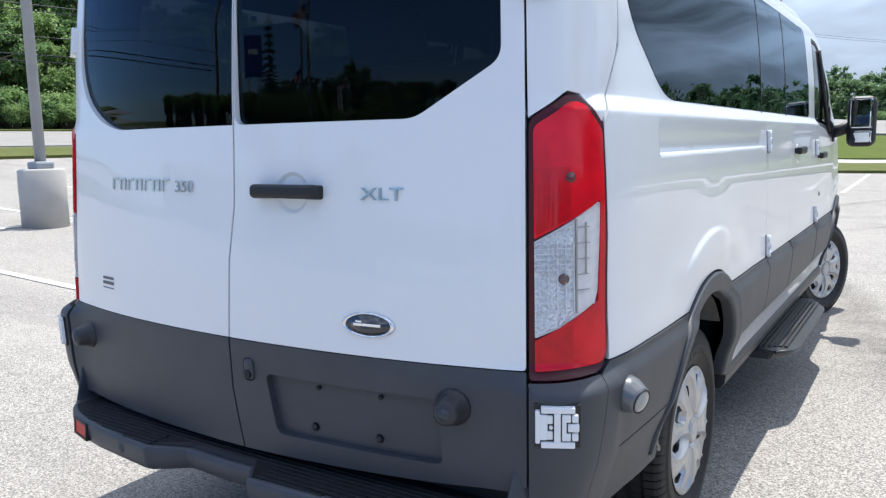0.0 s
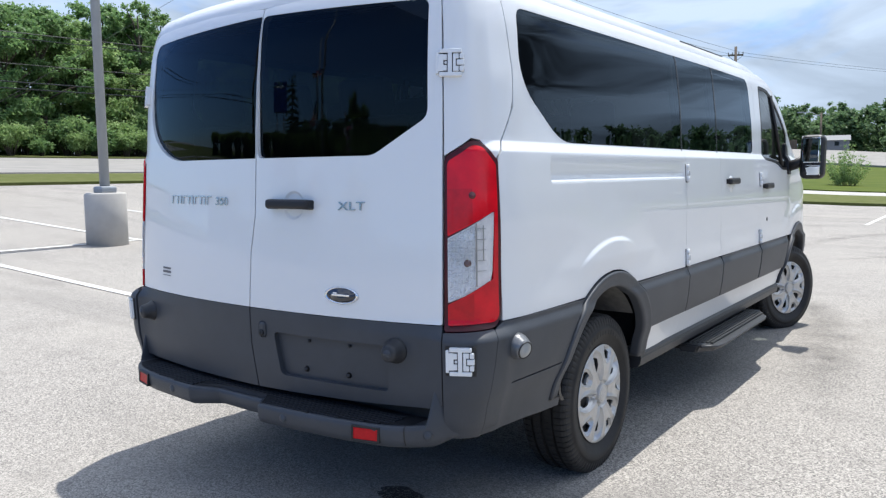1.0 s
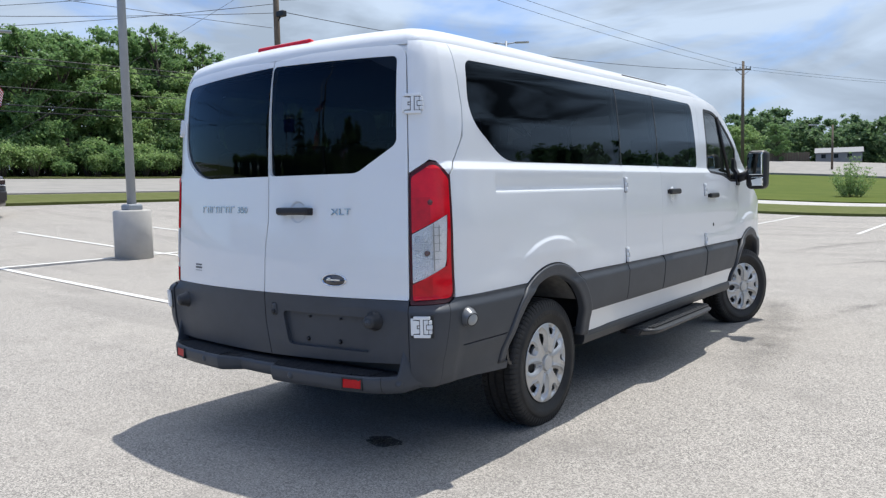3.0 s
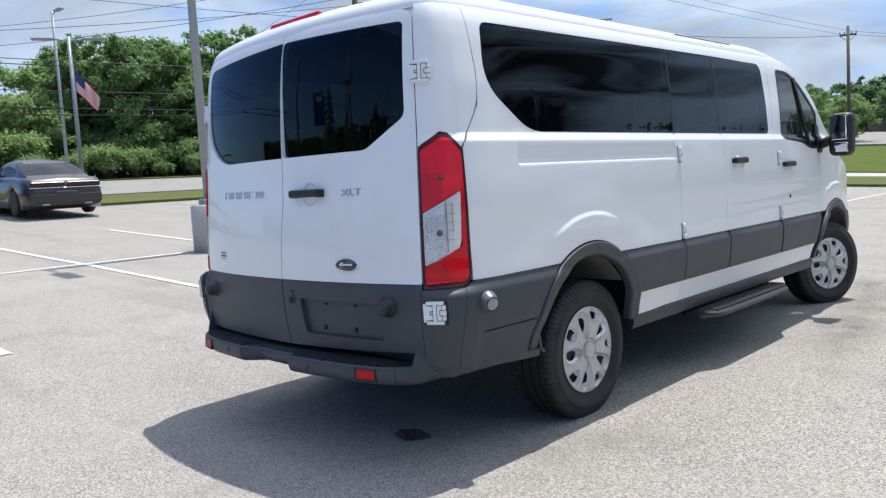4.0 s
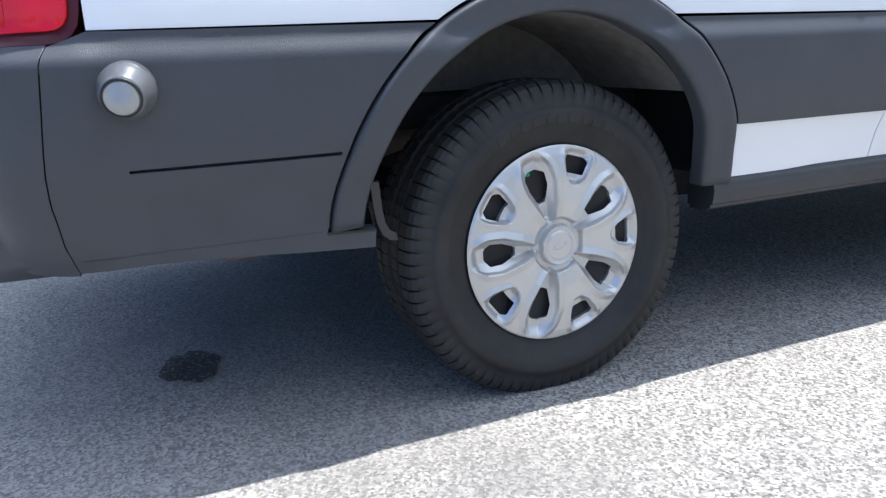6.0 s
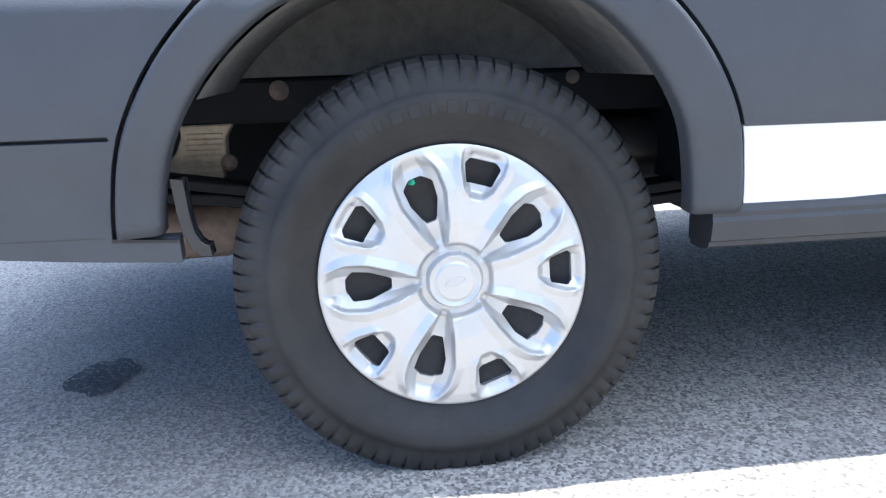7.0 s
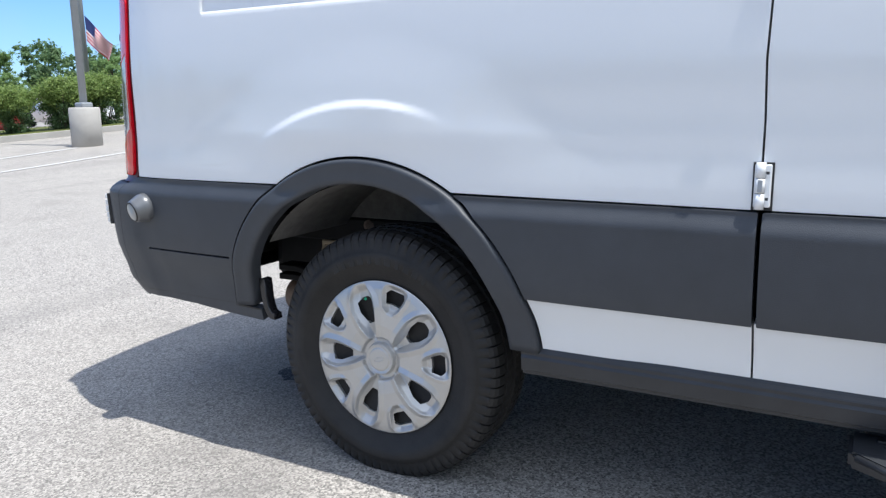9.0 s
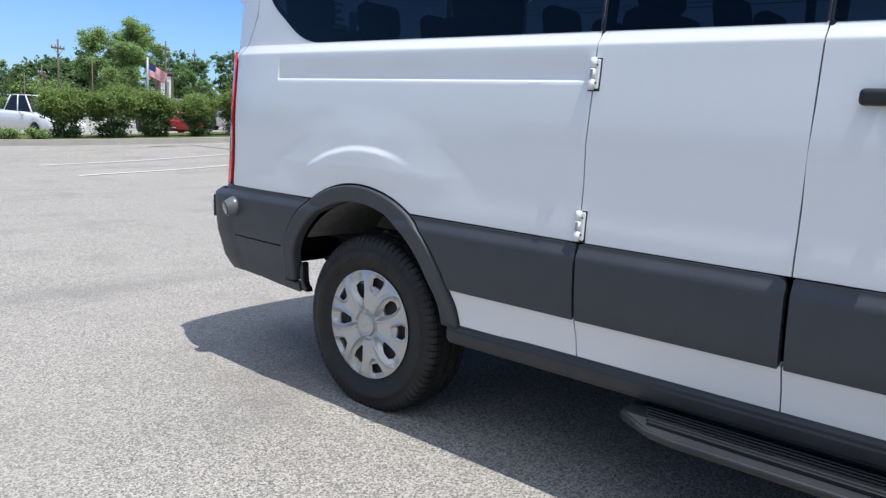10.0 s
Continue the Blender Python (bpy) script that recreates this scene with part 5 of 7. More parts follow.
for x in sorted(list(np.linspace(-0.80, 0.80, 41)) + [-0.274, -0.27, -0.17, -0.166, 0.090, 0.095, 0.16, 0.164]):
    half_w = bumper_out(x) + 0.034
    pad.append([bm.verts.new((x, -1.052, 0.4805)), bm.verts.new((x, half_w + 0.012 - 0.014, 0.4805)), bm.verts.new((x, half_w - 0.014, 0.4812 - 0.012 * notch_at(x)))])
for a, b in zip(pad, pad[1:]):
    for k in range(2):
        bm.faces.new((a[k], a[k + 1], b[k + 1], b[k]))
bmesh.ops.recalc_face_normals(bm, faces=bm.faces)
part("step_sheet", bm, M_TREAD, bump, "thin dark sheet over the step")
for k in range(9):
    y = -1.09 - 0.0195 * k
    half = float(np.interp(-y, [1.16, 1.19, 1.215, 1.245, 1.27], [0.78, 0.74, 0.66, 0.46, 0.20])) - 0.05
    spans = ((-half, -0.27), (0.17, half)) if y < -1.175 else ((-half, half),)
    for x0, x1 in spans:
        if x1 - x0 < 0.05:
            continue
        bm = bmesh.new()
        box(bm, x0, x1, y - 0.006, y + 0.006, 0.472, 0.4845, 0.0015, 1)
        part("tread_rib", bm, M_TREAD, bump)
for x in (-0.785, 0.785):
    bm = bmesh.new()
    line = []
    for xx in (x - 0.0017, x + 0.0017):
        pr = bumper_profile(xx)[1:8]
        line.append([bm.verts.new((xx, yy - (0.0008 if k > 1 else 0.0), zz + (0.0008 if k < 3 else -0.0006 if k > 5 else 0.0))) for k, (yy, zz) in enumerate(pr)])
    for k in range(6):
        bm.faces.new((line[0][k], line[1][k], line[1][k + 1], line[0][k + 1]))
    part("bumper_seam", bm, M_BLACK, bump)
for x in (-0.66, 0.655):
    y = bumper_out(x)
    bm = bmesh.new()
    box(bm, -0.048, 0.048, -0.0025, 0.01, -0.021, 0.021, 0.003, 2)
    m = pose(x, y, 0.445, -4, 0, 14 * (1 if x > 0 else -1))
    rf = part("reflector", moved(bm, m), M_REFLEX, bump, "red bumper reflector")
    b2 = bmesh.new()
    for x0, x1, z0, z1 in ((-0.055, -0.047, -0.028, 0.028), (0.047, 0.055, -0.028, 0.028), (-0.048, 0.048, 0.020, 0.028), (-0.048, 0.048, -0.028, -0.020)):
        box(b2, x0, x1, -0.0050, 0.012, z0, z1, 0.0015, 1)
    part("reflector_frame", moved(b2, m), M_BLACK, rf)
for x in (-0.40, -0.845, 0.29, 0.845):
    y = bumper_out(x)
    bm = bmesh.new()
    lathe(bm, [(-0.006, 0.017), (0.004, 0.016), (0.006, 0.012), (0.0065, 0.0)], "z", 18)
    part("parking_sensor", moved(bm, pose(x, y + 0.003, 0.446, 90, 0, 0 if abs(x) < 0.5 else math.copysign(38, x))), M_CLAD, bump)


# wheels
WHEEL = {}


def wheel(name, sg, y, turn=0.0):
    w = new(name)
    w.parent = van
    w.matrix_world = pose(0.868 * sg, y, 0.344, 0, 0, (0 if sg > 0 else 180) + turn)
    prof = [(-0.095, 0.21), (-0.112, 0.26), (-0.114, 0.305), (-0.100, 0.338), (-0.086, 0.3485), (-0.055, 0.351), (-0.0535, 0.338), (-0.0435, 0.338), (-0.042, 0.352), (-0.012, 0.3525), (-0.0095, 0.338), (0.0095, 0.338), (0.012, 0.3525),
            (0.042, 0.352), (0.0435, 0.338), (0.0535, 0.338), (0.055, 0.351), (0.086, 0.3485), (0.097, 0.3415), (0.1035, 0.332), (0.1045, 0.329), (0.1095, 0.310), (0.1125, 0.296), (0.1135, 0.2955), (0.1145, 0.285), (0.1135, 0.262), (0.110, 0.2600), (0.106, 0.238), (0.1035, 0.2365), (0.100, 0.229), (0.085, 0.21)]

    prof = [(a, r * 1.0215 if r > 0.23 else r) for a, r in prof]
    lugs = 78
    turns = [2 * math.pi * (k + o) / lugs for k in range(lugs) for o in (0.0, 0.42, 0.82, 0.845, 0.975)]

    def notch(j, k):
        low = k % 5 in (3, 4)
        if j in (4, 17, 18, 19, 20) and low:
            return -0.0075
        if j in (5, 8, 16) and low:
            return -0.003
        if j in (9, 12, 13) and (k + 2) % 5 in (3, 4):
            return -0.0025
        return 0.0
    bm = bmesh.new()
    lathe(bm, prof, "x", len(turns), wobble=notch, turns=turns)
    for v in bm.verts:
        v.co.z = max(v.co.z, -0.3435)
    for f in bm.faces:
        f.smooth = not any(abs(v.co.x) < 0.1005 and math.hypot(v.co.y, v.co.z) > 0.337 for v in f.verts)
    part("tyre", bm, M_RUBBER, w, "black all-season tyre")
    # raised sidewall lettering, as plain bars
    for k in range(11 if name == "rear_wheel" and sg > 0 else 0):
        a = radians(58 + 6.2 * k)
        b2 = bmesh.new()
        box(b2, -0.002, 0.0016, -0.010 if k % 3 else -0.006, 0.010 if k % 3 else 0.006, -0.011, 0.011, 0.001, 1)
        b2.transform(pose(0.1135, 0.279 * math.cos(a), 0.279 * math.sin(a), math.degrees(a) - 90))
        part("sidewall_bar", b2, M_RUBBER, w)
    # steel wheel behind the cover
    bm = bmesh.new()
    lathe(bm, [(-0.08, 0.21), (0.085, 0.215), (0.085, 0.20), (0.055, 0.19), (0.03, 0.12), (0.045, 0.06), (0.045, 0.0)], "x", 48)
    part("steel_rim", bm, M_RIMSTEEL, w, "dull grey steel rim")
    # wheel cover with five long and five short openings
    longs, shorts = [37.0 + 72 * k for k in range(5)], [2.5 + 72 * k for k in range(5)]

    def hole(a, pts):
        c, s = math.cos(radians(a)), math.sin(radians(a))
        return rounded([(r * c - t * s, r * s + t * c, 0.003) for r, t in pts], 0.003, 3)
    holes = [hole(a, ((0.102, -0.009), (0.138, -0.023), (0.166, -0.025), (0.178, -0.010), (0.178, 0.010), (0.166, 0.025), (0.138, 0.023), (0.102, 0.009))) for a in longs]
    holes += [hole(a, ((0.160, -0.021), (0.190, -0.030), (0.199, -0.022), (0.199, 0.022), (0.190, 0.030), (0.160, 0.021))) for a in shorts]
    rim_pts = [(0.221 * math.cos(t), 0.221 * math.sin(t)) for t in np.linspace(0, 2 * math.pi, 97)[:-1]]

    def cover_place(u, v):
        r, a = np.hypot(u, v), np.degrees(np.arctan2(v, u))
        h = np.interp(r, [0, 0.030, 0.034, 0.043, 0.047, 0.058, 0.064, 0.10, 0.15, 0.20, 0.218, 0.227], [0.118, 0.1175, 0.1145, 0.1180, 0.101, 0.102, 0.112, 0.1175, 0.116, 0.109, 0.104, 0.097])
        for k, A in enumerate(longs):
            da = np.abs((a - A + 180) % 360 - 180)
            t = r * np.radians(da)
            # a long faceted pocket between two sharp ridges, from the hub to the rim
            wd = sum(np.interp(r + o, [0.05, 0.075, 0.10, 0.15, 0.185, 0.212, 0.222], [0.006, 0.017, 0.027, 0.041, 0.040, 0.026, 0.020]) for o in (-0.006, 0, 0.006)) / 3
            inside = step(0.050, 0.070, r) * step(0.220, 0.190, r)
            h = h - 0.034 * np.clip(1.0 - t / wd, 0, 0.60) * inside
            h = h + 0.0058 * np.clip(1.0 - np.abs(t - wd) / np.where(t > wd, 0.016, 0.006), 0, 1) * inside
        for k, A in enumerate(shorts):
            da = np.abs((a - A + 180) % 360 - 180)
            t = r * np.radians(da)
            wd = np.interp(r, [0.135, 0.155, 0.185, 0.205, 0.222], [0.010, 0.025, 0.037, 0.040, 0.036])
            inside = step(0.134, 0.150, r) * step(0.220, 0.200, r)
            h = h - 0.030 * np.clip(1.0 - t / wd, 0, 0.50) * inside
            h = h + 0.0042 * np.clip(1.0 - np.abs(t - wd) / np.where(t > wd, 0.012, 0.005), 0, 1) * inside
        return np.stack([h, u, v], -1)

    def cover_surface(u, v):
        e = 0.0012
        Pc = cover_place(u, v)
        N = np.cross(cover_place(u + e, v) - cover_place(u - e, v), cover_place(u, v + e) - cover_place(u, v - e))
        return Pc, N / np.linalg.norm(N, axis=1)[:, None]
    lines = list(np.arange(-0.2205, 0.2206, 0.0024))
    if "cover" not in WHEEL:
        WHEEL["cover"] = draped(filled([rim_pts] + holes, lines, lines), cover_surface, 0.0, 0.022, soft=0.003)
        WHEEL["cover"].materials.append(M_SILVER)
    part_mesh("wheel_cover", WHEEL["cover"], (), w, "silver plastic wheel cover with ten openings")
    bm = bmesh.new()
    oval = [(0.0175 * math.cos(t), 0.007 * math.sin(t)) for t in np.linspace(0, 2 * math.pi, 25)]
    tube(bm, [(0.1178, a * 0.95 + b * 0.3, b * 0.95 + a * 0.25) for a, b in oval], 0.0012, 6, cap=False)
    part("cap_emblem", bm, M_SILVER, w)
    bm = bmesh.new()
    tube(bm, [(0.07, 0.13 * math.cos(radians(112)), 0.165 * math.sin(radians(112))), (0.085, 0.175 * math.cos(radians(112)), 0.175 * math.sin(radians(112)))], 0.006, 8)
    part("valve_stem", bm, M_GREENCAP, w, "valve stem with a green cap")
    return w


wheel("rear_wheel", 1, 0.0)
wheel("rear_wheel", -1, 0.0)
wheel("front_wheel", 1, FRONT_Y + 0.03, -23)
wheel("front_wheel", -1, FRONT_Y + 0.03, -23)

# running gear seen behind the rear wheel
for sg in (1, -1):
    bm = bmesh.new()
    box(bm, 0.50 * sg if sg > 0 else -0.595, 0.595 if sg > 0 else -0.50, -1.0, 3.2, 0.582, 0.667, 0.006, 1)
    rail = part("frame_rail", bm, M_UNDER, van, "dark steel frame rail")
    for y, z, q in ((-0.290, 0.645, 1.25), (0.304, 0.652, 0.9)):
        bm = bmesh.new()
        lathe(bm, [(0.0, 0.016 * q), (0.004, 0.0155 * q), (0.005, 0.0095 * q), (0.013, 0.009 * q), (0.014, 0.0)], "x", 14)
        bm.transform(pose(0.595, y, z))
        if sg < 0:
            bm.transform(Matrix.Scale(-1, 4, (1, 0, 0)))
            bmesh.ops.reverse_faces(bm, faces=bm.faces)
        part("rail_bolt", bm, M_RUST, rail)
    for top, names in (((0.4895, 0.467, 0.405, 0.424, 0.450), "leaf_spring"), ((0.4575, 0.4435, 0.378, 0.399, 0.425), "helper_leaf")):
        bm = bmesh.new()
        rings = []
        for y in np.linspace(-0.62, 0.80, 41):
            z = float(np.interp(y, (-0.547, -0.406, 0.0, 0.45, 0.70), top))
            rings.append([bm.verts.new((x * sg, y, z + d)) for x, d in ((0.605, -0.0105), (0.672, -0.0105), (0.675, -0.0075), (0.675, 0.0075), (0.672, 0.0105), (0.605, 0.0105))])
        for A, B in zip(rings, rings[1:]):
            for k in range(6):
                bm.faces.new((A[k - 1], A[k], B[k], B[k - 1])).smooth = k in (0, 2)
        bm.faces.new(rings[0])
        bm.faces.new(rings[-1][::-1])
        bmesh.ops.recalc_face_normals(bm, faces=bm.faces)
        part(names, bm, M_UNDER, van, "dark steel leaf spring")
    # tan bump stop bracket with a stack of ribs
    shape = [(-0.488, 0.584), (-0.386, 0.584), (-0.402, 0.557), (-0.403, 0.515), (-0.416, 0.472), (-0.536, 0.492), (-0.500, 0.530), (-0.487, 0.560)]
    bm = bmesh.new()
    a_ = [bm.verts.new((0.600 * sg, y, z)) for y, z in shape]
    b_ = [bm.verts.new((0.555 * sg, y, z)) for y, z in shape]
    bm.faces.new(a_)
    bm.faces.new(b_[::-1])
    for k in range(len(shape)):
        bm.faces.new((a_[k - 1], a_[k], b_[k], b_[k - 1]))
    bmesh.ops.recalc_face_normals(bm, faces=bm.faces)
    bmesh.ops.bevel(bm, geom=bm.edges[:], offset=0.003, segments=1, affect='EDGES')
    brk = part("spring_bracket", bm, M_SPRING, van, "tan rubber spring bracket")
    for k in range(8):
        bm = bmesh.new()
        z = 0.488 + 0.0105 * k
        box(bm, 0.5985 * sg - 0.005, 0.5985 * sg + 0.005, -0.490 + 0.002 * k, -0.410 + 0.0006 * k, z, z + 0.0062, 0.002, 1)
        part("bracket_rib", bm, M_SPRING, brk)
    bm = bmesh.new()
    lathe(bm, [(0.0, 0.017), (0.010, 0.016), (0.012, 0.010), (0.020, 0.009), (0.021, 0.0)], "x", 12)
    bm.transform(pose(0.600, -0.398, 0.508) if sg > 0 else pose(-0.600, -0.398, 0.508, 0, 0, 180))
    part("bracket_bolt", bm, M_RUST, brk, "rusty bolt")
bm = bmesh.new()
tube(bm, [(-0.75, 0, 0.36), (-0.2, 0, 0.36), (-0.12, 0, 0.36), (0.12, 0, 0.36), (0.2, 0, 0.36), (0.75, 0, 0.36)], [0.045, 0.045, 0.14, 0.14, 0.045, 0.045], 14)
part("rear_axle", bm, M_UNDER, van, "dark rear axle")
bm = bmesh.new()
tube(bm, [(0, 0.12, 0.40), (0, 0.8, 0.42)], 0.035, 10)
part("drive_shaft", bm, M_UNDER, van, "dark drive shaft")
bm = bmesh.new()
tube(bm, [(0.50, 0.352, 0.505), (0.50, 0.366, 0.502), (0.50, 0.376, 0.497), (0.50, 0.46, 0.493), (0.50, 0.95, 0.493)], [0.030, 0.060, 0.066, 0.075, 0.075], 26)
part("silencer", bm, M_SILENCER, van, "blackened round exhaust silencer")
bm = bmesh.new()
tube(bm, [(0.47, 0.36, 0.52), (0.40, 0.1, 0.60), (0.42, -0.25, 0.52)], 0.034, 12)
part("exhaust", bm, M_RUST, van, "brown rusty exhaust pipe")
bm = bmesh.new()
tube(bm, [(0.44, -0.27, 0.45), (0.50, -0.36, 0.385), (0.545, -0.43, 0.363), (0.555, -0.60, 0.363), (0.555, -0.655, 0.363), (0.555, -0.665, 0.363)], [0.034, 0.048, 0.058, 0.058, 0.056, 0.030], 22)
part("tail_pipe", bm, M_RUST, van, "brown stained exhaust tail pipe")


# badges and lettering on the rear doors
def word(text, m, size, material, parent, name="lettering", depth=0.002, stretch=1.0):
    cu = bpy.data.curves.new(name, 'FONT')
    cu.body, cu.size, cu.extrude = text, size, depth
    cu.align_x, cu.align_y = 'CENTER', 'CENTER'
    ob = bpy.data.objects.new("tmp", cu)
    scene.collection.objects.link(ob)
    dg = bpy.context.evaluated_depsgraph_get()
    me = bpy.data.meshes.new_from_object(ob.evaluated_get(dg))
    bpy.data.objects.remove(ob)
    me.transform(m @ Matrix.Diagonal((stretch, 1, 1, 1)))
    me.materials.clear()
    return part_mesh(name, me, material, parent)


word("XLT", on_skin(SX(0.515), 1.222, 0.003), 0.044, M_LETTER, doors[1], stretch=1.5)
word("350", on_skin(SX(-0.175), 1.232, 0.003), 0.046, M_LETTER, doors[-1], stretch=1.25)
# model name as plain bars
for k in range(7):
    x = -0.545 + 0.047 * k
    bm = bmesh.new()
    box(bm, -0.018, 0.018, 0.012, 0.018, 0, 0.004, 0.001, 1)
    box(bm, -0.017, -0.010, -0.018, 0.012, 0, 0.004, 0.001, 1)
    if k % 2:
        box(bm, 0.010, 0.017, -0.018, 0.012, 0, 0.004, 0.001, 1)
    part("name_bar", moved(bm, on_skin(SX(x), 1.236, 0.001)), M_LETTER, doors[-1], "chrome bar")
# oval maker's badge, plain
bm = bmesh.new()
lathe(bm, [(-0.002, 0.075), (0.004, 0.074), (0.007, 0.069), (0.005, 0.066), (0.004, 0.0)], "z", 48)
for v in bm.verts:
    v.co.y *= 0.42
ov = part("oval_badge", moved(bm, on_skin(SX(0.478), 0.902, 0.0)), M_CHROME, van, "chrome-rimmed dark oval badge")
bm = bmesh.new()
lathe(bm, [(0.004, 0.0635), (0.0062, 0.0625), (0.0072, 0.0)], "z", 48)
for v in bm.verts:
    v.co.y *= 0.40
part("badge_field", moved(bm, on_skin(SX(0.478), 0.902, 0.0)), M_BADGE, ov, "dark blue badge field")
bm = bmesh.new()
box(bm, -0.040, 0.038, -0.0035, 0.0035, 0.006, 0.0085, 0.001, 1)
box(bm, -0.034, -0.016, 0.005, 0.010, 0.006, 0.0085, 0.001, 1)
part("badge_bar", moved(bm, on_skin(SX(0.478), 0.902, 0.0)), M_CHROME, ov)
# dealer decal as plain bars
for dz, w, h in ((0.016, 0.036, 0.008), (0.0, 0.038, 0.010), (-0.016, 0.036, 0.003)):
    bm = bmesh.new()
    box(bm, -w, w, -h / 2, h / 2, 0, 0.001)
    part("decal_bar", moved(bm, on_skin(SX(-0.605), 0.915 + dz, 0.0006)), M_DECAL, doors[-1], "dark grey decal bar")

# ---- on the ground ----
bm = bmesh.new()
cs = [(0.42 + (0.105 + 0.010 * math.sin(3 * a) + 0.006 * math.sin(7 * a + 1) + 0.006 * math.sin(13 * a)) * math.cos(a), -0.76 + (0.075 + 0.009 * math.sin(4 * a)) * math.sin(a)) for a in np.linspace(0, 2 * math.pi, 121)[:-1]]
v0 = [bm.verts.new((x, y, 0.005)) for x, y in cs]
vc = bm.verts.new((0.42, -0.76, 0.005))
for k in range(len(v0)):
    bm.faces.new((v0[k - 1], v0[k], vc))
me = bpy.data.meshes.new("oil_stain")
bm.to_mesh(me)
bm.free()
me.materials.append(M_OIL)
tagged(new("oil_stain", me), "dark round oil stain on the asphalt", "stain", kind="structure")


M_MARK = mat("tyre_rubber_mark", (0.10, 0.095, 0.09), 0.85, var=0.2, scale=20, spec=0.2)


def faded(m, most):
    """Rubber that thins out to the edges of its band and in patches."""
    nt = m.node_tree
    uv, sp, n, r = (nt.nodes.new(k) for k in ("ShaderNodeUVMap", "ShaderNodeSeparateXYZ", "ShaderNodeTexNoise", "ShaderNodeMapRange"))
    tc, mu = nt.nodes.new("ShaderNodeTexCoord"), nt.nodes.new("ShaderNodeMath")
    n.inputs["Scale"].default_value, n.inputs["Detail"].default_value = 3.5, 12.0
    r.inputs["From Min"].default_value, r.inputs["From Max"].default_value = 0.30, 0.80
    r.inputs["To Max"].default_value = most
    mu.operation = 'MULTIPLY'
    nt.links.new(uv.outputs["UV"], sp.inputs["Vector"])
    nt.links.new(tc.outputs["Object"], n.inputs["Vector"])
    nt.links.new(n.outputs["Fac"], r.inputs["Value"])
    nt.links.new(r.outputs["Result"], mu.inputs[0])
    nt.links.new(sp.outputs["X"], mu.inputs[1])
    nt.links.new(mu.outputs["Value"], nt.nodes["Principled BSDF"].inputs["Alpha"])


faded(M_MARK, 0.48)


def tyre_mark(ends, bend, width):
    """A faint curved band of rubber from one end to the other, bowed sideways by bend."""
    (x0, y0), (x1, y1) = ends
    bm = bmesh.new()
    lay = bm.loops.layers.uv.new("UVMap")
    L = math.hypot(x1 - x0, y1 - y0)
    nx, ny = -(y1 - y0) / L, (x1 - x0) / L
    rows = []
    n = 28
    for k in range(n + 1):
        t = k / n
        b = bend * 4 * t * (1 - t)
        x, y = x0 + (x1 - x0) * t + nx * b, y0 + (y1 - y0) * t + ny * b
        rows.append([bm.verts.new((x + nx * q * width, y + ny * q * width, hz(x, y) + 0.006)) for q in (-0.5, 0, 0.5)])
    for k in range(n):
        for q in (0, 1):
            f = bm.faces.new((rows[k][q], rows[k][q + 1], rows[k + 1][q + 1], rows[k + 1][q]))
            for lp in f.loops:
                here = [(kk, qq) for kk in (k, k + 1) for qq in (q, q + 1) if rows[kk][qq] is lp.vert][0]
                lp[lay].uv = ((1.0 if here[1] == 1 else 0.0) * min(1.0, 5 * here[0] / n, 5 * (n - here[0]) / n), here[0] / n)
    bmesh.ops.recalc_face_normals(bm, faces=bm.faces)
    me = bpy.data.meshes.new("tyre_mark")
    bm.to_mesh(me)
    bm.free()
    me.materials.append(M_MARK)
    tagged(new("tyre_mark", me), "faint curved dark tyre mark on the asphalt", "tyre mark", kind="structure")


for ends, bend, width in ((((0.70, 5.6), (1.55, 1.6)), 0.16, 0.55), (((-5.5, 21.2), (4.5, 20.6)), -0.7, 0.5), (((-4.5, 19.6), (6.0, 18.4)), -0.5, 0.3), (((-0.5, 10.6), (5.0, 19.6)), 1.5, 0.45), (((0.2, 9.0), (7.0, 13.0)), 1.1, 0.35),
                          (((0.4, 10.9), (6.0, 5.0)), 1.0, 0.3), (((1.45, 3.8), (5.5, 9.0)), 1.0, 0.3), (((2.0, 3.4), (6.5, 7.6)), 0.9, 0.28)):
    tyre_mark(ends, bend, width)


def stripe(x0, y0, x1, y1, w=0.10):
    n = max(2, int(abs(x1 - x0) + abs(y1 - y0)) * 2)
    d = Vector((x1 - x0, y1 - y0)).normalized()
    nn = Vector((-d.y, d.x)) * w / 2
    bm = bmesh.new()
    prev = None
    for k in range(n + 1):
        t = k / n
        x, y = x0 + (x1 - x0) * t, y0 + (y1 - y0) * t
        pair = [bm.verts.new((x + q * nn.x, y + q * nn.y, hz(x + q * nn.x, y + q * nn.y) + 0.008)) for q in (1, -1)]
        if prev:
            bm.faces.new((prev[0], prev[1], pair[1], pair[0]))
        prev = pair
    bmesh.ops.recalc_face_normals(bm, faces=bm.faces)
    me = bpy.data.meshes.new("parking_line")
    bm.to_mesh(me)
    bm.free()
    me.materials.append(M_WHITE)
    return tagged(new("parking_line", me), "worn white painted parking line", "line", "parking lines", kind="structure")


for y in (-1.4, 1.35, 4.1, 6.85, 9.6):
    stripe(-13.6, y - 0.45, -9.05, y - 0.05)
    stripe(-9.0, y - 0.02, -3.7 if y < 0 else -4.4, y + 0.03)
stripe(-9.0, -7.0, -9.0, 11.0)
for x in (-3.5, -0.2, 3.0, 6.2):
    stripe(x, 17.6, x - 0.1, 27.2)
for k, y in enumerate((-10.2, -12.2)):
    stripe(-2.4 - 0.2 * k, y, -7.5, y - 0.9)

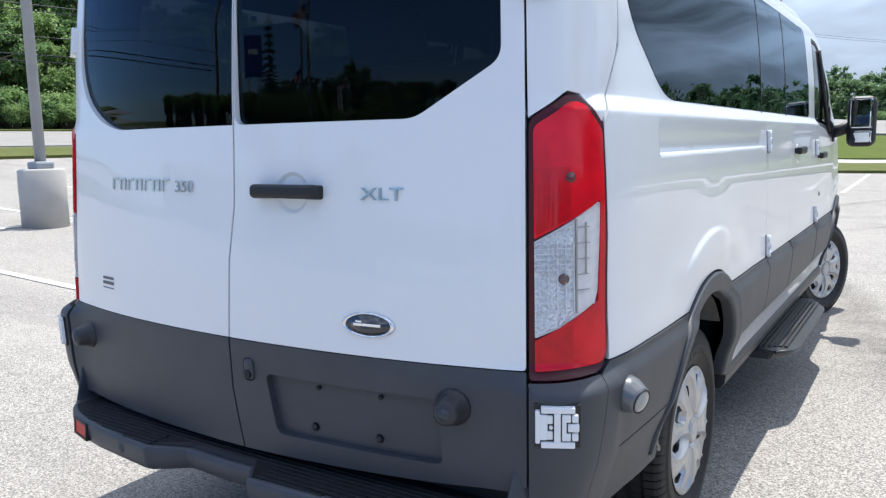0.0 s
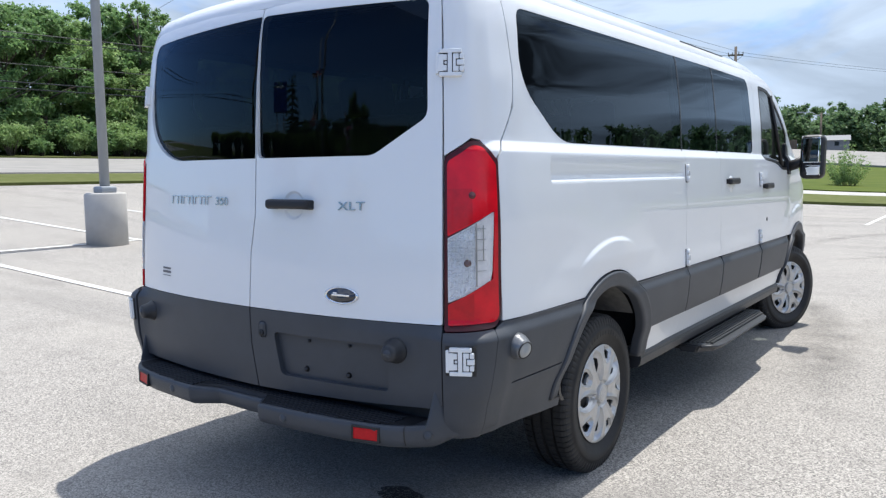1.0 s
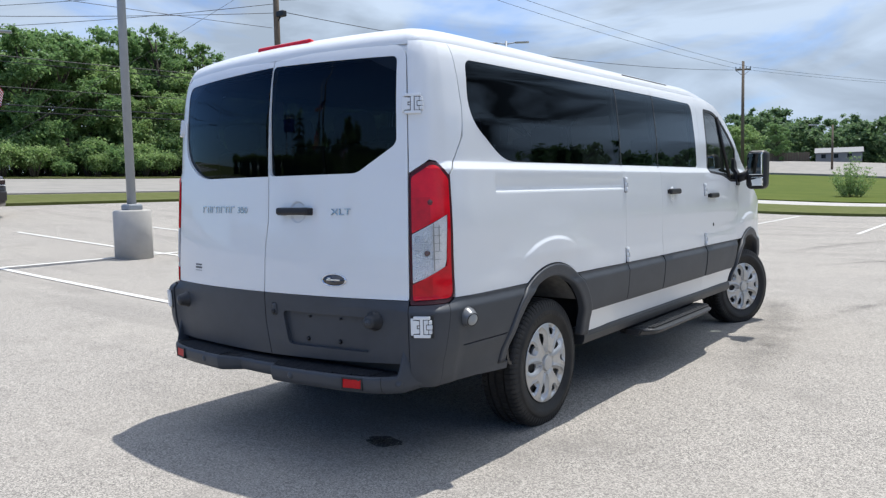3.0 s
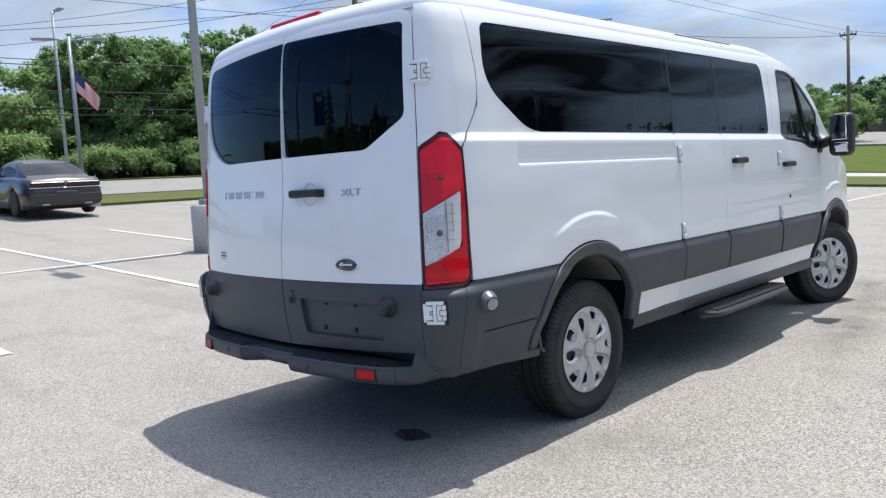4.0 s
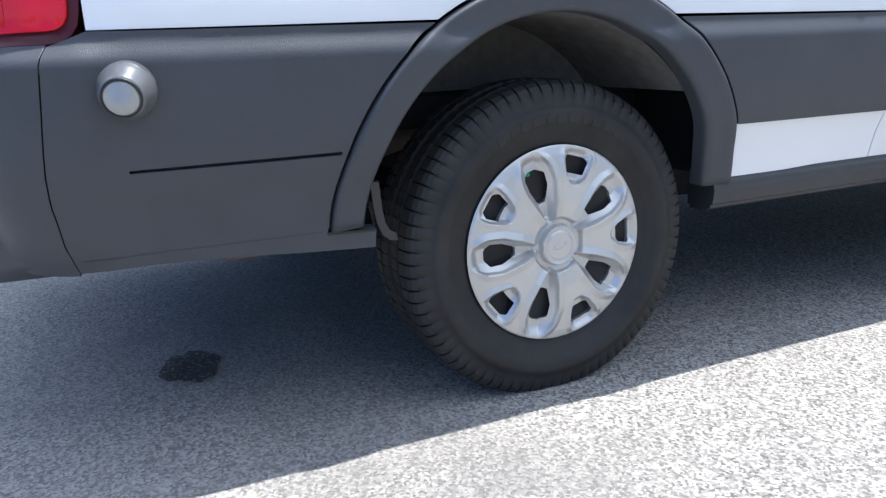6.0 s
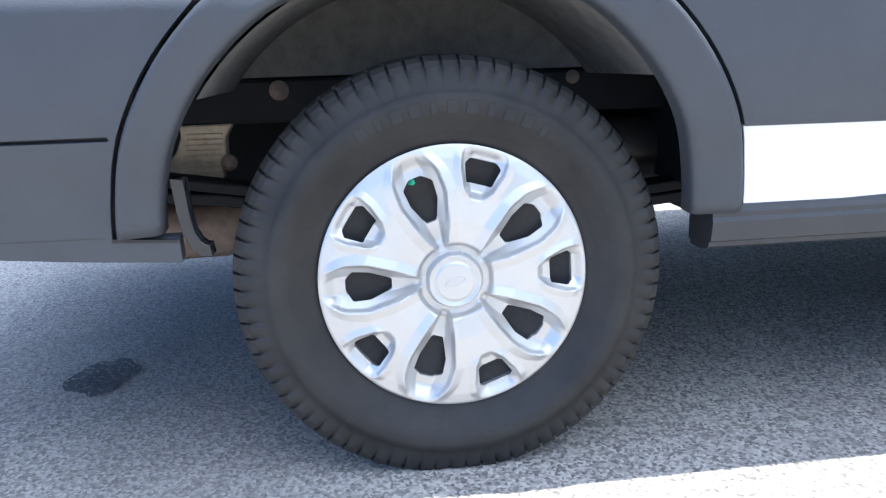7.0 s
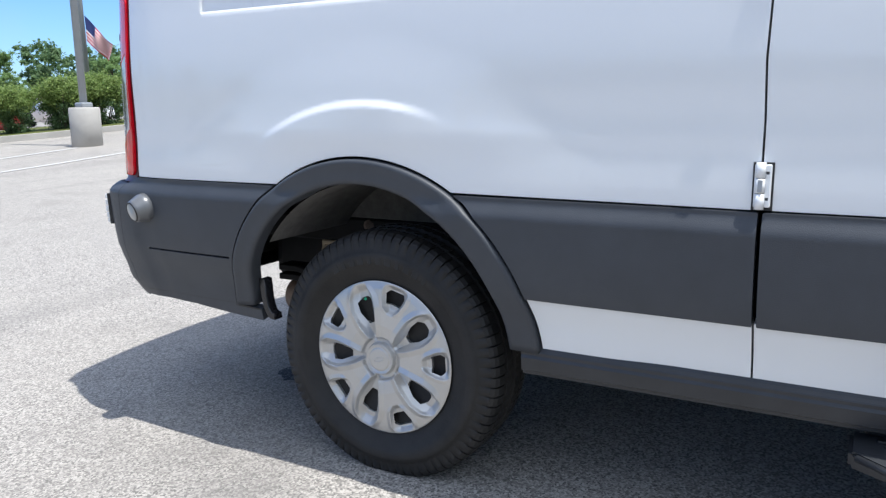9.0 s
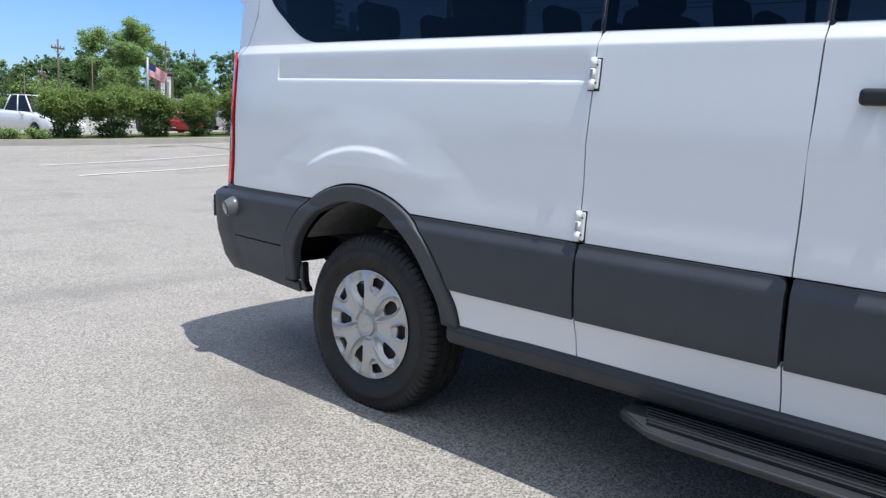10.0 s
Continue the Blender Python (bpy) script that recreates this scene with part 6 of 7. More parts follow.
# ---- grass, kerbs, roads ----
sheet("grass_strip", list(np.linspace(-26, -21, 11)), list(np.linspace(-30, 28, 30)), 0.09, M_GRASS, "mown grass verge beside the parking lot", "grass", skirt=0.2)
sheet("road", list(np.linspace(-49, -28, 22)), list(np.linspace(-120, 140, 66)), 0.05, M_ROAD, "pale concrete road beside the lot", "road", skirt=0.1)
sheet("far_bank", list(np.linspace(-120, -50.5, 36)), list(np.linspace(-140, 140, 71)), 0.10, M_GRASS, "rough grass bank below the trees", "grass", skirt=0.2)
sheet("front_verge", list(np.linspace(-21, 60, 42)), list(np.linspace(28.2, 34.5, 5)), 0.10, M_GRASS, "mown grass verge ahead of the lot", "grass", skirt=0.2)
sheet("front_path", list(np.linspace(-21, 60, 42)), list(np.linspace(34.7, 38.2, 4)), 0.07, M_CONCRETE, "pale concrete footpath", "pavement", skirt=0.2)
sheet("front_field", list(np.linspace(-26, 90, 60)), list(np.linspace(38.4, 110, 40)), 0.12, M_FIELD, "wide green mown field", "grass", skirt=0.2)
sheet("far_ground", list(np.linspace(-400, 400, 90)), list(np.linspace(150, 396, 30)), 0.15, M_GRASS, "far green ground under the woods", "grass", skirt=0.2)


# ---- trees ----
def leaf_material(name, c1, c2):
    m = bpy.data.materials.new(name)
    m.use_nodes = True
    nt = m.node_tree
    b = nt.nodes["Principled BSDF"]
    g = nt.nodes.new("ShaderNodeNewGeometry")
    x = nt.nodes.new("ShaderNodeMix")
    x.data_type = 'RGBA'
    x.inputs["A"].default_value, x.inputs["B"].default_value = (*c1, 1), (*c2, 1)
    nt.links.new(g.outputs["Random Per Island"], x.inputs["Factor"])
    nt.links.new(x.outputs["Result"], b.inputs["Base Color"])
    b.inputs["Roughness"].default_value = 0.55
    b.inputs["Specular IOR Level"].default_value = 0.3
    t = nt.nodes.new("ShaderNodeBsdfTranslucent")
    nt.links.new(x.outputs["Result"], t.inputs["Color"])
    s = nt.nodes.new("ShaderNodeMixShader")
    s.inputs["Fac"].default_value = 0.5
    nt.links.new(b.outputs["BSDF"], s.inputs[1])
    nt.links.new(t.outputs["BSDF"], s.inputs[2])
    nt.links.new(s.outputs["Shader"], nt.nodes["Material Output"].inputs["Surface"])
    return m


LEAVES = [leaf_material("leaf_mid", (0.150, 0.258, 0.086), (0.30, 0.415, 0.165)), leaf_material("leaf_light", (0.185, 0.30, 0.096), (0.355, 0.465, 0.19)), leaf_material("leaf_dark", (0.115, 0.218, 0.075), (0.235, 0.35, 0.13))]

HEDGE_LEAF = leaf_material("hedge_leaf", (0.135, 0.215, 0.055), (0.30, 0.38, 0.12))
FAR_LEAF = leaf_material("far_leaf", (0.092, 0.165, 0.070), (0.185, 0.270, 0.120))


def crown_mesh(rng, blobs, leaves, size):
    """Many small bent leaves scattered through overlapping clumps."""
    C = np.array([b[:3] for b in blobs])
    R = np.array([b[3] for b in blobs])
    w = R ** 2
    pick = rng.choice(len(blobs), leaves, p=w / w.sum())
    d = rng.normal(size=(leaves, 3))
    d /= np.linalg.norm(d, axis=1)[:, None]
    rad = R[pick] * np.minimum(1.55, 0.15 + np.abs(rng.normal(size=leaves)) * 0.62)
    c = C[pick] + d * rad[:, None] * np.array((1, 1, 0.72))
    n = d * 0.45 + rng.normal(size=(leaves, 3)) * 0.7 + np.array((0, 0, 0.5))
    n /= np.linalg.norm(n, axis=1)[:, None]
    u = np.cross(n, rng.normal(size=(leaves, 3)))
    u /= np.linalg.norm(u, axis=1)[:, None]
    v = np.cross(n, u)
    s = size * (0.6 + 0.8 * rng.random(leaves))[:, None]
    verts = np.stack([c - u * s, c - v * s * 0.55 + n * s * 0.12, c + u * s, c + v * s * 0.55 + n * s * 0.12], 1).reshape(-1, 3)
    me = bpy.data.meshes.new("crown")
    me.vertices.add(len(verts))
    me.vertices.foreach_set("co", verts.ravel())
    me.loops.add(leaves * 4)
    me.loops.foreach_set("vertex_index", np.arange(leaves * 4, dtype=np.int32))
    me.polygons.add(leaves)
    me.polygons.foreach_set("loop_start", np.arange(leaves, dtype=np.int32) * 4)
    me.update()
    return me


def tree(seed, tall, wide, leaf, leaves=24000, size=0.15, low=0.03):
    """A broadleaf tree: tapered trunk, forking limbs and a leafy crown with gaps."""
    rng = np.random.default_rng(seed)
    t = thing("tree", "tall green broadleaf tree in full summer leaf", "tree", group="trees")
    bm = bmesh.new()
    lean = rng.normal(size=2) * 0.03 * tall
    tube(bm, [(0, 0, -0.4), (lean[0] * 0.3, lean[1] * 0.3, tall * 0.3), (lean[0] * 0.7, lean[1] * 0.7, tall * 0.6), (lean[0], lean[1], tall * 0.9)], [0.028 * tall, 0.02 * tall, 0.012 * tall, 0.003 * tall], 8)
    blobs = []
    for k in range(30):
        a, h = rng.random() * 6.28, tall * (low + (0.97 - low) * ((k + rng.random()) / 30) ** 0.9)
        girth = math.sin(math.pi * min(0.97, max(0.10, (h / tall - low * 0.6) / (1.03 - low * 0.6)))) ** 0.6
        reach = wide * (0.25 + 0.95 * rng.random() ** 0.7) * girth
        p = (lean[0] * h / tall + reach * math.cos(a), lean[1] * h / tall + reach * math.sin(a), h)
        if k % 2:
            tube(bm, [(lean[0] * 0.5, lean[1] * 0.5, h * 0.72), ((p[0]) * 0.5, p[1] * 0.5, h * 0.9), p], [0.008 * tall, 0.005 * tall, 0.002 * tall], 5)
        rr = wide * (0.14 + 0.15 * rng.random())
        blobs.append((*p, rr))
        for q in range(6):
            b = rng.random() * 6.28
            o = 0.7 + 0.9 * rng.random()
            blobs.append((p[0] + rr * o * math.cos(b), p[1] + rr * o * math.sin(b), p[2] + rr * (rng.random() - 0.45) * 1.7, rr * (0.35 + 0.40 * rng.random())))
    part("trunk", bm, M_BARK, t)
    part_mesh("crown", crown_mesh(rng, blobs, leaves, size), LEAVES[leaf], t)
    return t


def shrub(seed, r, h, leaf, leaves=6000, size=0.11, name="shrub", label="dense green leafy shrub", stem=True):
    rng = np.random.default_rng(seed)
    t = thing(name, label, name, group=name + "s")
    bm = bmesh.new()
    blobs = []
    for k in range(20):
        a, q = rng.random() * 6.28, rng.random() ** 0.5
        p = (r * 0.65 * q * math.cos(a), r * 0.65 * q * math.sin(a), h * (0.35 + 0.45 * rng.random()))
        tube(bm, [(p[0] * 0.15, p[1] * 0.15, -0.1), (p[0] * 0.6, p[1] * 0.6, p[2] * 0.6), p], [0.02 + 0.015 * r, 0.015, 0.006], 5)
        blobs.append((*p, min(r * 0.5, h * 0.42) * (0.42 + 0.4 * rng.random())))
    part("stem", bm, M_BARK, t)
    part_mesh("crown", crown_mesh(rng, blobs, leaves, size), LEAVES[leaf], t)
    return t


rs = np.random.default_rng(7)
kinds = [tree(11, 11.5, 3.6, 0), tree(12, 10.0, 3.8, 1), tree(13, 12.5, 3.4, 2), tree(14, 9.0, 3.6, 1, low=0.12), tree(15, 13.0, 3.9, 0)]
bushes = [shrub(21, 1.6, 2.6, 0), shrub(22, 2.0, 3.4, 1), shrub(23, 1.5, 2.0, 2)]
used = set()


def plant(pool, k, x, y, s, lift=0.0):
    src = pool[k % len(pool)]
    m = pose(x, y, hz(x, y) + lift, 0, 0, float(rs.random() * 360)) @ Matrix.Scale(s, 4)
    if src.name not in used:
        used.add(src.name)
        src.matrix_world = m
        return src
    c = copy_thing(src, pose(x, y, hz(x, y) + lift, 0, 0, float(rs.random() * 360)))
    c.scale = (s, s, s)
    return c


n = 0
for row, (dx, step_) in enumerate(((-57, 3.4), (-62, 3.9), (-68, 4.4))):
    y = 0.0
    while y < 95:
        plant(kinds, int(rs.integers(0, 5)), dx + rs.normal() * 1.2, y, (0.76 + 0.30 * rs.random() + 0.05 * row) * (0.74 if y < 20 else 1.0))
        y += step_ * (0.7 + 0.6 * rs.random())
lacy = [tree(61, 14.5, 2.5, 2, 9000, 0.13, low=0.30), tree(62, 13.5, 1.9, 0, 7000, 0.13, low=0.35)]
plant(lacy, 0, -60.0, 37.4, 0.93)
plant(lacy, 1, -61.0, 42.0, 0.94)
plant(lacy, 0, -62.0, 44.2, 0.84)
plant(lacy, 1, -60.5, 40.0, 0.97)
plant(lacy, 0, -64.0, 40.0, 0.86)
y = 0.0
while y < 90:
    plant(bushes, 1 + int(rs.integers(0, 2)), -52.6 + rs.normal() * 0.4, y, 0.5 + 0.35 * rs.random())
    plant(bushes, int(rs.integers(0, 3)), -54.0 + rs.normal() * 0.8, y, 0.8 + 0.6 * rs.random())
    y += 2.1 * (0.7 + 0.6 * rs.random())


# ---- lamp post on its concrete plinth ----
def plinth(parent, r=0.305, h=0.80):
    bm = bmesh.new()
    lathe(bm, [(-0.3, r), (h - 0.025, r), (h, r - 0.025), (h, 0.0)], "z", 40)
    return part("plinth", bm, M_CONCRETE, parent, "round cast concrete plinth")


def lamp_post(x, y, tall=9.0, arms=1):
    t = thing("lamp_post", "grey steel lamp post on a round concrete plinth", "lamp post", pose(x, y, hz(x, y)), "lamp posts")
    plinth(t)
    bm = bmesh.new()
    box(bm, -0.13, 0.13, -0.13, 0.13, 0.79, 0.90, 0.03, 2)
    part("base_cover", bm, M_STEEL, t)
    bm = bmesh.new()
    tube(bm, [(0, 0, 0.80), (0, 0, tall)], [0.075, 0.06], 14)
    part("pole", bm, M_STEEL, t)
    for k in range(arms):
        sgn = 1 if k == 0 else -1
        bm = bmesh.new()
        tube(bm, [(0, 0, tall - 0.15), (0.5 * sgn, 0, tall - 0.08)], 0.03, 8)
        box(bm, min(0.45 * sgn, 1.15 * sgn), max(0.45 * sgn, 1.15 * sgn), -0.13, 0.13, tall - 0.12, tall - 0.05, 0.025, 2)
        part("lamp_head", bm, M_STEEL, t)
    return t


lamp_post(-8.86, 3.42)


# ---- more of the setting: flags, poles, wires, hedge, cars, far buildings ----
M_RED = mat("flag_red", (0.50, 0.03, 0.045), 0.8)
M_FWHITE = mat("flag_white", (0.75, 0.73, 0.72), 0.8)
M_BLUE = mat("flag_blue", (0.03, 0.045, 0.16), 0.8)
M_WIRE = mat("dark_wire", (0.03, 0.03, 0.03), 0.6)
M_CARGREY = mat("dark_grey_car_paint", (0.022, 0.019, 0.022), 0.35, coat=0.6, metal=0.1, var=0.1)
M_CARWHITE = mat("white_car_paint", (0.72, 0.73, 0.74), 0.3, coat=1.0, var=0.04)
M_CARRED = mat("red_car_paint", (0.30, 0.012, 0.015), 0.3, coat=1.0, var=0.1)
M_CARGLASS = mat("car_window_glass", (0.010, 0.012, 0.014), 0.12, coat=0.0, spec=0.18)
M_ROOFW = mat("pale_metal_roof", (0.16, 0.163, 0.168), 0.6, var=0.1, scale=2)
M_SIDING = mat("grey_siding", (0.24, 0.24, 0.24), 0.8, var=0.2, scale=1.0)


def flag(parent, z, w=1.5, h=0.9, droop=0.62, turn=0.0):
    """A striped flag hanging slack from its pole."""
    bm = bmesh.new()
    nu, nv = 20, 13
    grid = []
    for i in range(nu + 1):
        u = i / nu
        row = []
        for j in range(nv + 1):
            v = j / nv
            x = 0.09 + w * u * (1 - droop * 0.55)
            zz = z - h * v - droop * w * u * (0.9 - 0.25 * v)
            y = 0.07 * math.sin(7 * u + 2.5 * v) * (0.3 + u) + 0.05 * math.sin(13 * u - 3 * v) * u
            row.append(bm.verts.new((x - 0.12 * v * u, y, zz)))
        grid.append(row)
    for i in range(nu):
        for j in range(nv):
            f = bm.faces.new((grid[i][j], grid[i + 1][j], grid[i + 1][j + 1], grid[i][j + 1]))
            f.smooth = True
            f.material_index = 2 if i < 8 and j < 7 else j % 2
    bm.transform(pose(0, 0, 0, 0, 0, turn))
    return part("flag", bm, [M_RED, M_FWHITE, M_BLUE], parent, "red and white striped flag with a blue field")


lampA = lamp_post(-24.2, 7.3, 5.6, 2)
lampA.matrix_world = pose(-24.2, 7.3, hz(-24.2, 7.3), 0, 0, 62)
flag(lampA, 4.5, 1.3, 0.75, 0.8, turn=10)
lamp_post(-34.6, 10.7, 8.3, 1)
lamp_post(18.5, 23.4, 7.6, 2)
lampF = lamp_post(-18.25, 30.1, 7.85, 2)
lampF.matrix_world = pose(-18.25, 30.1, hz(-18.25, 30.1), 0, 0, 32)
lampC = lamp_post(-7.9, -13.3, 9.0, 1)
flag(lampC, 4.4, 1.0, 0.62, turn=119)
lampD = lamp_post(-12.2, -18.9, 7.5, 1)
flag(lampD, 3.15, 1.2, 0.7, 0.75, turn=119)
lampE = lamp_post(-18.2, -37.5, 4.1, 0)
flag(lampE, 3.85, 1.25, 0.75, 0.45, turn=130)


def utility_pole(x, y, tall, cross=True, turn=0.0, arm=False, half=1.1, slim=1.0):
    t = thing("utility_pole", "weathered wooden utility pole with a crossarm", "utility pole", pose(x, y, hz(x, y), 0, 0, turn), "utility poles")
    bm = bmesh.new()
    tube(bm, [(0, 0, -0.3), (0, 0, tall)], [0.16 * slim, 0.11 * slim], 10)
    part("pole", bm, M_WOOD, t)
    if cross:
        bm = bmesh.new()
        box(bm, -half, half, -0.06, 0.06, tall - 0.75, tall - 0.62, 0.01, 1)
        tube(bm, [(-0.6, 0.05, tall - 0.7), (0, 0.08, tall - 1.2)], 0.02, 5)
        tube(bm, [(0.6, 0.05, tall - 0.7), (0, 0.08, tall - 1.2)], 0.02, 5)
        part("crossarm", bm, M_WOOD, t)
        for k in (-0.95 * half, -0.4 * half, 0.4 * half, 0.95 * half):
            bm = bmesh.new()
            lathe(bm, [(tall - 0.62, 0.03), (tall - 0.5, 0.05), (tall - 0.42, 0.03), (tall - 0.41, 0.0)], "z", 10, centre=(k, 0, 0))
            part("insulator", bm, M_STEEL, t)
    if arm:
        bm = bmesh.new()
        tube(bm, [(0, 0, tall - 0.6), (-1.2, 0, tall + 0.1), (-2.2, 0, tall + 0.15)], 0.05, 7)
        box(bm, -2.9, -2.1, -0.15, 0.15, tall + 0.05, tall + 0.2, 0.04, 2)
        part("lamp_arm", bm, M_STEEL, t)
    return t


def wire(a, b, sag, r=0.012):
    bm = bmesh.new()
    a, b = Vector(a), Vector(b)
    r *= 0.8
    tube(bm, [a.lerp(b, k / 16) - Vector((0, 0, sag * 4 * (k / 16) * (1 - k / 16))) for k in range(17)], r, 5)
    me = bpy.data.meshes.new("overhead_wire")
    bm.to_mesh(me)
    bm.free()
    me.materials.append(M_WIRE)
    return tagged(new("overhead_wire", me), "thin dark overhead wire between poles", "wire", "overhead wires")


pA = utility_pole(-23.3, 19.35, 13.0)
bm = bmesh.new()
box(bm, 0.1, 0.55, -0.12, 0.12, 7.75, 8.0, 0.03, 1)
tube(bm, [(0, 0, 7.5), (0.3, 0, 7.8)], 0.03, 6)
part("flood_lamp", bm, M_BLACK, pA, "black flood lamp")
utility_pole(-16.05, 63.6, 10.2, turn=20, half=0.6)
utility_pole(-27.0, -24.0, 12.5)
utility_pole(-17.5, 109.4, 6.7, False, 10, True)
utility_pole(-24.0, -62.4, 6.3, turn=30, half=0.75, slim=0.6)
utility_pole(-31.9, -60.0, 6.9, turn=30, half=0.55, slim=0.55)
utility_pole(-43.6, -74.8, 7.6, turn=30, half=0.35, slim=0.5)
utility_pole(-21.75, -60.0, 4.1, turn=30, half=0.35, slim=0.45)
utility_pole(-20.5, -60.0, 3.5, False, slim=0.4)
utility_pole(-25.6, -60.0, 5.0, False, slim=0.4)
# cables along the road: paired communication lines low down, power lines on the crossarms
for z, s_, r in ((4.40, 0.25, 0.026), (4.62, 0.25, 0.026), (5.25, 0.3, 0.016), (6.10, 0.3, 0.020), (6.32, 0.35, 0.020), (8.6, 0.5, 0.014), (13.1, 0.7, 0.014), (13.1, 0.8, 0.014)):
    dx = 0.5 if s_ == 0.7 else -0.3
    wire((-23.3 + dx, 19.35, z), (-27.0 + dx, -24.0, z + 0.35), s_, r)
wire((-23.3, 19.35, 9.3), (-16.05, 63.6, 10.8), 0.7, 0.02)
for dx, dz in ((-0.6, 0.0), (0.5, 0.1)):
    wire((-23.3 + dx, 19.35, 13.4 + dz), (-16.05 + dx, 63.6, 11.0), 0.5, 0.014)
    wire((-16.05 + dx, 63.6, 11.0), (14 + dx, 110, 11.0), 0.9, 0.014)
wire((-23.3, 19.35, 9.6), (-52, 2.0, 10.0), 0.6, 0.016)
wire((-23.3, 19.35, 10.6), (-52, 5.0, 11.5), 0.6, 0.016)
wire((-23.3, 19.0, 10.6), (-25.6, 5.2, 1.1), 0.0, 0.009)
wire((-23.3, 19.35, 9.2), (-46, -6.0, 9.4), 0.5, 0.016)
wire((-23.0, 19.35, 9.7), (10, 52, 15.0), 0.8, 0.018)
wire((-23.0, 19.35, 10.2), (16, 50, 16.2), 0.8, 0.014)

# low building, bush and field road ahead
b_h = thing("low_building", "low grey building with a pale metal roof", "building", pose(-20.5, 131, hz(-20.5, 131) + 2.0, 0, 0, 10) @ Matrix.Scale(0.62, 4))
bm = bmesh.new()
box(bm, -5.2, 5.2, -3.5, 3.5, -0.5, 2.0, 0.02, 1)
part("wall", bm, M_SIDING, b_h)
bm = bmesh.new()
vs_ = [bm.verts.new(p) for p in ((-5.5, -3.9, 1.95), (5.5, -3.9, 1.95), (5.5, 3.9, 1.95), (-5.5, 3.9, 1.95), (-5.5, 0, 3.3), (5.5, 0, 3.3))]
for f in ((0, 1, 5, 4), (2, 3, 4, 5), (1, 2, 5), (3, 0, 4), (3, 2, 1, 0)):
    bm.faces.new([vs_[k] for k in f])
part("roof", bm, M_ROOFW, b_h, "pale metal roof")
for x in (-3.4, -0.6, 2.4):
    bm = bmesh.new()
    box(bm, x - 0.5, x + 0.5, -3.54, -3.46, 0.6, 1.6, 0.01, 1)
    part("window", bm, M_CARGLASS, b_h)
fence = thing("board_fence", "brown weathered board fence", "fence", pose(-25.5, 127, hz(-25.5, 127) + 1.7, 0, 0, 8))
for k in range(19):
    bm = bmesh.new()
    box(bm, -6 + 0.4 * k, -5.63 + 0.4 * k, -0.02, 0.02, -0.4, 1.5 + 0.05 * math.sin(k * 2.3), 0.0)
    part("board", bm, M_WOOD, fence)
fr_ = sheet("field_road", list(np.linspace(-34, 120, 78)), list(np.linspace(100, 126, 14)), 0.35, M_ROAD, "pale road climbing beyond the field", "road", skirt=0.5)
for v in fr_.data.vertices:
    v.co.z += 0.058 * max(0.0, v.co.y - 101)


def young_bush(seed, r, h):
    """A loose young bush: many thin upright shoots with small pale leaves."""
    rng = np.random.default_rng(seed)
    t = thing("field_bush", "thin young light green bush on the field", "bush")
    bm = bmesh.new()
    blobs = []
    for k in range(34):
        a, q = rng.random() * 6.28, rng.random() ** 0.7
        tip = h * (1.0 - 0.55 * q) * (0.75 + 0.3 * rng.random())
        p = (r * q * math.cos(a), r * q * math.sin(a), tip)
        tube(bm, [(p[0] * 0.25, p[1] * 0.25, -0.1), (p[0] * 0.7, p[1] * 0.7, tip * 0.5), p], [0.014, 0.009, 0.003], 4)
        for f in (0.25, 0.42, 0.58, 0.74, 0.88, 1.0):
            w = 0.25 + 0.75 * f
            blobs.append((p[0] * w, p[1] * w, tip * f, 0.25 * (1.15 - 0.6 * f)))
    part("stem", bm, M_BARK, t)
    part_mesh("crown", crown_mesh(rng, blobs, 9000, 0.036), LEAVES[1], t)
    return t


young_bush(31, 1.25, 2.7).matrix_world = pose(-4.75, 45.0, hz(-4.75, 45.0))

# woods ahead, behind and to the right
def far_woods(name, label, places, seed, leaves=2600, size=0.30):
    """A far belt of trees as one mass of leaf clumps: places are (x, y, height, width)."""
    rng = np.random.default_rng(seed)
    blobs = []
    for x, y, tall, wide in places:
        z0 = hz(x, y)
        for k in range(34):
            h = tall * (0.04 + 0.93 * rng.random())
            reach = wide * (0.2 + 0.9 * rng.random() ** 0.7) * math.sin(math.pi * min(0.95, max(0.16, h / tall))) ** 0.6
            a = rng.random() * 6.28
            blobs.append((x + reach * math.cos(a), y + reach * math.sin(a), z0 + h, wide * (0.13 + 0.17 * rng.random())))
    me = crown_mesh(rng, blobs, leaves * len(places), size)
    me.materials.append(FAR_LEAF)
    return tagged(new(name, me), label, "woods", kind="stuff")


x, spots = -80.0, []
while x < 75:
    for row in range(3):
        spots.append((x + rs.normal() * 1.5, 138 + 8 * row + rs.normal() * 2 - 0.25 * x, (6.6 + 2.6 * rs.random() + 1.2 * row) * (1.15 if x < -34 else 1.0), 2.7 + 0.8 * rs.random()))
    x += 2.5 * (0.7 + 0.6 * rs.random())
far_woods("far_woods", "dense dark green belt of far trees beyond the field", spots, 71)
x = -70.0
while x < 75:
    if not -40 < x < -10:
        plant(bushes, int(rs.integers(0, 3)), x, 131 - 0.25 * x + rs.normal() * 2, 1.1 + 0.7 * rs.random())
    x += 3.4 * (0.7 + 0.6 * rs.random())
for x, y, s in ((-31.5, 100, 0.80), (-36, 102, 0.78), (-41, 98, 0.62), (-47, 100, 0.66), (-28, 106, 0.72), (-28.5, 128, 0.62)):
    plant(kinds, int(rs.integers(0, 5)), x, y, s)
full_tree = tree(18, 8.9, 3.3, 1, 80000, 0.095, low=0.14)
full_tree.matrix_world = pose(-33.3, -70.0, hz(-33.3, -70.0))
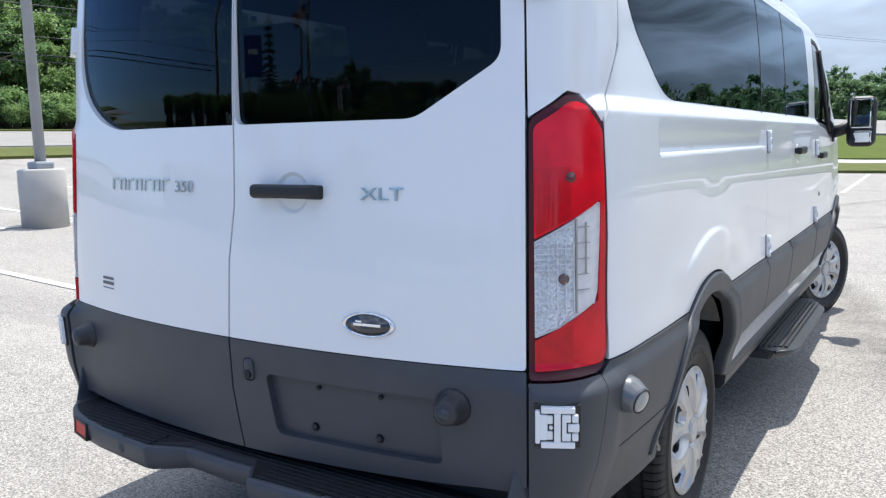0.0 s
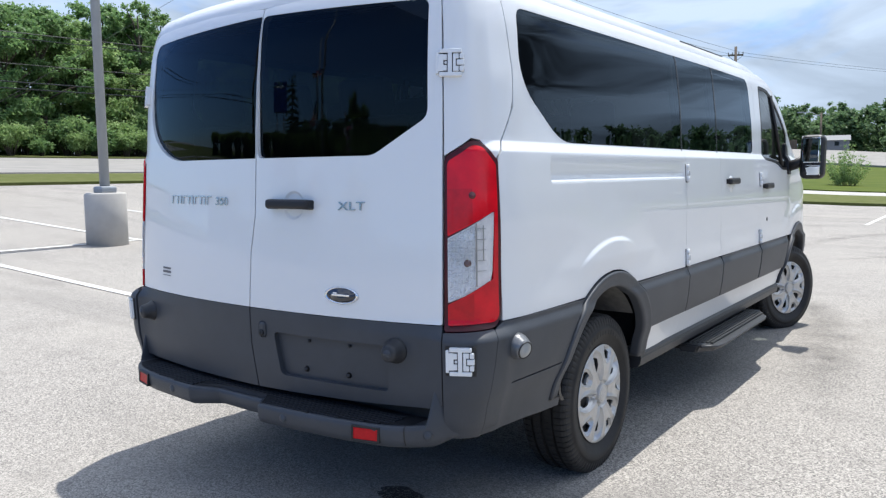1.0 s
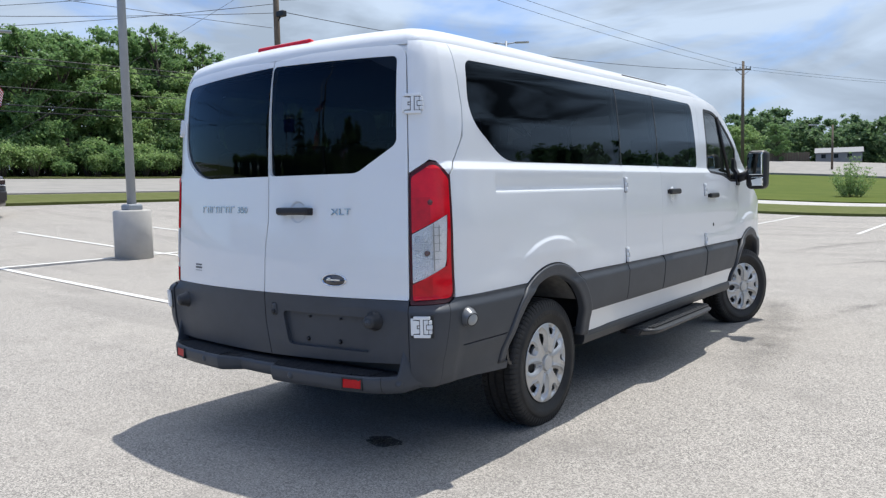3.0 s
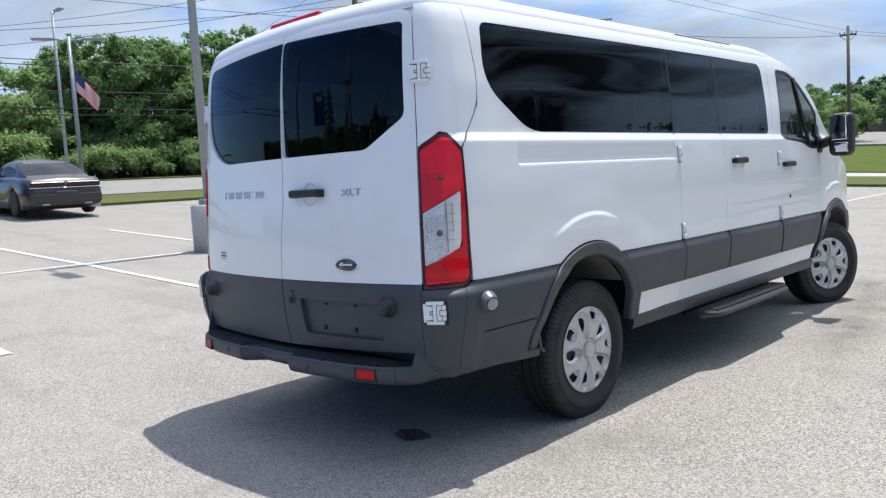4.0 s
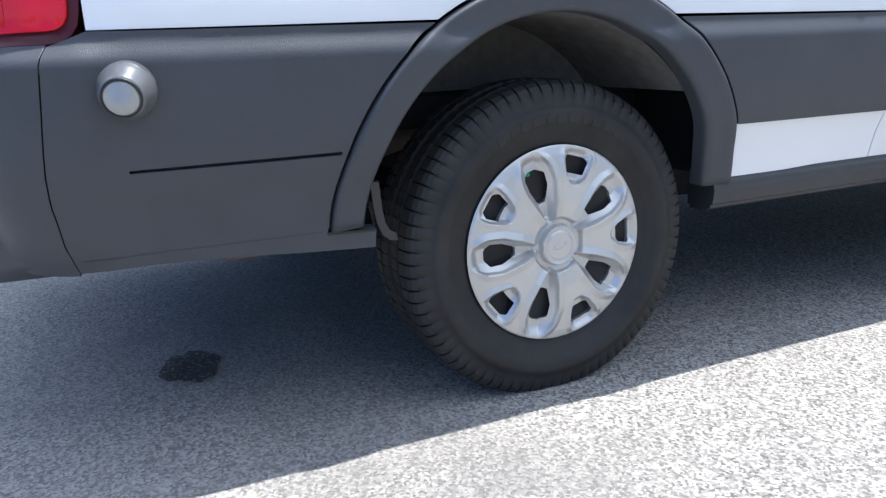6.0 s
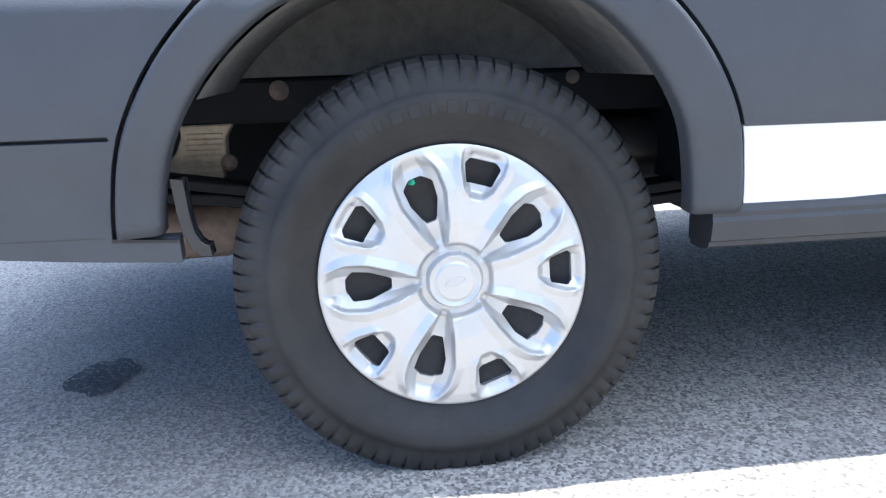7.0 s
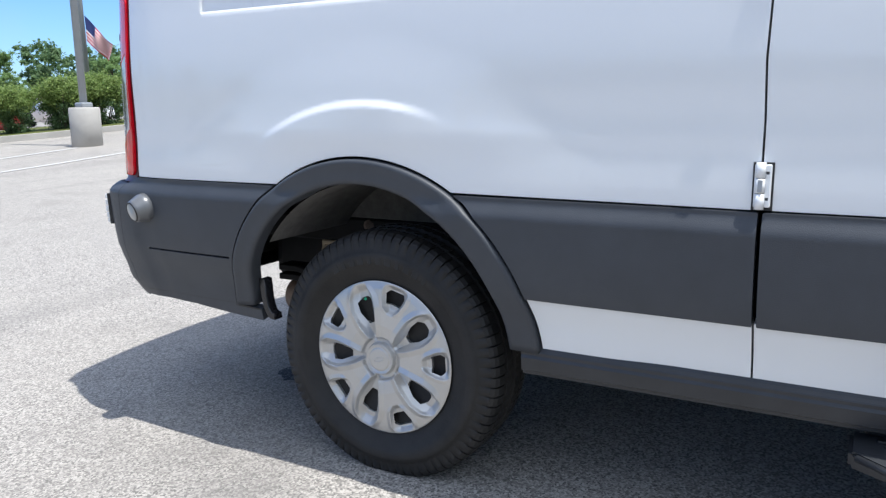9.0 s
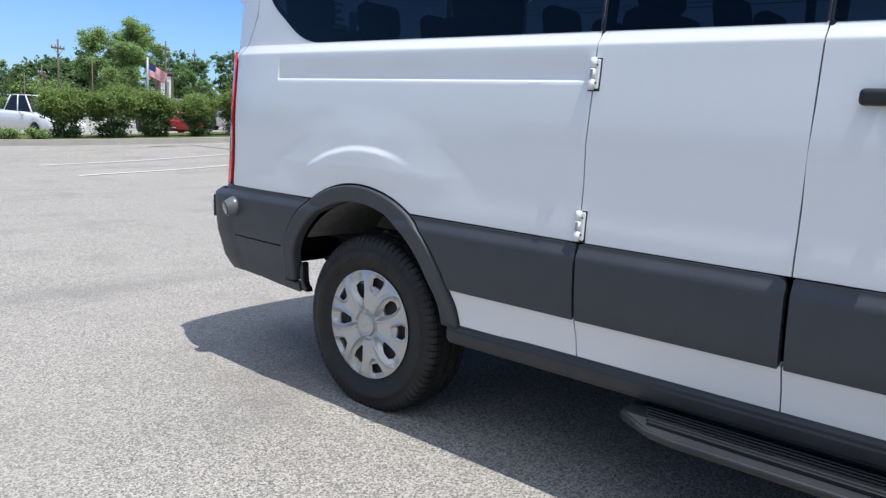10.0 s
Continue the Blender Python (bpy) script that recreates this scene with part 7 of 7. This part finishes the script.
for x, y, s in ( (-22.5, -80, 0.42), (-26.5, -84, 0.40), (-40.5, -72, 0.42), (-44, -75, 0.50), (-48, -72, 0.36), (-14, -88, 0.42), (-8, -95, 0.45), (-53, -70, 0.55), (-18, -90, 0.35)):
    plant(kinds, int(rs.integers(0, 5)), x, y, s)
x = -62.0
while x < -4:
    plant(kinds, int(rs.integers(0, 5)), x, -86 - 0.1 * x + rs.normal() * 2, 0.30 + 0.12 * rs.random())
    plant(bushes, int(rs.integers(0, 3)), x + 1.2, -80 - 0.1 * x + rs.normal(), 0.8 + 0.5 * rs.random())
    x += 2.7 * (0.7 + 0.6 * rs.random())
x = -6.0
while x < 95:
    plant(kinds, int(rs.integers(0, 5)), x, -92 + rs.normal() * 3 + 0.1 * x, 0.55 + 0.25 * rs.random())
    x += 5.5 * (0.7 + 0.6 * rs.random())
# woods behind the rear hedge and a spruce beside it
spots = []
for k in range(46):
    x = -66 + 1.25 * k + float(rs.normal()) * 0.5
    spots.append((x, -84 - 0.1 * x + float(rs.normal()) * 2, (7.2 if x < -35 else 5.2 if x < -28 else 4.2) * (0.85 + 0.3 * float(rs.random())), 2.2 + 0.6 * float(rs.random())))
far_woods("rear_woods", "dense green belt of far trees behind the hedge", spots, 73, 1500, 0.20)


def spruce(seed, tall, wide):
    """A spruce: straight trunk with tiers of drooping boughs."""
    rng = np.random.default_rng(seed)
    t = thing("spruce", "tall dark green spruce with drooping boughs", "tree", group="spruces")
    bm = bmesh.new()
    tube(bm, [(0, 0, -0.3), (0, 0, tall * 0.6), (0, 0, tall)], [0.16, 0.09, 0.02], 8)
    blobs = []
    for k in range(22):
        h = tall * (0.06 + 0.90 * k / 22)
        reach = wide * (1.0 - 0.92 * k / 22)
        for q in range(8):
            a = 0.7 * k + 6.283 * q / 8 + 0.3 * float(rng.normal())
            L = reach * (0.8 + 0.35 * float(rng.random()))
            tip = (L * math.cos(a), L * math.sin(a), h - 0.22 * L)
            if q % 2:
                tube(bm, [(0, 0, h), tip], [0.03, 0.008], 4)
            for w in (0.3, 0.5, 0.7, 0.85, 1.0):
                blobs.append((tip[0] * w, tip[1] * w, h - 0.22 * L * w - 0.06, 0.10 + 0.13 * L * 0.5))
    part("trunk", bm, M_BARK, t)
    part_mesh("crown", crown_mesh(rng, blobs, 26000, 0.06), FAR_LEAF, t)
    return t


spruce(81, 11.5, 2.4).matrix_world = pose(-33.1, -40.0, hz(-33.1, -40.0))
# tree line bending round to the right of the lot
ang, spots = 11.0, []
while ang < 125:
    for row in range(2):
        rr_ = 63 + 5 * row + rs.normal() * 1.5
        spots.append((rr_ * math.sin(radians(ang)), rr_ * math.cos(radians(ang)), 4.0 + 2.6 * rs.random(), 2.0 + 0.6 * rs.random()))
    ang += 2.0 * (0.7 + 0.6 * rs.random())
far_woods("tree_line", "low dark green line of trees beside the lot", spots, 72, 1800, 0.22)
sheet("right_bank", list(np.linspace(48, 110, 32)), list(np.linspace(-95, 28, 42)), 0.10, M_GRASS, "grass bank under the trees", "grass", skirt=0.2)
sheet("rear_lawn", list(np.linspace(-40, 6, 47)), list(np.linspace(-22.6, -19.0, 6)), 0.13, M_GRASS, "grass island under the hedge", "grass", skirt=0.3, skew=-0.26)
sheet("kerb", list(np.linspace(-40, 6, 47)), [-18.95, -18.8], 0.14, M_CONCRETE, "pale concrete kerb", "kerb", skirt=0.3, skew=-0.26)

# hedge of separate clipped bushes
def hedge_bush(seed):
    """A clipped bush: a broad round head over a narrower dark skirt of leaves down to the ground."""
    rng = np.random.default_rng(seed)
    t = thing("hedge_bush", "clipped dense hedge bush with light new leaves", "hedge bush", group="hedge_bushes")
    bm = bmesh.new()
    head, skirt = [], []
    for k in range(60):
        d = rng.normal(size=3)
        d /= np.linalg.norm(d)
        q = 0.55 + 0.45 * rng.random()
        head.append((0.86 * q * d[0], 0.86 * q * d[1], 1.44 + 0.50 * q * d[2], 0.22 + 0.14 * rng.random()))
    for k in range(26):
        a, q, h = rng.random() * 6.28, rng.random() ** 0.5, rng.random()
        p = ((0.42 + 0.22 * h) * q * math.cos(a), (0.42 + 0.22 * h) * q * math.sin(a), 0.10 + 1.1 * h)
        skirt.append((*p, 0.20 + 0.10 * rng.random()))
        if k % 3 == 0:
            tube(bm, [(p[0] * 0.3, p[1] * 0.3, -0.1), (p[0] * 0.8, p[1] * 0.8, 0.7), (p[0] * 1.3, p[1] * 1.3, 1.4)], [0.03, 0.02, 0.008], 5)
    part("stem", bm, M_BARK, t)
    part_mesh("crown", crown_mesh(rng, head, 15000, 0.040), HEDGE_LEAF, t)
    # the bush's shaded underside is put into the skirt's darker leaf colour
    part_mesh("skirt", crown_mesh(rng, skirt, 6000, 0.042), FAR_LEAF, t, "darker leaves near the ground")
    return t


hedge = [hedge_bush(41 + k) for k in range(3)]
for k in range(0, 16):
    x = -5.75 - 1.12 * k
    plant(hedge, k, x, -20.1 - 0.26 * x + 0.12 * math.sin(k * 2.1), 0.70 + 0.06 * math.sin(k * 1.7))
low = [shrub(51, 0.5, 0.55, 1, 900, 0.04, "low_shrub", "small round green shrub at the kerb")]
for x in (-4.95, -4.3, -3.4, -2.4, -0.7):
    plant(low, 0, x, -19.6 - 0.26 * x, 0.8)


# ---- parked cars ----
def car(name, label, m, paint, L=5.0, W=1.9, H=1.45, form="coupe"):
    """A car facing +y from its rear at y = 0: lofted body, glazed cabin, lamps and four wheels."""
    t = thing(name, label, "car", m, "parked cars")
    F = {"coupe": dict(belt=[(0, .62), (.03, .95), (.25, 1.0), (.35, 1.0), (.7, .93), (.93, .82), (1, .6)], cab=(.10, .30, .52, .68), low=.17),
         "suv": dict(belt=[(0, .66), (.02, 1.0), (.25, 1.02), (.40, 1.02), (.72, 1.0), (.94, .90), (1, .6)], cab=(.015, .09, .56, .74), low=.26),
         "truck": dict(belt=[(0, .70), (.005, 1.12), (.25, 1.12), (.40, 1.14), (.70, 1.12), (.95, 1.02), (1, .65)], cab=(.36, .40, .60, .74), low=.32)}[form]
    bm = bmesh.new()
    rows = []
    for k in range(41):
        u = k / 40
        y = L * u
        zb = float(np.interp(u, [a for a, _ in F["belt"]], [b for _, b in F["belt"]]))
        hw = W / 2 * (1 - 0.14 * max(0, (0.10 - u) / 0.10) ** 2 - 0.22 * max(0, (u - 0.82) / 0.18) ** 2)
        zl = F["low"] + 0.12 * max(0, (0.06 - u) / 0.06) + 0.08 * max(0, (u - 0.92) / 0.08)
        for wy in (0.20, 0.80):
            dd = abs(y - L * wy)
            if dd < 0.385:
                zl = max(zl, 0.33 + math.sqrt(0.385 ** 2 - dd ** 2) * 0.98)
        sec = [(0.0, zl), (0.80, zl), (0.97, zl + 0.02), (1.0, max(zl + 0.04, zb * 0.62)), (0.985, max(zl + 0.06, zb * 0.86)), (0.93, zb * 0.965), (0.82, zb), (0.0, zb + 0.03)]
        pts = [(hw * a, y, z) for a, z in sec]
        rows.append([bm.verts.new(p) for p in pts] + [bm.verts.new((-p[0], p[1], p[2])) for p in pts[-2:0:-1]])
    n_ = len(rows[0])
    for a, b in zip(rows, rows[1:]):
        for k in range(n_):
            bm.faces.new((a[k], a[(k + 1) % n_], b[(k + 1) % n_], b[k])).smooth = True
    bm.faces.new(rows[0])
    bm.faces.new(rows[-1])
    bmesh.ops.recalc_face_normals(bm, faces=bm.faces)
    part("body", bm, paint, t)
    c0, c1, c2, c3 = [L * c for c in F["cab"]]
    zb = 1.0 if form != "truck" else 1.12

    def cabin(grow, ztop, ya, yb, yc, yd):
        bm = bmesh.new()
        lo_ = [(-W * .42 - grow, ya), (W * .42 + grow, ya), (W * .43 + grow, yd), (-W * .43 - grow, yd)]
        hi_ = [(-W * .315, yb), (W * .315, yb), (W * .325, yc), (-W * .325, yc)]
        a = [bm.verts.new((x, y, zb - 0.05)) for x, y in lo_]
        b = [bm.verts.new((x, y, ztop)) for x, y in hi_]
        for k in range(4):
            bm.faces.new((a[k - 1], a[k], b[k], b[k - 1]))
        bm.faces.new(b)
        bm.faces.new(a[::-1])
        bmesh.ops.recalc_face_normals(bm, faces=bm.faces)
        bmesh.ops.bevel(bm, geom=[e for e in bm.edges if e.verts[0].co.z > zb and e.verts[1].co.z > zb], offset=0.09, segments=4, affect='EDGES')
        return bm
    if form == "coupe":
        # low rounded cabin: paint on the roof, pillars and tail sides, glass between
        glazed, bm = bmesh.new(), bmesh.new()
        line = [(0.45, 0.965), (0.62, 1.02), (0.80, 1.09), (1.0, 1.17), (1.2, 1.245), (1.42, 1.315), (1.65, 1.365), (1.95, 1.40), (2.25, 1.405), (2.5, 1.385), (2.7, 1.33), (2.95, 1.22), (3.2, 1.09), (3.42, 0.965)]
        rows = []
        for y, h in line:
            u = (h - 0.955) * H / 1.42
            base = W * (0.43 - 0.05 * max(0.0, (1.0 - y) / 0.55) - 0.03 * max(0.0, (y - 2.9) / 0.5))
            sec = [(base, 0.945), (base - 0.10 * u, 0.955 + 0.30 * u), (base - 0.26 * u, 0.955 + 0.66 * u), (base - 0.46 * u, 0.955 + 0.90 * u), (base - 0.80 * u, 0.955 + u), (0.0, 0.965 + 1.03 * u)]
            pts = [(x, y * L / 5.02, z) for x, z in sec]
            rows.append(pts + [(-x, y_, z) for x, y_, z in pts[-2::-1]])
        for k, (A, B) in enumerate(zip(rows, rows[1:])):
            for q in range(10):
                quad = [A[q], A[q + 1], B[q + 1], B[q]]
                mid_z = sum(p[2] for p in quad) / 4
                across_ = q in (3, 4, 5, 6)
                sheet_ = across_ and mid_z > 1.335 * H / 1.42 or not across_ and (k < 4 or k in (8, 12)) or k == 0 or q in (2, 7)
                side_bm = bm if sheet_ else glazed
                side_bm.faces.new([side_bm.verts.new(p) for p in quad]).smooth = True
        for b_ in (bm, glazed):
            bmesh.ops.remove_doubles(b_, verts=b_.verts[:], dist=0.0005)
            bmesh.ops.recalc_face_normals(b_, faces=b_.faces[:])
        part("cabin_glass", glazed, M_CARGLASS, t, "dark car windows")
    else:
        part("cabin_glass", cabin(0, H - 0.02, c0, c1, c2, c3), M_CARGLASS, t, "dark car windows")
        bm = bmesh.new()
        box(bm, -W * .30, W * .30, c1 + 0.03, c2 - 0.03, H - 0.05, H + 0.004, 0.024, 3)
        for sx in (-1, 1):
            for (ya, yb) in ((c0, c1), (c3, c2), ((c0 + c3) / 2, (c1 + c2) / 2)):
                tube(bm, [(sx * W * .425, ya, zb - 0.02), (sx * W * .318, yb, H - 0.035)], 0.032, 8)
    part("roof", bm, paint, t)
    for sx in (-1, 1):
        for wy in (0.20, 0.80):
            wv = new("wheel")
            wv.parent = t
            wv.matrix_parent_inverse = Matrix.Identity(4)
            wv.location = (sx * (W / 2 - 0.12), L * wy, 0.34)
            bm = bmesh.new()
            lathe(bm, [(-0.11, 0.22), (-0.11, 0.31), (-0.08, 0.34), (0.08, 0.34), (0.11, 0.31), (0.11, 0.22)], "x", 28)
            part("tyre", bm, M_RUBBER, wv)
            bm = bmesh.new()
            lathe(bm, [(-0.10, 0.225), (-0.105, 0.21), (-0.08, 0.10), (-0.09, 0.0)] if sx < 0 else [(0.10, 0.225), (0.105, 0.21), (0.08, 0.10), (0.09, 0.0)], "x", 20)
            part("rim", bm, M_SILVER, wv)
        bm = bmesh.new()
        if form == "coupe":
            box(bm, min(sx * 0.02, sx * W * .43), max(sx * 0.02, sx * W * .43), -0.014, 0.05, 0.745, 0.865, 0.03, 3)
        else:
            box(bm, min(sx * W * .30, sx * W * .47), max(sx * W * .30, sx * W * .47), -0.01, 0.22, 0.86, 1.05, 0.03, 2)
        part("tail_lamp", bm, M_REDLENS if form != "coupe" else M_DARKRED, t, "red tail lamp")
        bm = bmesh.new()
        box(bm, min(sx * W * .44, sx * W * .56), max(sx * W * .44, sx * W * .56), c3 - 0.55, c3 - 0.40, 0.98, 1.12, 0.03, 2)
        part("door_mirror", bm, paint, t)
    bm = bmesh.new()
    box(bm, -W * .44, W * .44, -0.04, 0.06, 0.34, 0.58, 0.03, 2)
    part("rear_bumper", bm, paint if form == "coupe" else M_CLAD, t)
    bm = bmesh.new()
    box(bm, -W * .44, W * .44, -0.018, 0.03, 0.712, 0.728, 0.005, 1)
    part("trim_strip", bm, M_CHROME if form == "coupe" else M_CLAD, t)
    bm = bmesh.new()
    box(bm, -0.26, 0.26, -0.05, -0.035, 0.52, 0.63, 0.004, 1)
    part("number_plate", bm, M_CLAD, t)
    for sx in (-0.5, 0.5):
        bm = bmesh.new()
        box(bm, sx - 0.09, sx + 0.09, -0.045, 0.12, 0.285, 0.335, 0.015, 2)
        part("exhaust_tip", bm, M_STEEL, t)
    return t


M_DARKRED = mat("dark_red_lamp", (0.020, 0.003, 0.005), 0.25, coat=0.3)
car("coupe_car", "dark grey two-door coupe parked facing the road", pose(-16.9, 4.05, hz(-18.5, 4.05) - 0.03, 3, 0, 88), M_CARGREY, 5.02, 1.92, 1.42, "coupe")
car("crossover_car", "dark grey crossover car parked facing the road", pose(-15.9, -0.42, hz(-17.7, -0.4) - 0.06, 3, 0, 90), M_CARGREY, 4.7, 1.88, 1.56, "suv")
car("pickup_truck", "white pickup truck parked beyond the hedge", pose(-10.7, -37.4, hz(-10.7, -35), 0, 0, 10), M_CARWHITE, 5.6, 1.98, 1.85, "truck")
for k, (x, y, p) in enumerate(((-12.5, -24.0, M_CARRED), (-15.5, -23.3, M_CARWHITE), (9.0, -40.0, M_CARRED), (3.0, -41.0, M_CARRED), (-3.0, -40.0, M_CARWHITE))):
    car("parked_car", ("red" if p is M_CARRED else "white") + " car parked in a row across the lot", pose(x, y, hz(x, y), 0, 0, 175 if y < -30 else 165), p, 4.7, 1.86, 1.62 if y < -30 else 1.36, "suv" if y < -30 else "coupe")


# tall sign on two posts across the lot, its face left plain
M_SIGN = mat("blue_sign_face", (0.02, 0.06, 0.30), 0.3, coat=0.5)
sg_ = thing("roadside_sign", "tall blue sign panel on two steel posts", "sign", pose(-30, -33, hz(-30, -33), 0, 0, -45))
for x in (-0.6, 0.6):
    bm = bmesh.new()
    tube(bm, [(x, 0, -0.2), (x, 0, 5.6)], 0.09, 8)
    part("post", bm, M_STEEL, sg_)
bm = bmesh.new()
box(bm, -1.2, 1.2, -0.2, 0.2, 5.0, 7.6, 0.05, 2)
part("panel", bm, M_SIGN, sg_, "plain blue sign panel")
bm = bmesh.new()
box(bm, -0.7, 0.7, -0.22, 0.22, 6.5, 6.8, 0.02, 1)
part("sign_bar", bm, M_FWHITE, sg_)


# small roadside sign with a pale panel between brown posts
ms_ = thing("monument_sign", "small roadside sign with a pale panel between brown posts", "sign", pose(-32.6, -61.5, hz(-32.6, -61.5) + 0.2, 0, 0, 35) @ Matrix.Scale(1.3, 4))
for x in (-0.95, 0.95):
    bm = bmesh.new()
    box(bm, x - 0.13, x + 0.13, -0.15, 0.15, -0.2, 3.1, 0.02, 1)
    part("post", bm, M_WOOD, ms_)
bm = bmesh.new()
box(bm, -0.82, 0.82, -0.10, 0.10, 1.3, 2.95, 0.02, 1)
part("panel", bm, M_FWHITE, ms_, "pale sign panel")
bm = bmesh.new()
box(bm, -1.1, 1.1, -0.2, 0.2, 3.1, 3.25, 0.02, 1)
part("cap", bm, M_WOOD, ms_)
for sy in (-0.115, 0.115):
    bm = bmesh.new()
    box(bm, -0.45, -0.15, sy - 0.01, sy + 0.01, 1.6, 2.6, 0.01, 1)
    part("panel_shape", bm, M_STEEL, ms_)
